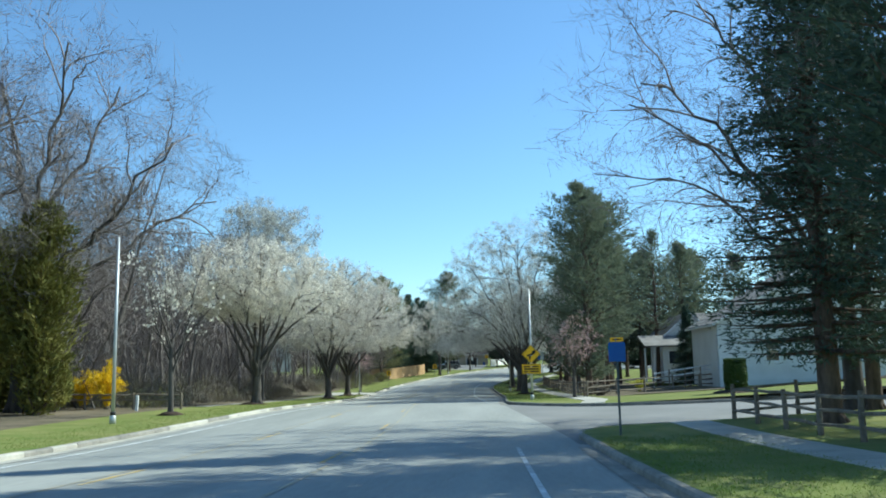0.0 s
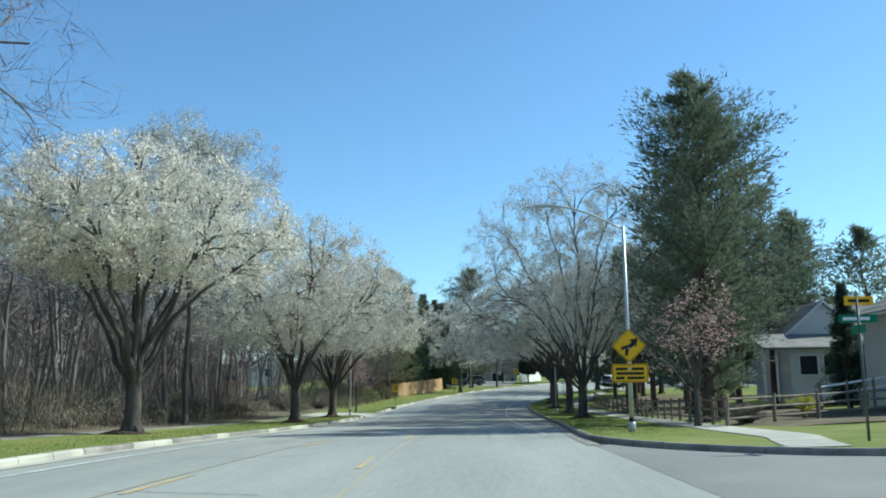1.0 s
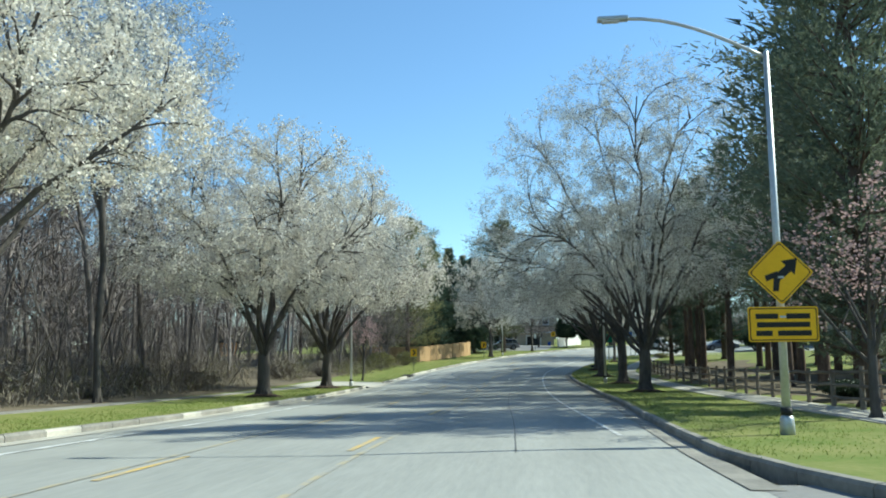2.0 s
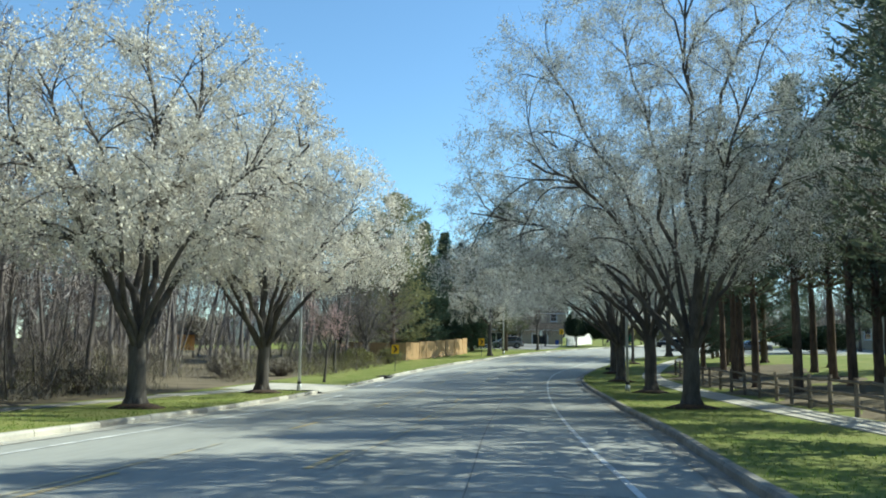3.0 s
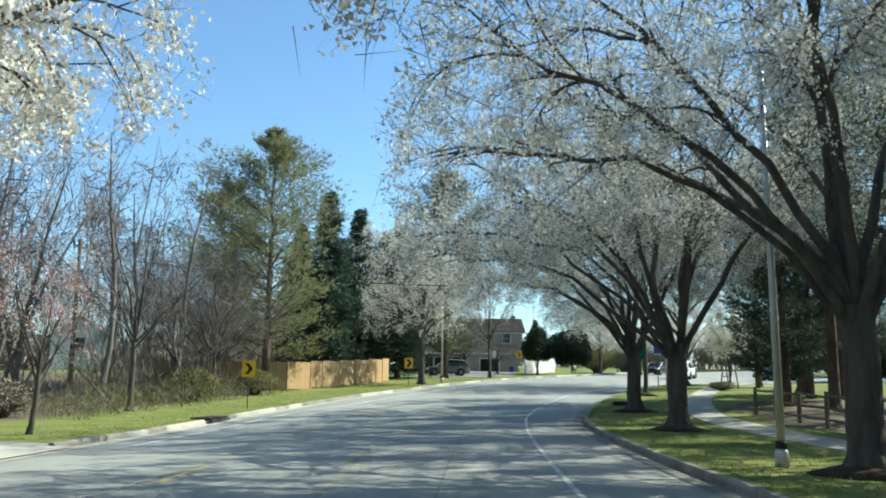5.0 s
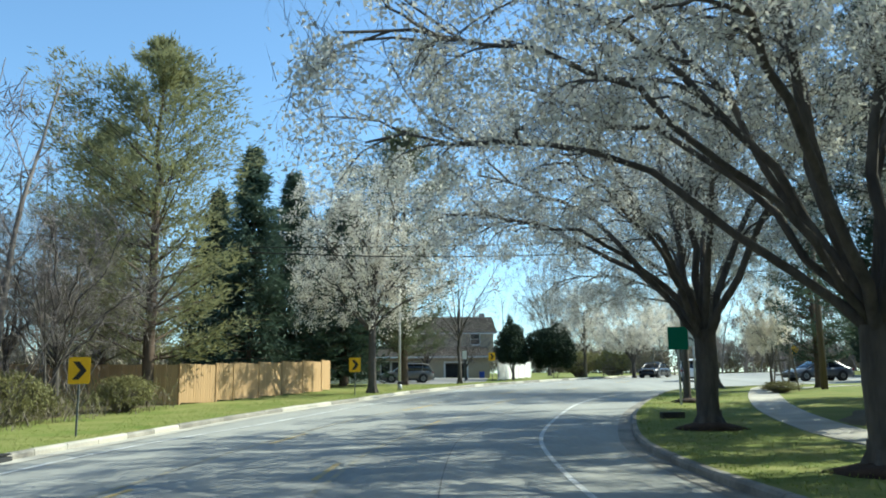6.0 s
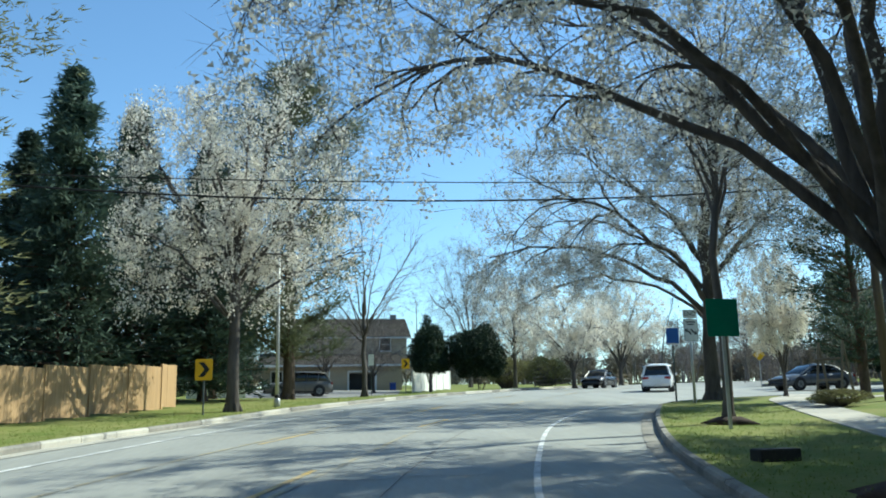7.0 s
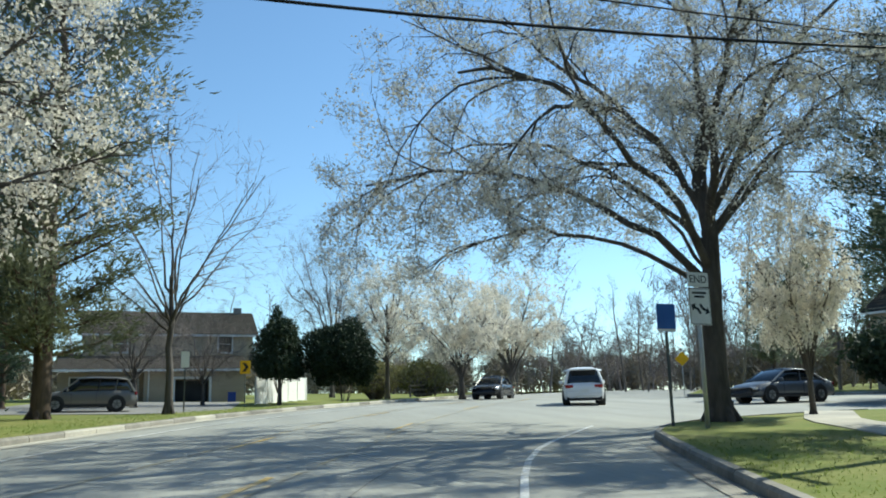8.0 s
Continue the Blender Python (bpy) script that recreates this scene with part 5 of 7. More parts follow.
def tree_belt(name, spots, label, height, mat, twig, seed, size=0.075, long=20.0):
    """A distant belt of leafless trees: upright stems and a haze of twigs."""
    rng = random.Random(seed)
    segs, pts, dirs = [], [], []
    for x, y in spots:
        g = float(road_z(y)) - 0.3
        h = height * rng.uniform(0.65, 1.2)
        top = Vector((x + rng.gauss(0, 0.15) * h, y + rng.gauss(0, 0.15) * h, g + h))
        base = Vector((x, y, g - 0.2))
        mid = base.lerp(top, 0.45) + Vector((rng.gauss(0, 0.04) * h, rng.gauss(0, 0.04) * h, 0))
        r = rng.uniform(0.05, 0.15)
        segs += [(base, mid, r, r * 0.7, 0), (mid, top, r * 0.7, 0.02, 0)]
        for _ in range(11):
            f = rng.uniform(0.25, 0.97)
            p = base.lerp(top, f)
            d = Vector((rng.gauss(0, 1), rng.gauss(0, 1), rng.uniform(0.4, 1.4))).normalized()
            q = p + d * h * 0.22 * (1.25 - f)
            segs.append((p, q, 0.028, 0.014, 1))
            for _ in range(18):
                pts.append(p.lerp(q, rng.uniform(0.3, 1.1)) + Vector((rng.gauss(0, 0.35), rng.gauss(0, 0.35), rng.gauss(0, 0.3))))
                dirs.append(d)
    root = thing(name, pose(0, 0, 0), label, "trees", kind="stuff")
    for nm, me in (("stems", wood_mesh("stems", segs, mat)), ("twigs", leaf_mesh("twigs", pts, size, twig, seed, per=1, spread=0.35, long=long, along=dirs, corners=3))):
        ob = new(nm, me)
        ob.parent = root


def belts():
    rng = random.Random(5)
    left = [(rng.uniform(-100, -52), rng.uniform(20, 240)) for _ in range(150)] + [(float(kerb_left(y)) - rng.uniform(13, 44), y) for y in (rng.uniform(62, 152) for _ in range(230))]
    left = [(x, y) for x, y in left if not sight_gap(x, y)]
    left += [(rng.uniform(-52, -22), rng.uniform(165, 260)) for _ in range(90)]
    tree_belt("far_wood", left, "leafless grey wood receding into the distance", 17, BARK_GREY, TWIG_WOOD, 1)
    end = [(rng.uniform(-25, 120), rng.uniform(250, 300)) for _ in range(130)] + [(rng.uniform(62, 120), rng.uniform(190, 260)) for _ in range(60)] + [(rng.uniform(36, 70), rng.uniform(212, 245)) for _ in range(28)]
    tree_belt("far_wood", end, "leafless brown wood at the end of the road", 8, TWIG_WOOD, TWIG_WOOD, 2)
    right = [(rng.uniform(55, 110), rng.uniform(10, 190)) for _ in range(220)] + [(rng.uniform(38, 62), rng.uniform(184, 215)) for _ in range(30)]
    tree_belt("far_wood", right, "leafless wood beyond the houses and lawns", 12, BARK_GREY, TWIG_WOOD, 3)

    low = [(rng.uniform(-60, -42), rng.uniform(30, 260)) for _ in range(190)] + [(rng.uniform(-60, 120), rng.uniform(238, 262)) for _ in range(330)] + [(rng.uniform(52, 60), rng.uniform(20, 250)) for _ in range(130)] + [(rng.uniform(-42, -14), rng.uniform(186, 240)) for _ in range(70)]
    tree_belt("far_brush", low, "tangled brown brush on the far edges of the land", 4.5, BRUSH, BRUSH, 4, 0.2, 6.0)


belts()
# ---- street furniture ----
def plate(outline, thick=0.006, y=0.0):
    """A flat sheet in the x-z plane that faces -y."""
    return prism(outline, y - thick / 2, y + thick / 2)


def rounded(w, h, r=0.04, cz=0.0):
    out = []
    for cx, cy, a0 in ((w / 2 - r, h / 2 - r, 0), (-w / 2 + r, h / 2 - r, 90), (-w / 2 + r, -h / 2 + r, 180), (w / 2 - r, -h / 2 + r, 270)):
        out += [(cx + r * math.cos(radians(a0 + a)), cz + cy + r * math.sin(radians(a0 + a))) for a in (0, 30, 60, 90)]
    return out


def diamond(d, r=0.05):
    """A square on its tip, d across, with rounded tips."""
    q = rounded(d / math.sqrt(2), d / math.sqrt(2), r)
    c = math.sqrt(0.5)
    return [((x - z) * c, (x + z) * c) for x, z in q]


def bars(name, parent, rows, mat, y, label="unreadable lines of writing"):
    """Plain bars where writing cannot be read: rows of (x, z, width, height)."""
    for x, z, w, h in rows:
        ob = part(name, box(w, 0.003, h, (x, y, z)), mat, parent, label)


def letters(text, size, m, mat, parent, name="lettering"):
    cu = bpy.data.curves.new(name, "FONT")
    cu.body, cu.size, cu.align_x, cu.align_y, cu.extrude = text, size, "CENTER", "CENTER", 0.002
    tmp = new("tmp", cu)
    dg = bpy.context.evaluated_depsgraph_get()
    me = bpy.data.meshes.new_from_object(tmp.evaluated_get(dg))
    bpy.data.objects.remove(tmp)
    bpy.data.curves.remove(cu)
    me.materials.clear()
    me.materials.append(mat)
    ob = new(name, me)
    ob.parent = parent
    ob.matrix_basis = m
    return ob


def street_lamp(x, y, height, arm, label, turn=0.0, luminaire=True, r=0.085):
    """A galvanised pole with a rising arm towards the road and a flat luminaire."""
    root = thing("street_lamp", pose(x, y, ground_at(x, y), 0, 0, turn), label, "street lamp", "street lamps")
    part("pole", rod([(0, 0, -0.2), (0, 0, height * 0.5), (0, 0, height)], [r, r * 0.8, r * 0.6], 12), STEEL, root, smooth=True)
    part("base_cover", rod([(0, 0, -0.1), (0, 0, 0.30), (0, 0, 0.36)], [r * 1.7, r * 1.5, r * 1.1], 12), STEEL, root, "pale metal base cover", True)
    part("band", rod([(0, 0, 0.36), (0, 0, 0.50)], r * 1.25, 12), IRON, root, "dark band above the base", True)
    if arm:
        pts = [(-arm * f, 0, height - 0.12 + 0.95 * math.sin(f * math.pi / 2)) for f in np.linspace(0, 1, 9)]
        part("arm", rod(pts, [0.038] * 9, 8), STEEL, root, smooth=True)
        bm = box(0.62, 0.20, 0.09, (-arm - 0.26, 0, height + 0.84), 0.03)
        head = part("luminaire", bm, STEEL, root, "flat grey luminaire")
        part("lens", box(0.34, 0.15, 0.03, (-arm - 0.30, 0, height + 0.785), 0.01), LAMP_CLEAR, head)
    return root


def post(root, h, w=0.06, mat=STEEL, name="post"):
    bm = bmesh.new()
    prism([(-w / 2, -0.3), (w / 2, -0.3), (w / 2, h), (-w / 2, h)], 0.012, 0.055, bm)
    return part(name, bm, mat, root)


def chevron_sign(x, y, z_mid, turn, w=0.62, h=0.76):
    """A yellow plate with a black arrowhead on a thin post."""
    g = ground_at(x, y)
    root = thing("chevron_sign", pose(x, y, g, 0, 0, turn), "yellow curve sign with a black chevron on a thin post", "traffic sign", "chevron signs")
    zc = z_mid - g
    post(root, zc + h / 2 - 0.03, 0.05, STEEL_DARK)
    pl = part("plate", plate([(a, b + zc) for a, b in rounded(w, h, 0.05)]), SIGN_YELLOW, root)
    a, t = h * 0.34, w * 0.30
    out = [(-w * 0.30, a), (-w * 0.30 + t, a), (w * 0.34, 0), (-w * 0.30 + t, -a), (-w * 0.30, -a), (w * 0.34 - t, 0)]
    part("chevron", plate([(p, q + zc) for p, q in out], 0.004, -0.006), SIGN_BLACK, pl, "black chevron arrow")
    return root


chevron_sign(-10.5, 131.6, 1.08, 4)
chevron_sign(-5.05, 152.9, 2.0, -6)
chevron_sign(3.8, 187.5, 4.0, -20)

lamp = street_lamp(6.93, 64.4, 7.45, 2.7, "tall galvanised street lamp at the corner", 0)
street_lamp(-12.0, 42.4, 8.05, 0, "pale metal lamp pole on the mown verge", 0, False, 0.085)
street_lamp(-10.98, 106.1, 7.8, 0, "pale metal lamp pole beside the driveway", 0, False, 0.085)
street_lamp(-3.0, 158.3, 7.0, 0, "pale metal lamp pole on the verge", 0, False, 0.085)
street_lamp(6.62, 109.0, 8.5, 0, "grey metal lamp pole under the trees", 0, False, 0.085)


def warning_sign():
    """Yellow diamond and plaque strapped to the lamp post."""
    root = thing("warning_sign", pose(6.93, 64.27, ground_at(6.93, 64.4), 0, 0, 3), "yellow diamond warning sign above a lettered yellow plaque", "traffic sign")
    zc = 3.04
    pl = part("diamond_plate", plate([(a, b + zc) for a, b in diamond(1.24)]), SIGN_YELLOW, root)
    rim = part("border", plate([(a, b + zc) for a, b in diamond(1.16)], 0.002, -0.005), SIGN_BLACK, pl)
    part("inner_plate", plate([(a, b + zc) for a, b in diamond(1.11)], 0.002, -0.0075), SIGN_YELLOW, pl)
    shaft = [(-0.16, -0.36), (-0.05, -0.36), (-0.02, -0.16), (0.20, 0.02), (0.26, -0.05), (0.32, 0.27), (0.02, 0.22), (0.10, 0.13), (-0.13, -0.06)]
    part("arrow", plate([(a, b + zc) for a, b in shaft], 0.003, -0.011), SIGN_BLACK, pl, "black bent arrow")
    part("side_road", plate([(-0.30, zc - 0.06), (-0.27, zc - 0.17), (-0.04, zc - 0.07), (-0.06, zc + 0.03)], 0.003, -0.011), SIGN_BLACK, pl)
    zq = 2.06
    q = part("plaque", plate([(a, b + zq) for a, b in rounded(1.30, 0.66, 0.04)]), SIGN_YELLOW, root)
    part("plaque_border", plate([(a, b + zq) for a, b in rounded(1.25, 0.61, 0.035)], 0.002, -0.005), SIGN_BLACK, q)
    part("plaque_face", plate([(a, b + zq) for a, b in rounded(1.21, 0.57, 0.03)], 0.002, -0.0075), SIGN_YELLOW, q)
    bars("writing", q, [(-0.30, zq + 0.15, 0.42, 0.10), (0.28, zq + 0.15, 0.44, 0.10), (0.0, zq - 0.01, 0.98, 0.10), (-0.36, zq - 0.17, 0.30, 0.10), (0.20, zq - 0.17, 0.62, 0.10)], SIGN_BLACK, -0.0105)
    for z in (2.2, 2.95):
        part("strap", rod([(0, 0.05, z - 0.02), (0, 0.05, z + 0.02)], 0.085, 12), STEEL, root)


warning_sign()


def board_sign(name, x, y, z0, z1, w, mat, label, turn=0, ph=None, edge=None, rows=(), row_mat=None, post_mat=STEEL, post_w=0.06):
    """A rectangular sign on a post. z0, z1: height of its lower and upper edge."""
    g = ground_at(x, y)
    root = thing(name, pose(x, y, g, 0, 0, turn), label, "traffic sign")
    post(root, (ph or z1) - g, post_w, post_mat)
    zc, h = (z0 + z1) / 2 - g, z1 - z0
    pl = part("plate", plate([(a, b + zc) for a, b in rounded(w, h, 0.04)]), mat, root)
    if edge:
        part("border", plate([(a, b + zc) for a, b in rounded(w * 0.94, h - 0.06 * w, 0.03)], 0.002, -0.005), edge, pl)
        part("face", plate([(a, b + zc) for a, b in rounded(w * 0.90, h - 0.10 * w, 0.03)], 0.002, -0.0075), mat, pl)
    if rows:
        bars("writing", pl, [(a, b + zc, c, d) for a, b, c, d in rows], row_mat, -0.0105)
    return root


board_sign("blue_sign", 7.83, 31.9, 1.53, 2.10, 0.50, SIGN_BLUE, "plain blue sign on a dark post at the corner", 0, post_mat=STEEL_DARK, edge=SIGN_BLUE)
board_sign("blue_sign", 12.92, 154.9, 2.76, 3.44, 0.56, SIGN_BLUE, "blue sign with a pale lower edge on a thin post", 10, post_mat=STEEL_DARK, rows=[(0, -0.30, 0.54, 0.06)], row_mat=SIGN_WHITE)
board_sign("green_sign", 9.3, 141.7, 2.0, 2.92, 0.84, SIGN_GREEN, "green guide sign on a square post", 6, rows=[(0, 0.24, 0.6, 0.07), (0, 0.06, 0.66, 0.07), (0, -0.14, 0.5, 0.07)], row_mat=SIGN_GREEN, post_w=0.08)


board_sign("white_sign", 1.05, 172.5, 3.1, 3.75, 0.32, SIGN_WHITE, "small white sign on a thin dark post by the young tree", 0, post_mat=STEEL_DARK, post_w=0.05)


def street_name_sign():
    """Thin post with a yellow blade above a green blade."""
    x, y = 11.2, 54.7
    g = ground_at(x, y)
    root = thing("street_name_sign", pose(x, y, g, 0, 0, 3), "street name post with a yellow blade above a green blade", "street sign")
    part("post", rod([(0, 0, -0.3), (0, 0, 3.45)], 0.035, 10), STEEL_DARK, root, smooth=True)
    a = part("yellow_blade", box(0.72, 0.008, 0.22, (0.05, 0, 3.38), 0.003), SIGN_YELLOW, root)
    bars("writing", a, [(0.05, 3.38, 0.52, 0.07)], SIGN_BLACK, -0.007)
    b = part("green_blade", box(0.95, 0.008, 0.20, (0.0, 0, 2.94), 0.003), SIGN_GREEN, root)
    bars("writing", b, [(-0.05, 2.94, 0.66, 0.08)], SIGN_WHITE, -0.007)
    part("cross_blade", box(0.008, 0.75, 0.20, (0.0, 0.02, 2.68), 0.003), SIGN_GREEN, root)


street_name_sign()


def end_lane_sign():
    """White END plate above a white turning-lane plate."""
    x, y = 13.38, 154.1
    g = ground_at(x, y)
    root = thing("end_lane_sign", pose(x, y, g, 0, 0, 10), "white END sign above a turning lane sign", "traffic sign")
    part("post", rod([(0, 0.07, -0.3), (0, 0.07, 3.6)], 0.055, 10), STEEL, root, smooth=True)
    a = part("end_plate", plate([(p, q + 3.44) for p, q in rounded(0.62, 0.34, 0.03)]), SIGN_WHITE, root)
    letters("END", 0.26, pose(0, -0.006, 3.44, 90, 0, 0), SIGN_BLACK, a)
    b = part("lane_plate", plate([(p, q + 2.80) for p, q in rounded(0.64, 0.88, 0.03)]), SIGN_WHITE, root)
    part("border", plate([(p, q + 2.80) for p, q in rounded(0.61, 0.85, 0.03)], 0.002, -0.005), SIGN_BLACK, b)
    part("face", plate([(p, q + 2.80) for p, q in rounded(0.58, 0.82, 0.03)], 0.002, -0.0075), SIGN_WHITE, b)
    bars("writing", b, [(0, 3.12, 0.42, 0.05), (0, 3.03, 0.3, 0.05)], SIGN_BLACK, -0.0105)
    for s in (1, -1):
        arrow = [(0.05, 0.05), (0.05, 0.18), (0.0, 0.18), (0.09, 0.30), (0.18, 0.18), (0.12, 0.18), (0.12, 0.03), (-0.02, -0.06)]
        arrow = [(-0.03, 0.10), (0.05, -0.02), (0.16, -0.06), (0.13, -0.13), (0.27, -0.09), (0.22, 0.05), (0.19, -0.01), (0.10, 0.03), (0.03, 0.13)]
        part("arrow", plate([(s * p, 2.74 + s * q) for p, q in arrow], 0.003, -0.011), SIGN_BLACK, b, "black turning arrow")
    return root


end_lane_sign()


def box_of_iron(x, y):
    root = tagged(part("utility_box", box(0.75, 0.35, 0.22, (0, 0, 0.09), 0.03), IRON), "low dark metal box on the grass verge", "utility box")
    root.matrix_world = pose(x, y, ground_at(x, y), 0, 0, 8)


box_of_iron(7.4, 135.7)


def storm_drain(x, y, turn, label):
    """A kerb inlet: heavy iron lid over a dark box for the slot's shade."""
    root = thing("storm_drain", pose(x, y, float(road_z(y)), 0, 0, turn), label, "drain")
    part("slot", box(0.10, 2.3, 0.13, (0, 0, 0.065)), DARK_OPENING, root)
    part("lid", box(0.75, 2.5, 0.04, (-0.40, 0, 0.175), 0.012), IRON, root, "flat iron inlet lid")


storm_drain(-9.82, 125.6, 0, "storm drain inlet with a dark slot in the kerb")


def timber_post(x, y, h, mat, label):
    root = tagged(part("marker_post", box(0.14, 0.14, h, (0, 0, h / 2 - 0.1), 0.015), mat), label, "post")
    root.matrix_world = pose(x, y, ground_at(x, y), 0, 2, 10)


timber_post(-15.5, 53.3, 0.95, PAINT_WHITE, "white marker post by the edge of the wood")

def corner_sign(x, y, zc, d):
    """A yellow diamond on a post across the side street."""
    root = thing("warning_sign", pose(x, y, ground_at(x, y), 0, 0, -20), "yellow diamond warning sign across the side street", "sign")
    post(root, zc + d * 0.4, 0.06, STEEL)
    bm = plate(diamond(d))
    bmesh.ops.transform(bm, matrix=pose(0, -0.05, zc), verts=bm.verts)
    part("panel", bm, SIGN_YELLOW, root, "plain yellow panel")


corner_sign(31.8, 187.0, 2.4, 0.95)

# ---- fences ----
def rail_fence(points, h, rails, mat, label, step=2.6, post_w=0.13):
    """A split-rail fence along a line of (x, y)."""
    root = thing("rail_fence", pose(points[0][0], points[0][1], 0), label, "fence", "rail fences")
    o = Vector((points[0][0], points[0][1], 0))
    rng = random.Random(len(points) + int(h * 100) + int(points[0][1]))
    stands = []
    for (x0, y0), (x1, y1) in zip(points, points[1:]):
        n = max(1, round(math.hypot(x1 - x0, y1 - y0) / step))
        stands += [(x0 + (x1 - x0) * i / n, y0 + (y1 - y0) * i / n) for i in range(n)]
    stands.append(points[-1])
    tops = []
    for x, y in stands:
        g = ground_at(x, y)
        p = Vector((x, y, g)) - o
        hh = h * rng.uniform(0.97, 1.05)
        part("post", rod([p + Vector((0, 0, -0.2)), p + Vector((rng.gauss(0, 0.01), 0, hh * 0.6)), p + Vector((rng.gauss(0, 0.015), 0, hh))], [post_w * 0.62, post_w * 0.58, post_w * 0.5], 6), mat, root)
        tops.append(p)
    for a, b in zip(tops, tops[1:]):
        for k in range(rails):
            z = h * (0.9 - 0.32 * k)
            ja, jb = rng.gauss(0, 0.025), rng.gauss(0, 0.025)
            mid = a.lerp(b, 0.5) + Vector((0, 0, z + rng.gauss(0, 0.012)))
            part("rail", rod([a + Vector((0, 0, z + ja)), mid, b + Vector((0, 0, z + jb))], [0.045, 0.055, 0.045], 5), mat, root)
    return root


RAIL = "weathered split-rail fence of grey posts and rails"
rail_fence([(12.6, 37.2), (12.7, 27.0), (12.9, 14.0)], 1.15, 3, FENCE_GREY, "dark split-rail fence in the shade of conifers")
rail_fence([(12.6, 37.2), (20.0, 39.4)], 1.15, 3, FENCE_GREY, "dark split-rail fence beside the side street")
rail_fence([(10.9, 67.0), (15.5, 70.5), (25.0, 76.5)], 1.15, 3, FENCE_GREY, RAIL)
rail_fence([(10.9, 67.0), (11.2, 80.0), (11.7, 98.0), (11.5, 112.0), (11.8, 128.0)], 1.15, 3, FENCE_GREY, RAIL)
rail_fence([(16.5, 201.0), (28.0, 208.0)], 1.1, 3, FENCE_GREY, RAIL)
rail_fence([(-24.0, 53.0), (-13.8, 55.5)], 0.95, 2, FENCE_GREY, "low rail fence before the forsythia")


def white_rails():
    """White handrails that climb to the house porch."""
    root = thing("porch_railing", pose(16.8, 73.8, 0), "white sloping handrail with posts in front of the house", "railing")
    g0, g1 = 0.25, 0.6
    for z in (0.45, 0.85):
        part("rail", rod([(0, 0, g0 + z - 0.35), (5.0, 0.6, g1 + z)], 0.05, 6), PAINT_WHITE, root)
    for f in (0, 0.25, 0.5, 0.75, 1):
        part("post", box(0.1, 0.1, 1.9, (5 * f, 0.6 * f, g0 + 0.35 * f - 0.2)), FENCE_GREY, root)


white_rails()


def board_fence(points, h, label, mat, width=0.14, group="board fences"):
    """A privacy fence: rails behind, and boards side by side that follow the ground."""
    root = thing("board_fence", pose(points[0][0], points[0][1], 0), label, "fence", group)
    o = Vector((points[0][0], points[0][1], 0))
    rng = random.Random(int(points[0][1] * 10))
    board = bmesh.new()
    prism([(-width / 2, 0), (width / 2, 0), (width / 2, 1), (-width / 2, 1)], -0.011, 0.011, board)
    me = bpy.data.meshes.new("board")
    board.to_mesh(me)
    board.free()
    me.materials.append(mat)
    for (x0, y0), (x1, y1) in zip(points, points[1:]):
        ln = math.hypot(x1 - x0, y1 - y0)
        ang = math.degrees(math.atan2(y1 - y0, x1 - x0))
        n = int(ln / (width + 0.006))
        for i in range(n):
            f = (i + 0.5) / n
            x, y = x0 + (x1 - x0) * f, y0 + (y1 - y0) * f
            step = math.floor(f * ln / 2.4)
            fs = min((step * 2.4 + 1.2) / ln, 1)
            g = ground_at(x0 + (x1 - x0) * fs, y0 + (y1 - y0) * fs)
            ob = new("board", me)
            ob.parent = root
            ob.matrix_basis = pose(x - o.x, y - o.y, g + 0.03, 0, rng.gauss(0, 0.25), ang) @ Matrix.Diagonal((1, 1, h + rng.gauss(0, 0.008), 1))
        for k in range(int(ln / 2.4) + 1):
            f = min(k * 2.4 / ln, 1)
            x, y = x0 + (x1 - x0) * f, y0 + (y1 - y0) * f
            part("post", box(0.10, 0.10, h + 0.15, (x - o.x, y - o.y, ground_at(x, y) + h / 2), 0.006, None, ang), mat, root)
    return root


board_fence([(-19.5, 143.2), (-11.95, 144.9)], 1.72, "tan wooden board fence, the side in shade", FENCE_TAN)
board_fence([(-11.9, 145.0), (-10.35, 148.3), (-7.2, 158.6)], 1.72, "tan wooden board fence along the verge, dappled by sun", FENCE_TAN)
board_fence([(-10.0, 175.0), (-6.6, 175.5)], 0.95, "low white fence beside the driveway", PAINT_WHITE)
board_fence([(4.6, 192.5), (8.9, 204.0)], 1.7, "plain white board fence beside dark shrubs", PAINT_WHITE)

# ---- houses ----
def wall_sheet(parent, x0, x1, z0, z1, y, openings, mat, thick=0.2, face=1, gable=0.0):
    """A wall in the x-z plane with openings cut through and a sloped top when gable is set. openings: (x, z, w, h)."""
    xs = sorted({x0, x1, *[a for o in openings for a in (o[0], o[0] + o[2])]})
    zs = sorted({z0, z1, *[a for o in openings for a in (o[1], o[1] + o[3])]})
    bm = bmesh.new()
    for a, b in zip(xs, xs[1:]):
        for c, d in zip(zs, zs[1:]):
            if any(o[0] - 1e-6 <= a and b <= o[0] + o[2] + 1e-6 and o[1] - 1e-6 <= c and d <= o[1] + o[3] + 1e-6 for o in openings):
                continue
            box(b - a, thick, d - c, ((a + b) / 2, y, (c + d) / 2), 0, bm)
    if gable:
        prism([(x0, z1), (x1, z1), ((x0 + x1) / 2, z1 + gable)], y - thick / 2, y + thick / 2, bm)
    bmesh.ops.remove_doubles(bm, verts=bm.verts, dist=1e-4)
    return part("wall", bm, mat, parent)


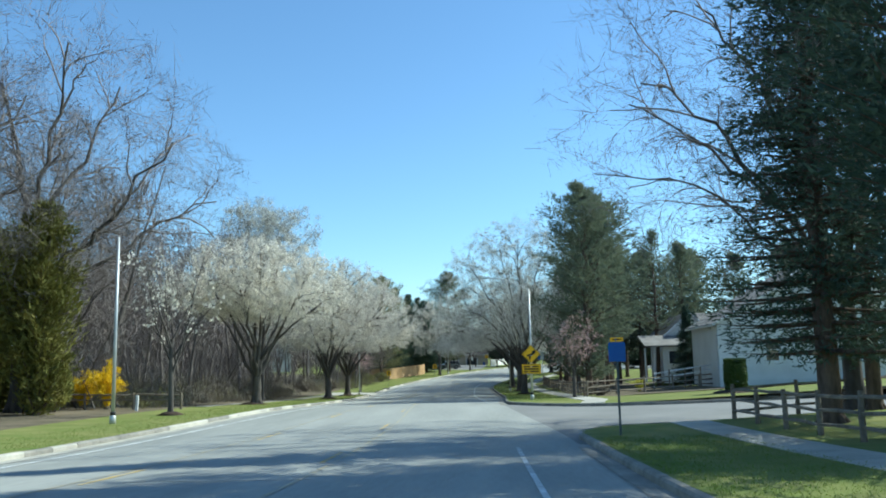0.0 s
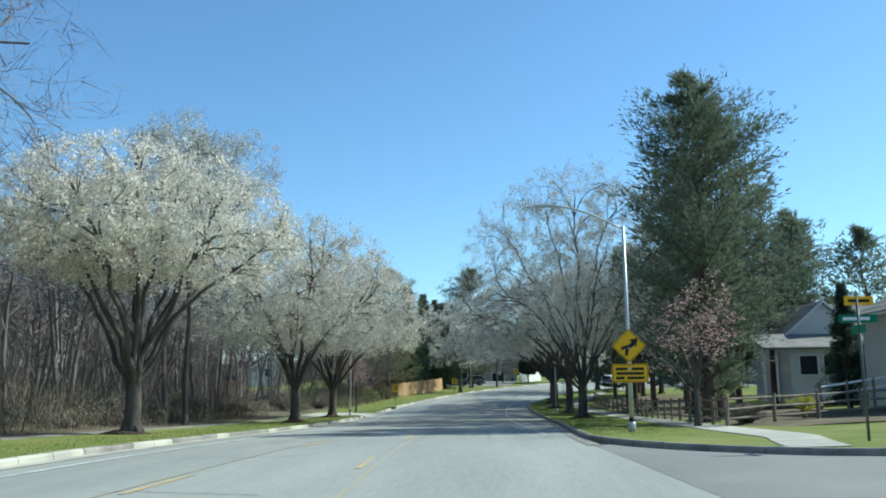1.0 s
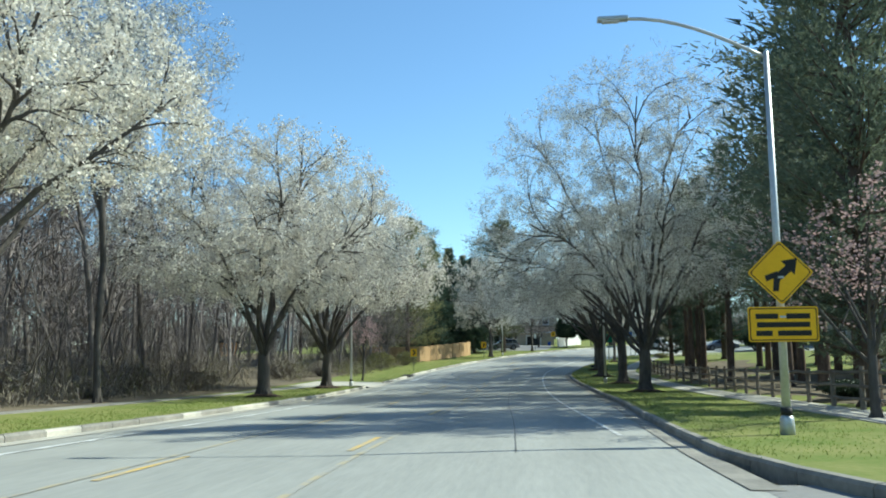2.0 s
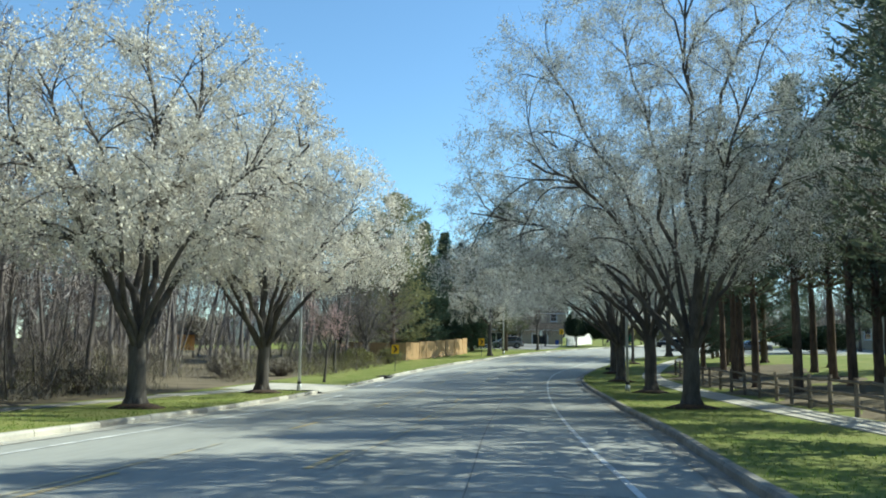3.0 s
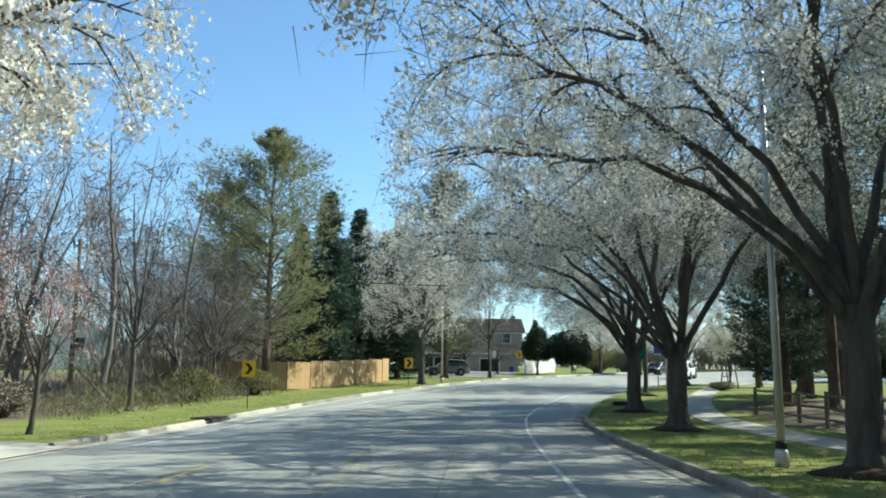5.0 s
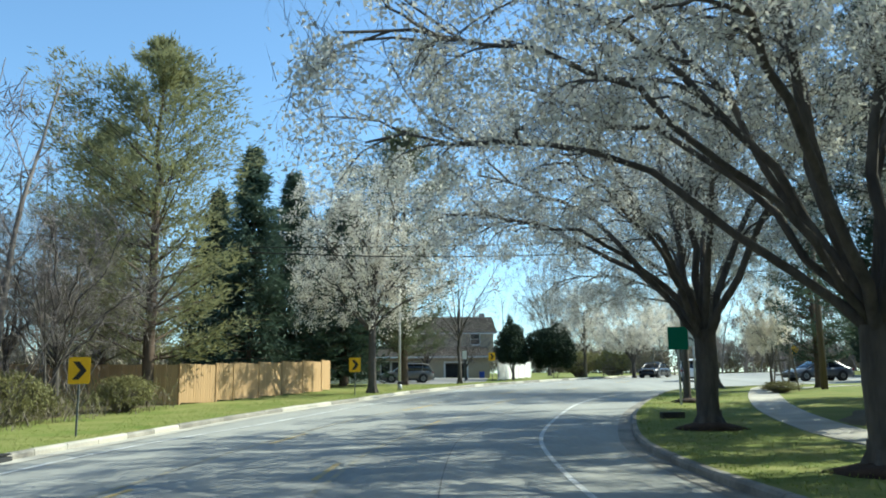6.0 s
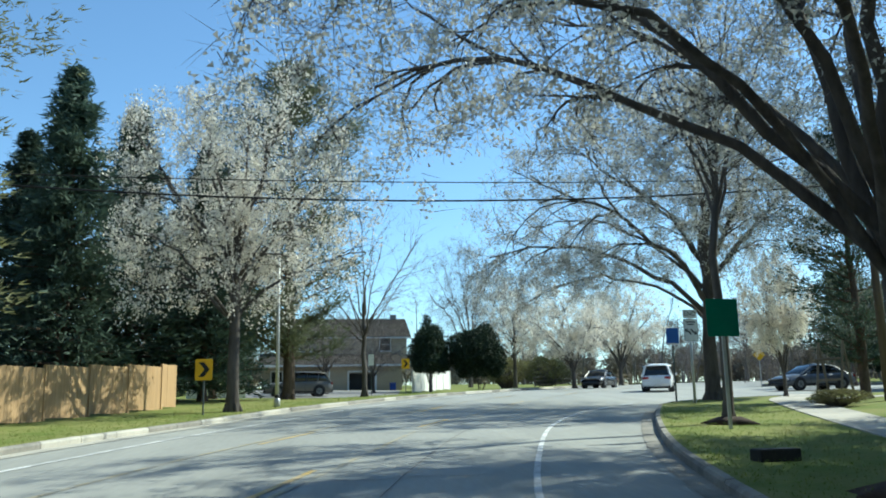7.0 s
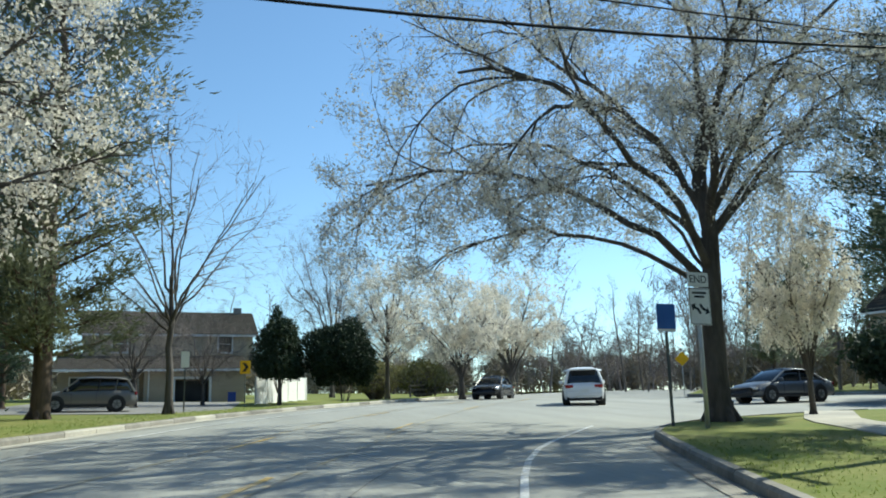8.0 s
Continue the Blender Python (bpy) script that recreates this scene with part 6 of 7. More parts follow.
def clapboards(parent, x0, x1, z0, z1, y, openings, mat, pitch=0.20, gable=0.0):
    """Siding boards, each a little proud at its lower edge, cut round openings."""
    z = z0
    top = z1 + gable
    while z < top - 0.05:
        xa, xb = x0, x1
        if z > z1 and gable:
            f = (z - z1) / gable
            xa, xb = x0 + (x1 - x0) * f / 2, x1 - (x1 - x0) * f / 2
        runs = [(xa, xb)]
        for o in openings:
            if o[1] - 0.05 < z + pitch / 2 < o[1] + o[3] + 0.05:
                cut = []
                for a, b in runs:
                    if o[0] - 0.08 > a:
                        cut.append((a, min(b, o[0] - 0.08)))
                    if o[0] + o[2] + 0.08 < b:
                        cut.append((max(a, o[0] + o[2] + 0.08), b))
                runs = [(a, b) for a, b in cut if b - a > 0.1] if cut else []
        for a, b in runs:
            v = [(a, y - 0.026, z), (b, y - 0.026, z), (b, y - 0.006, z + pitch), (a, y - 0.006, z + pitch), (a, y, z), (b, y, z)]
            piece("siding_board", v, [(0, 1, 2, 3), (4, 5, 1, 0)], mat, parent)
        z += pitch


def window(parent, x, z, w, h, y, bars_v=1, bars_h=1, trim=TRIM):
    """A window set in an opening: frame, sill, panes. x, z: lower left."""
    bm = bmesh.new()
    t = 0.08
    for cx, cz, sx, sz in ((x - t / 2, z + h / 2, t, h + 2 * t), (x + w + t / 2, z + h / 2, t, h + 2 * t), (x + w / 2, z + h + t / 2, w, t), (x + w / 2, z - t / 2, w, t)):
        box(sx, 0.07, sz, (cx, y - 0.05, cz), 0, bm)
    fr = part("window_frame", bm, trim, parent, "white window frame")
    for i in range(bars_v + 1):
        for j in range(bars_h + 1):
            pw, ph = w / (bars_v + 1), h / (bars_h + 1)
            part("pane", box(pw - 0.05, 0.02, ph - 0.05, (x + pw * (i + 0.5), y + 0.02, z + ph * (j + 0.5))), GLASS, fr)
    bm = bmesh.new()
    for i in range(1, bars_v + 1):
        box(0.05, 0.05, h, (x + w * i / (bars_v + 1), y - 0.0, z + h / 2), 0, bm)
    for j in range(1, bars_h + 1):
        box(w, 0.045, 0.05, (x + w / 2, y - 0.003, z + h * j / (bars_h + 1)), 0, bm)
    if bars_v + bars_h:
        part("muntin", bm, trim, fr)
    part("sill", box(w + 0.24, 0.12, 0.05, (x + w / 2, y - 0.09, z - 0.1), 0.008), trim, fr)


def swap(bm):
    """Swaps x and y."""
    bmesh.ops.transform(bm, matrix=Matrix(((0, 1, 0, 0), (1, 0, 0, 0), (0, 0, 1, 0), (0, 0, 0, 1))), verts=bm.verts)
    bmesh.ops.recalc_face_normals(bm, faces=bm.faces)
    return bm


def gable_roof(parent, x0, x1, y0, y1, z, rise, mat, along="y", over=0.4, thick=0.16, trim=TRIM):
    """Two slopes with courses of shingles over a box; along: the way of the ridge."""
    courses = 12
    a0, a1, b0, b1 = (x0, x1, y0, y1) if along == "y" else (y0, y1, x0, x1)
    mid, half = (a0 + a1) / 2, (a1 - a0) / 2
    slope = rise / half
    e, ze = half + over, z - slope * over
    deck = prism([(mid - e, ze), (mid, z + rise), (mid + e, ze), (mid + e, ze + thick - 0.02), (mid, z + rise + thick - 0.02), (mid - e, ze + thick - 0.02)], b0 - over, b1 + over)
    roof = part("roof", deck if along == "y" else swap(deck), mat, parent)
    for s in (-1, 1):
        for k in range(courses):
            f0, f1 = k / courses, (k + 1) / courses
            u0, u1 = mid + s * e * (1 - f0), mid + s * e * (1 - f1)
            q0, q1 = z + rise - slope * abs(u0 - mid), z + rise - slope * abs(u1 - mid)
            row = prism([(u0, q0 + thick - 0.01), (u0, q0 + thick + 0.025), (u1, q1 + thick + 0.004), (u1, q1 + thick - 0.015)], b0 - over, b1 + over)
            part("shingle_course", row if along == "y" else swap(row), mat, roof)
    for s in (-1, 1):
        e1 = mid + s * (e + 0.02)
        if along == "y":
            part("gutter", box(0.09, b1 - b0 + 2 * over, 0.14, (e1, (b0 + b1) / 2, ze + 0.04)), trim, roof)
            for b in (b0 - over - 0.03, b1 + over + 0.03):
                part("barge_board", prism([(e1, ze - 0.03), (mid, z + rise - 0.02), (mid, z + rise + 0.16), (e1, ze + 0.16)], b - 0.02, b + 0.02), trim, roof)
        else:
            part("gutter", box(b1 - b0 + 2 * over, 0.09, 0.14, ((b0 + b1) / 2, e1, ze + 0.04)), trim, roof)
    return roof


def shell(parent, x0, x1, y0, y1, z0, z1, mat, thick=0.2):
    """Back and side walls of a house."""
    part("wall", box(x1 - x0, thick, z1 - z0, ((x0 + x1) / 2, y1 - thick / 2, (z0 + z1) / 2)), mat, parent)
    for x in (x0 + thick / 2, x1 - thick / 2):
        part("wall", box(thick, y1 - y0 - 2 * thick - 0.02, z1 - z0, (x, (y0 + y1) / 2, (z0 + z1) / 2)), mat, parent)


def house_corner():
    """Pale sided house: a gable end towards the side street, a taller block behind."""
    root = thing("house", pose(0, 0, 0), "pale grey sided house with a gable end and shingle roof", "house", "houses")
    x0, x1, y0, y1, z0, z1 = 21.4, 35.0, 72.0, 80.0, -0.3, 4.5
    ops = [(24.9, 1.55, 0.95, 1.7), (29.3, 0.45, 1.0, 2.1), (31.6, 1.55, 1.6, 1.5)]
    wall_sheet(root, x0, x1, z0, z1, y0, ops, SIDING_WHITE, 0.2, 1, 3.6)
    clapboards(root, x0, x1, z0 + 0.5, z1, y0 - 0.1, ops, SIDING_WHITE, 0.2, 3.6)
    shell(root, x0, x1, y0 + 0.1, y1, z0, z1, SIDING_WHITE)
    window(root, *ops[0], y0 - 0.1, 0, 1)
    window(root, *ops[2], y0 - 0.1, 1, 1)
    part("door", box(0.98, 0.06, 2.08, (29.8, y0, 1.5), 0.01), PAINT_WHITE, root, "white panel door")
    gable_roof(root, x0, x1, y0, y1, z1, 3.6, SHINGLE_LIGHT, "y")
    shell(root, 27.2, 38.0, 80.0, 88.0, z0, 7.2, SIDING_WHITE)
    wall_sheet(root, 27.2, 38.0, z0, 7.2, 80.1, [], SIDING_WHITE, 0.2, 1, 3.0)
    clapboards(root, 27.2, 38.0, 4.4, 7.2, 79.98, [], SIDING_WHITE, 0.2, 3.0)
    gable_roof(root, 27.2, 38.0, 80.0, 88.0, 7.2, 3.0, SHINGLE_LIGHT, "y")


def house_porch():
    """Tan house further back with a long windowed porch."""
    root = thing("house", pose(0, 0, 0), "pale grey sided house with a glazed porch and gable roof", "house", "houses")
    x0, x1, y0, y1, z0, z1 = 22.4, 27.0, 95.0, 104.0, -0.3, 4.6
    ops = [(23.9, 3.0, 0.9, 1.2)]
    wall_sheet(root, x0, x1, z0, z1, y0, ops, SIDING_WHITE, 0.2, 1, 2.0)
    clapboards(root, x0, x1, z0 + 0.5, z1, y0 - 0.1, ops, SIDING_WHITE, 0.22, 2.0)
    shell(root, x0, x1, y0 + 0.1, y1, z0, z1, SIDING_WHITE)
    window(root, *ops[0], y0 - 0.1, 0, 1)
    gable_roof(root, x0, x1, y0, y1, z1, 2.0, SHINGLE_LIGHT, "y")
    px0, px1, py0 = 19.4, 31.5, 91.6
    ops = [(px0 + 2.4 + i * 1.55, 1.55, 1.15, 1.25) for i in range(6)]
    wall_sheet(root, px0 + 1.8, px1, z0, 3.3, py0, ops, SIDING_WHITE, 0.18)
    clapboards(root, px0 + 1.8, px1, 0.0, 3.3, py0 - 0.09, ops, SIDING_WHITE, 0.22)
    for o in ops:
        window(root, *o, py0 - 0.09, 0, 0)
    bm = prism([(py0 - 0.5, 3.2), (95.0, 4.3), (95.0, 4.45), (py0 - 0.5, 3.35)], px0, px1 + 0.3)
    bmesh.ops.transform(bm, matrix=Matrix(((0, 1, 0, 0), (1, 0, 0, 0), (0, 0, 1, 0), (0, 0, 0, 1))), verts=bm.verts)
    bmesh.ops.reverse_faces(bm, faces=bm.faces)
    part("porch_roof", bm, SHINGLE_LIGHT, root)
    for x in (px0 + 0.1, px0 + 0.95):
        part("porch_post", box(0.14, 0.14, 3.3, (x, py0, 1.5), 0.01), TRIM, root)
    shell(root, 27.0, 36.0, 96.0, 104.0, z0, 4.6, SIDING_WHITE)
    wall_sheet(root, 27.0, 36.0, z0, 4.6, 96.1, [], SIDING_WHITE)
    gable_roof(root, 27.0, 36.0, 96.0, 104.0, 4.6, 2.2, SHINGLE_LIGHT, "x")


def house_garage():
    """Tan house left of the bend: porch, garage with an open dark door, gabled upper storey."""
    g = 1.9
    root = thing("house", pose(0, 200, g, 0, 0, 6), "tan house with a garage and a gabled upper storey", "house", "houses")
    ops = [(-0.7, -0.1, 2.3, 2.15)]
    wall_sheet(root, -2.8, 4.1, -0.4, 2.75, 0, ops, SIDING_TAN, 0.2)
    clapboards(root, -2.8, 4.1, 0.1, 2.75, -0.1, ops, SIDING_TAN, 0.2)
    shell(root, -2.8, 4.1, 0.1, 7.0, -0.4, 2.75, SIDING_TAN)
    part("garage_door", box(2.25, 0.05, 2.1, (0.45, 0.6, 0.95)), DARK_OPENING, root, "dark garage door set back in its opening")
    part("garage_trim", box(2.6, 0.06, 0.16, (0.45, -0.12, 2.15)), TRIM, root)
    for x in (-0.8, 1.7):
        part("garage_trim", box(0.16, 0.06, 2.2, (x, -0.12, 1.0)), TRIM, root)
    ops = [(-7.6 + i * 1.15, 0.75, 0.95, 1.5) for i in range(4)]
    wall_sheet(root, -8.4, -2.82, -0.4, 2.6, 1.0, ops, SIDING_TAN, 0.2)
    for o in ops:
        window(root, *o, 0.9, 0, 0)
    shell(root, -8.4, -2.82, 1.1, 7.0, -0.4, 2.6, SIDING_TAN)
    part("downpipe", rod([(-2.5, -0.16, 0), (-2.5, -0.16, 2.7)], 0.05, 8), TRIM, root)
    bm = prism([(-0.5, 2.62), (4.4, 4.0), (4.4, 4.15), (-0.5, 2.78)], -8.7, 4.4)
    bmesh.ops.transform(bm, matrix=Matrix(((0, 1, 0, 0), (1, 0, 0, 0), (0, 0, 1, 0), (0, 0, 0, 1))), verts=bm.verts)
    bmesh.ops.reverse_faces(bm, faces=bm.faces)
    part("lower_roof", bm, SHINGLE, root)
    part("gutter", box(13.2, 0.1, 0.16, (-2.15, -0.56, 2.68)), TRIM, root)
    ops = [(2.6, 4.3, 1.0, 1.2), (-5.0, 4.3, 1.0, 1.2)]
    wall_sheet(root, -7.0, 5.2, 2.4, 5.7, 4.0, ops, SIDING_TAN, 0.2)
    clapboards(root, -7.0, 5.2, 4.0, 5.7, 3.9, ops, SIDING_TAN, 0.2)
    for o in ops:
        window(root, *o, 3.9, 0, 1)
    shell(root, -7.0, 5.2, 4.1, 11.0, 2.4, 5.7, SIDING_TAN)
    gable_roof(root, -7.0, 5.2, 4.0, 11.0, 5.7, 1.9, SHINGLE, "x")
    part("chimney", box(0.6, 0.5, 0.9, (4.4, 7.5, 7.7), 0.02), STONE, root)


def far_house(x, y, w, d, h, rise, turn, mat, roof, label, along="x", openings=()):
    g = ground_at(x, y)
    root = thing("house", pose(x, y, g, 0, 0, turn), label, "house", "houses")
    wall_sheet(root, -w / 2, w / 2, -0.4, h, -d / 2, list(openings), mat, 0.2, 1, rise if along == "y" else 0.0)
    clapboards(root, -w / 2, w / 2, 0.1, h, -d / 2 - 0.1, list(openings), mat, 0.24, rise if along == "y" else 0.0)
    shell(root, -w / 2, w / 2, -d / 2 + 0.1, d / 2, -0.4, h, mat)
    for o in openings:
        window(root, *o, -d / 2 - 0.1, 0, 1)
    gable_roof(root, -w / 2, w / 2, -d / 2, d / 2, h, rise, roof, along)
    return root


house_corner()
house_porch()
house_garage()
far_house(-35.7, 165.5, 4.6, 3.8, 3.0, 1.6, 28, PAINT_WHITE, SHINGLE, "white house with a gable end behind bare trees", "y", [(-0.4, 1.6, 0.8, 1.1)])
far_house(48.0, 176.0, 14.0, 8.0, 5.0, 2.2, -70, SIDING_TAN, SHINGLE, "house in shade along the side street", "x", [(-4, 1.2, 1.2, 1.4), (0, 1.2, 1.2, 1.4), (3.5, 1.2, 1.2, 1.4)])


def orange_shed():
    x, y = -33.4, 141.4
    g = ground_at(x, y)
    root = thing("shed", pose(x, y, g, 0, 0, 25) @ Matrix.Diagonal((1.25, 1.25, 1.15, 1)), "small shed with orange boards among the bare trees", "shed")
    for i in range(9):
        part("board", box(0.15, 0.03, 1.35, (-0.66 + i * 0.165, -0.6, 1.25 + 0.01 * (i % 2)), 0.004), SIDING_ORANGE, root)
    for sx in (-0.68, 0.68):
        for sy in (-0.55, 0.55):
            part("corner_post", box(0.1, 0.1, 2.1, (sx, sy, 0.9)), FENCE_GREY, root)
    part("roof", prism([(-1.0, 1.9), (1.0, 1.9), (0, 2.5)], -0.8, 0.8), SHINGLE, root)


orange_shed()


def topiary():
    """A clipped drum of evergreen on a ring of mulch."""
    x, y = 18.1, 56.2
    rng = random.Random(13)
    pts = []
    for _ in range(5200):
        a, z = rng.uniform(0, 6.283), rng.uniform(0.12, 1.85)
        r = 0.62 * (1 - 0.5 * rng.random() ** 3) * (0.86 + 0.14 * math.sin(min(z, 1.85) / 1.85 * 3.14))
        if rng.random() < 0.25:
            r, z = 0.6 * math.sqrt(rng.random()), 1.85 - rng.random() * 0.06
        pts.append((math.cos(a) * r, math.sin(a) * r, z))
    root = plant("clipped_shrub", pose(x, y, ground_at(x, y)), "tall clipped evergreen drum on a ring of dark mulch", "shrub", wood_mesh("stems", [(Vector((0, 0, -0.1)), Vector((0, 0, 1.2)), 0.07, 0.04, 0)], BARK_GREY), leaf_mesh("foliage", pts, 0.075, LEAF_HEDGE, 3, per=3, spread=0.03), "stem", "foliage")
    bm = bmesh.new()
    bmesh.ops.create_cone(bm, cap_ends=True, segments=24, radius1=1.35, radius2=0.9, depth=0.14)
    bmesh.ops.translate(bm, vec=(0, 0, 0.05), verts=bm.verts)
    ring = tagged(part("mulch_bed", bm, MULCH), "round bed of dark mulch under the clipped shrub", "mulch")
    ring.matrix_world = pose(x, y, ground_at(x, y))


topiary()


def tree_mulch(x, y, r):
    bm = bmesh.new()
    bmesh.ops.create_cone(bm, cap_ends=True, segments=18, radius1=r, radius2=r * 0.35, depth=0.2)
    rng = random.Random(int(y))
    for v in bm.verts:
        v.co.x *= rng.uniform(0.88, 1.12)
        v.co.y *= rng.uniform(0.88, 1.12)
    bmesh.ops.translate(bm, vec=(0, 0, 0.07), verts=bm.verts)
    ob = tagged(part("mulch_bed", bm, MULCH, None, "", True), "low mound of dark mulch round the foot of a tree", "mulch", "mulch mounds")
    ob.matrix_world = pose(x, y, ground_at(x, y))


for x, y in ((-12.6, 66.3), (-11.4, 88.7), (-11.8, 102.5), (7.64, 93.8), (7.73, 107.7), (7.2, 121.1), (7.5, 131.9), (10.0, 143.4), (-11.9, 48.8)):
    tree_mulch(x, y, 0.8 if y in (48.8, 143.4) else 1.15)

# ---- vehicles ----
def loft(stations):
    """A closed skin through rings of points, all of one length, with both ends capped."""
    bm = bmesh.new()
    rings = [[bm.verts.new(p) for p in ring] for ring in stations]
    n = len(rings[0])
    for a, b in zip(rings, rings[1:]):
        for i in range(n):
            bm.faces.new((a[i], a[(i + 1) % n], b[(i + 1) % n], b[i]))
    bm.faces.new(rings[0])
    bm.faces.new(rings[-1][::-1])
    bmesh.ops.recalc_face_normals(bm, faces=bm.faces)
    return bm


def car(name, x, y, turn, label, paint, kind="suv", lift=0.0):
    """A car, nose towards +y: rounded body shell, glass cabin under a painted roof with pillars, lamps, bumpers, wheels."""
    z = ground_at(x, y) + lift
    slope = math.degrees(math.atan((ground_at(x, y + 2) - ground_at(x, y - 2)) / 4)) if abs(turn) < 60 else 0
    root = thing(name, pose(x, y, z, 0, 0, turn) @ pose(0, 0, 0, slope, 0, 0), label, "car", "cars")
    suv = kind == "suv"
    L, W, H = (4.60, 1.84, 1.68) if suv else (4.80, 1.82, 1.46)
    h = W / 2
    # along the length from the tail: share of the length, half width, bonnet or boot height, belt
    deck = [(0.0, 0.80, 0.78), (0.02, 0.90, 0.98), (0.08, 0.96, 1.04), (0.2, 1.0, 1.04), (0.45, 1.0, 1.02), (0.68, 1.0, 1.00), (0.76, 0.99, 0.98), (0.9, 0.95, 0.88), (0.97, 0.88, 0.76), (1.0, 0.76, 0.60)] if suv else [(0.0, 0.80, 0.72), (0.02, 0.90, 0.90), (0.08, 0.95, 0.97), (0.2, 0.99, 0.97), (0.45, 1.0, 0.93), (0.66, 1.0, 0.92), (0.76, 0.99, 0.89), (0.9, 0.95, 0.78), (0.97, 0.88, 0.66), (1.0, 0.74, 0.52)]
    rings = []
    for f, k, top in deck:
        w, yy, sill = h * k, (f - 0.5) * L, 0.24 + (0.10 if f in (0.0, 1.0) else 0.0)
        half = [(w * 0.80, sill), (w * 0.96, sill + 0.08), (w, sill + 0.30), (w * 0.985, top - 0.22), (w * 0.93, top - 0.05), (w * 0.80, top), (w * 0.4, top + 0.025)]
        rings.append([(px, yy, pz) for px, pz in half] + [(-px, yy, pz) for px, pz in half[::-1]])
    body = part("body", loft(rings), paint, root, smooth=True)
    # cabin: foot and head of the glass at the tail, rear roof, front roof, bonnet
    foot = 0.96 if suv else 0.90
    line = [(-0.47, foot), (-0.40, H - 0.10), (-0.30, H - 0.03), (-0.05, H), (0.08, H - 0.05), (0.26, foot - 0.02)] if suv else [(-0.38, foot), (-0.22, H - 0.09), (-0.14, H - 0.02), (-0.02, H), (0.08, H - 0.05), (0.27, foot - 0.02)]

    def ring(f, top, grow_by=0.0, low=None):
        yy, base = f * L, foot - 0.06 if low is None else low
        tw = h * 0.90 - (top - foot) * 0.34
        half = [(h * 0.90 + grow_by, base), (tw + 0.03 + grow_by, top - 0.05), (tw - 0.10 + grow_by, top + grow_by), (tw * 0.45, top + 0.015 + grow_by)]
        return [(px, yy, pz) for px, pz in half] + [(-px, yy, pz) for px, pz in half[::-1]]

    cabin = part("cabin_glass", loft([ring(f, max(t, foot - 0.04)) for f, t in line]), CAR_GLASS, root, "dark tinted window glass", smooth=True)
    roof = [(f, t) for f, t in line[1:5]]
    part("roof", loft([ring(f, t, 0.012, t - 0.075) for f, t in roof]), paint, root, smooth=True)
    for s in (-1, 1):
        def rail(f, t, drop=0.05):
            return (s * (h * 0.90 - (t - foot) * 0.34 + 0.028), f * L, t - drop)

        for (f0, t0), (f1, t1), r in ((line[0], line[1], 0.075), (line[5], line[4], 0.045)):
            part("pillar", rod([(s * h * 0.90, f0 * L, foot - 0.04), rail(f1, t1)], [r, r * 0.8], 6), paint, cabin)
        for f in (-0.13, -0.30) if suv else (-0.10,):
            t = float(np.interp(f, [q[0] for q in line], [q[1] for q in line]))
            part("pillar", rod([(s * (h * 0.90 + 0.01), (f + 0.03) * L, foot - 0.04), rail(f, t)], [0.035, 0.03], 6), PLASTIC if f == -0.13 else paint, cabin)
        part("tail_lamp", box(0.36, 0.12, 0.15 if suv else 0.12, (s * (h * 0.88 - 0.17), -L / 2 + 0.07, 0.86 if suv else 0.78), 0.03), LAMP_RED, root)
        part("headlamp", box(0.36, 0.20, 0.12, (s * (h * 0.9 - 0.16), L / 2 - 0.17, 0.70 if suv else 0.60), 0.035), LAMP_CLEAR, root)
        part("door_mirror", box(0.20, 0.11, 0.13, (s * (h + 0.07), L * 0.19, foot + 0.07), 0.04), paint, root)
        part("sill", box(0.06, L * 0.48, 0.13, (s * (h - 0.02), 0, 0.29), 0.02), PLASTIC, root)
        for yy in (-L * 0.14, L * 0.06):
            part("door_handle", box(0.03, 0.20, 0.03, (s * (h + 0.004), yy, foot - 0.16), 0.008), paint, root)
        for yy in (-L * 0.30, -L * 0.09, L * 0.15):
            part("door_gap", box(0.012, 0.012, foot - 0.46, (s * (h * 0.997), yy, (foot + 0.28) / 2)), PLASTIC, root, "dark gap round a door")
    part("rear_bumper", box(W * 0.86, 0.16, 0.20, (0, -L / 2 + 0.05, 0.52), 0.05), paint, root)
    part("bumper_valance", box(W * 0.84, 0.16, 0.16, (0, -L / 2 + 0.08, 0.33), 0.04), PLASTIC, root, "dark plastic lower bumper")
    part("front_bumper", box(W * 0.80, 0.14, 0.16, (0, L / 2 - 0.05, 0.36), 0.05), PLASTIC, root)
    part("grille", box(W * 0.5, 0.06, 0.14, (0, L / 2 - 0.04, 0.54), 0.02), PLASTIC, root)
    part("number_plate", box(0.40, 0.02, 0.15, (0, -L / 2 - 0.012, 0.68), 0.005), SIGN_WHITE, root, "blank number plate")
    if suv:
        part("roof_spoiler", box(W * 0.62, 0.24, 0.05, (0, -L * 0.42, H - 0.09), 0.02), paint, root)
        for s in (-1, 1):
            part("roof_rail", rod([(s * h * 0.62, -L * 0.32, H + 0.03), (s * h * 0.62, L * 0.02, H + 0.045)], 0.018, 6), PLASTIC, root)
    rw = 0.355 if suv else 0.33
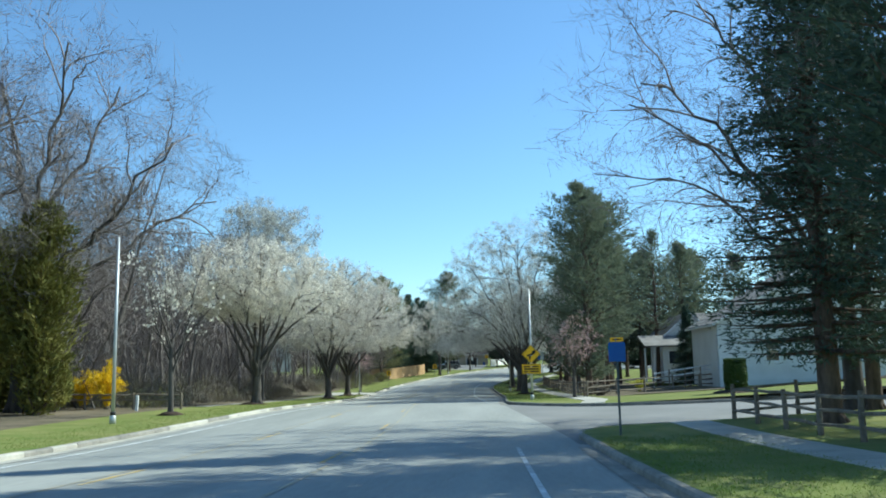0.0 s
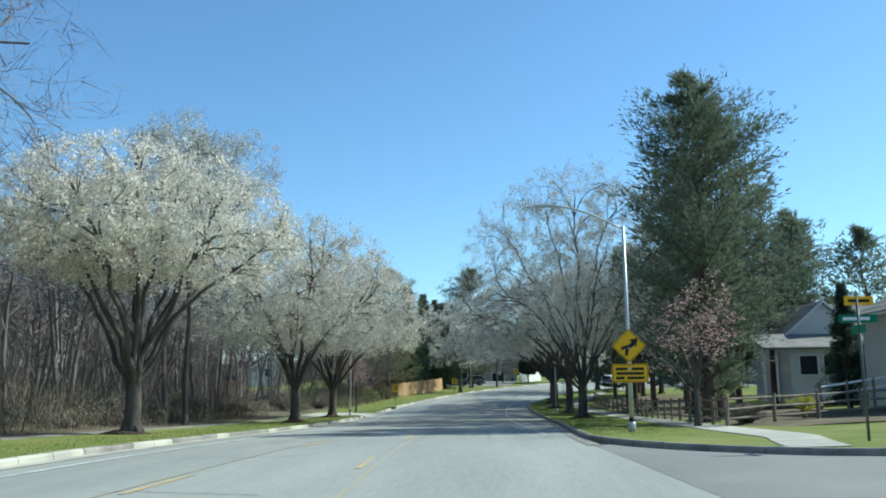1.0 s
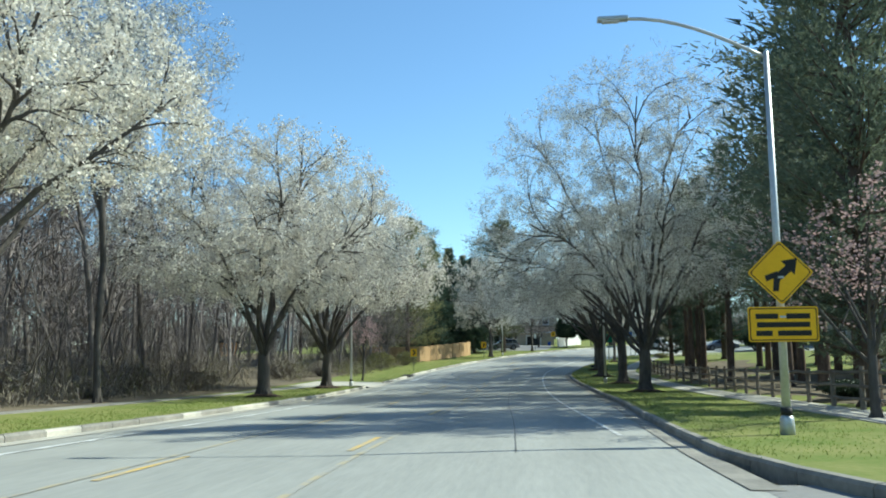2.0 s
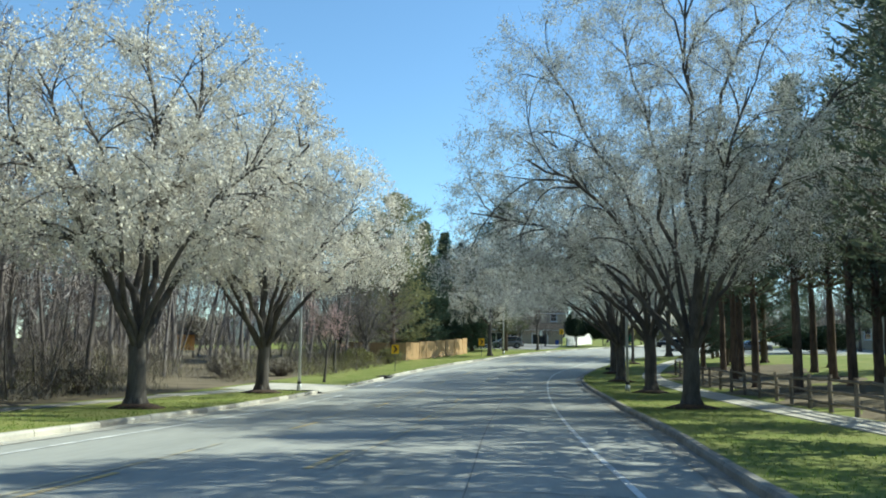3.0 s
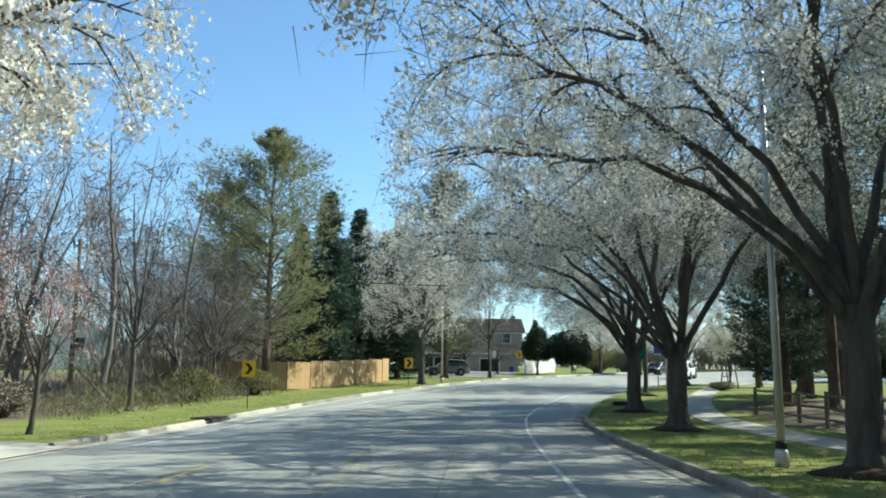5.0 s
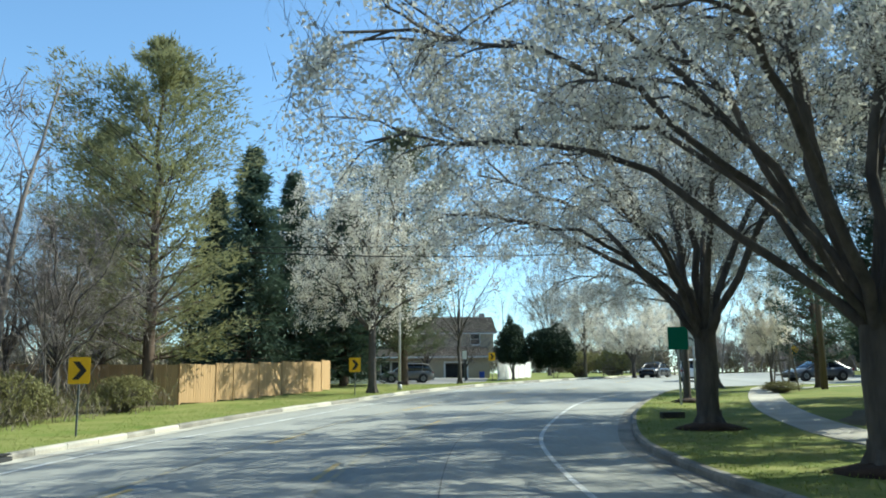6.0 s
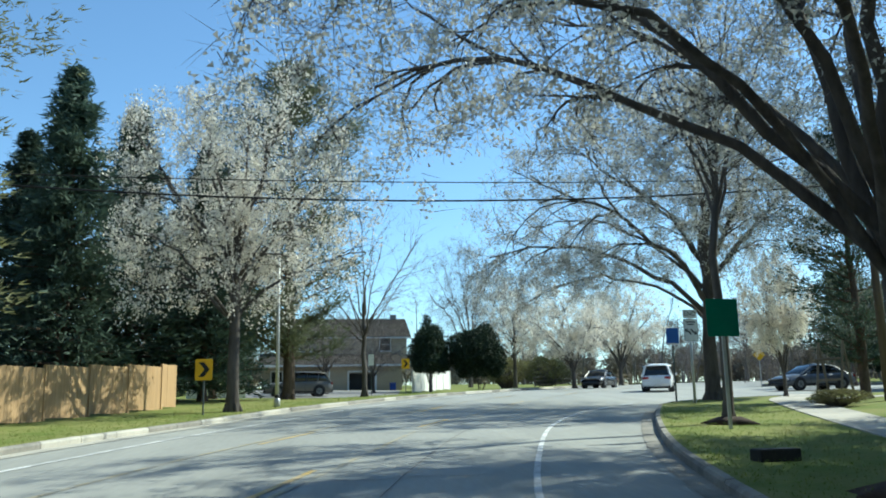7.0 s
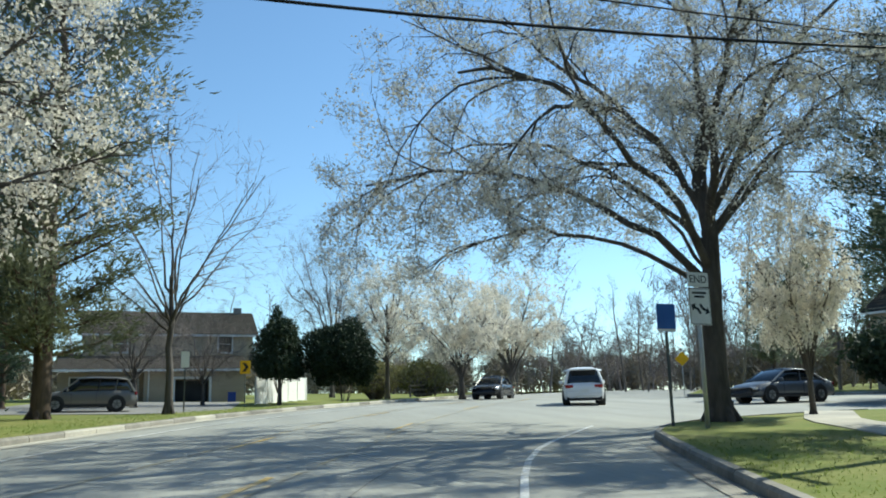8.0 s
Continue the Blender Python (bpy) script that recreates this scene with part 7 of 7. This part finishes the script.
    for s in (-1, 1):
        for yy in (-L * 0.295, L * 0.30):
            part("wheel_arch", rod([(s * (h - 0.30), yy, rw + 0.02), (s * (h + 0.003), yy, rw + 0.02)], rw + 0.055, 24), PLASTIC, root)
            wheel = part("wheel", rod([(s * (h - 0.22), yy, rw), (s * (h - 0.2), yy, rw), (s * (h - 0.01), yy, rw), (s * (h + 0.012), yy, rw)], [rw - 0.03, rw, rw, rw - 0.04], 24), RUBBER, root, "black tyre")
            part("rim", rod([(s * (h - 0.02), yy, rw), (s * (h + 0.016), yy, rw)], [rw * 0.64, rw * 0.58], 16), ALLOY, wheel)
            for k in range(5):
                a = k * 1.2566
                part("spoke", rod([(s * (h + 0.02), yy, rw), (s * (h + 0.02), yy + math.sin(a) * rw * 0.58, rw + math.cos(a) * rw * 0.58)], [0.03, 0.022], 5), STEEL_DARK, wheel)
    return root


car("white_suv", 18.75, 173.5, -22, "white hatchback SUV seen from behind on the road", CAR_WHITE, "suv", 0.0)
car("black_car", 19.2, 188.5, 148, "black car coming down the road", CAR_BLACK, "sedan")
car("grey_sedan", 26.5, 169.6, 100, "dark grey sedan waiting in the side street", CAR_GREY, "sedan", street_rise(26.5, 169.6) + float(road_z(169.6)) - ground_at(26.5, 169.6))
car("parked_car", -3.9, 181.5, 100, "bronze car parked on the driveway before the house", CAR_BROWN, "suv")

# ---- wires and poles ----
def utility_pole(x, y, h, label):
    root = thing("utility_pole", pose(x, y, ground_at(x, y)), label, "utility pole", "utility poles")
    part("pole", rod([(0, 0, -0.3), (0, 0, h)], [0.17, 0.11], 12), UTILITY_POLE, root, smooth=True)
    part("cross_arm", box(0.1, 1.8, 0.12, (0, 0, h - 0.5), 0.01), UTILITY_POLE, root)
    for s in (-0.8, 0.8):
        part("insulator", rod([(0, s, h - 0.44), (0, s, h - 0.26)], 0.05, 8), PLASTIC, root)


utility_pole(18.4, 149.6, 8.6, "tall wooden utility pole behind the sidewalk")
utility_pole(-26.0, 145.2, 9.4, "wooden utility pole behind the conifers")


def wire(name, a, b, sag, r, label):
    pts = [Vector(a).lerp(Vector(b), f) + Vector((0, 0, -4 * sag * f * (1 - f))) for f in np.linspace(0, 1, 25)]
    ob = part(name, rod(pts, [r] * 25, 5), CABLE, None, "", True)
    return tagged(ob, label, "cable", "overhead wires")


wire("overhead_wire", (-26.0, 146.2, 8.89), (18.4, 149.2, 7.97), 1.43, 0.030, "thick black overhead cable across the road")
wire("overhead_wire", (-26.0, 143.5, 7.4), (18.4, 149.9, 8.35), 0.6, 0.018, "thin black overhead wire across the road")

bm_bin = box(0.55, 0.6, 0.95, (0, 0, 0.52), 0.05)
blue_bin = tagged(part("wheeled_bin", bm_bin, BIN_BLUE), "blue wheeled bin beside the garage", "bin")
blue_bin.matrix_world = pose(3.2, 198.8, 1.9)
part("lid", box(0.6, 0.68, 0.07, (0, 0, 1.03), 0.02), BIN_BLUE, blue_bin)


def step_ladder_frame():
    """A pale timber frame on the lawn past the utility pole."""
    x, y = 16.6, 149.8
    root = thing("timber_frame", pose(x, y, ground_at(x, y), 0, 0, 20), "weathered timber A-frame standing on the lawn", "frame")
    for sy in (-0.5, 0.5):
        part("leg", rod([(-0.35, sy, -0.05), (0, sy, 2.1)], 0.045, 6), FENCE_GREY, root)
        part("leg", rod([(0.35, sy, -0.05), (0, sy, 2.1)], 0.045, 6), FENCE_GREY, root)
    for z in (0.8, 1.5):
        part("rung", rod([(-0.2, -0.5, z), (-0.2, 0.5, z)], 0.04, 6), FENCE_GREY, root)


step_ladder_frame()

# ---- kerbs and pavements, stone by stone ----
kerb_run("kerb_left", [(float(kerb_left(y)), y) for y in np.arange(10, 107, 2.0)], -1, 1.5, (CONCRETE, CONCRETE_DIRTY), "pale concrete kerb along the left verge")
kerb_run("kerb_left_far", [(float(kerb_left(y)), y) for y in np.arange(113, 214, 2.0)], -1, 1.5, (CONCRETE, CONCRETE_DIRTY), "pale concrete kerb round the bend")
kerb_run("kerb_near", [p for p in RUN_A if p[1] > 5 and p[0] < 30], 1, 1.5, (CONCRETE_DIRTY, CONCRETE_DIRTY), "dark weathered kerb round the near corner")
kerb_run("kerb_right", [p for p in RUN_B if p[0] < 32], 1, 1.5, (CONCRETE_DIRTY, CONCRETE_DIRTY), "weathered kerb along the right verge")
kerb_run("kerb_far", [p for p in RUN_C if p[0] < 60], 1, 2.0, (CONCRETE, CONCRETE_DIRTY), "kerb beyond the far side street")
side_path = [(float(kerb_right(y)) + 5.2, y) for y in np.arange(58, 152, 2.0)]
walk_strip("pavement_right", [(9.6, 53.4), (9.9, 55.5), *side_path, (17.4, 155.0), (20.3, 158.8)], 1.35, 1.5, CONCRETE, "pale concrete sidewalk slabs under the trees", right_z)
walk_strip("pavement_near", [(11.6, 5.0), (11.3, 20.0), (11.0, 37.2)], 1.3, 1.5, CONCRETE, "concrete sidewalk near the rail fence", right_z)
walk_strip("pavement_branch", [(float(kerb_right(151)) + 5.2, 151.5), (22.0, 155.0), (34.0, 158.0)], 1.3, 1.5, CONCRETE, "concrete sidewalk beside the side street", right_z)
walk_strip("pavement_left", [(-14.6, 98.0), (-13.6, 105.0), (-11.4, 110.5), (-9.2, 112.5)], 1.4, 1.5, CONCRETE, "pale path that runs down to the kerb", lambda x, y: left_z(x, y) - 0.10 * np.clip((x + 12) / 3, 0, 1))
walk_strip("path_left", [(-14.2, 60.0), (-14.3, 85.0), (-14.6, 98.0)], 0.8, 1.5, CONCRETE_DIRTY, "narrow weathered path between verge and wood", left_z)


def apron():
    """Concrete driveway apron where the left kerb drops."""
    verts, faces = [], []
    for y in np.linspace(105.6, 113.4, 9):
        k = float(kerb_left(y))
        verts += [(k + 0.3, y, float(road_z(y)) + 0.03), (k - 0.1, y, float(left_z(k - 0.1, y)) + 0.03), (k - 2.6, y, float(left_z(k - 2.6, y)) + 0.03), (k - 5.5, y, float(left_z(k - 5.5, y)) + 0.02)]
    faces = [(4 * i + j, 4 * i + j + 1, 4 * i + j + 5, 4 * i + j + 4) for i in range(8) for j in range(3)]
    tagged(piece("driveway_apron", verts, faces, CONCRETE), "pale concrete driveway apron crossing the verge", "driveway", kind="structure")


apron()


def driveway():
    """The asphalt drive before the garage of the tan house."""
    verts = [(xa + (xb - xa) * f, yy, float(left_z(xa + (xb - xa) * f, yy)) + 0.03) for yy, xa, xb in ((178.5, -9.5, 2.2), (184, -9.5, 3.0), (190, -9.0, 3.4), (198, -8.6, 3.8)) for f in (0, 0.33, 0.67, 1)]
    faces = [(4 * i + j, 4 * i + j + 1, 4 * i + j + 5, 4 * i + j + 4) for i in range(3) for j in range(3)]
    tagged(piece("driveway", verts, faces, ASPHALT_DARK), "grey asphalt driveway before the garage", "driveway", kind="structure")


driveway()
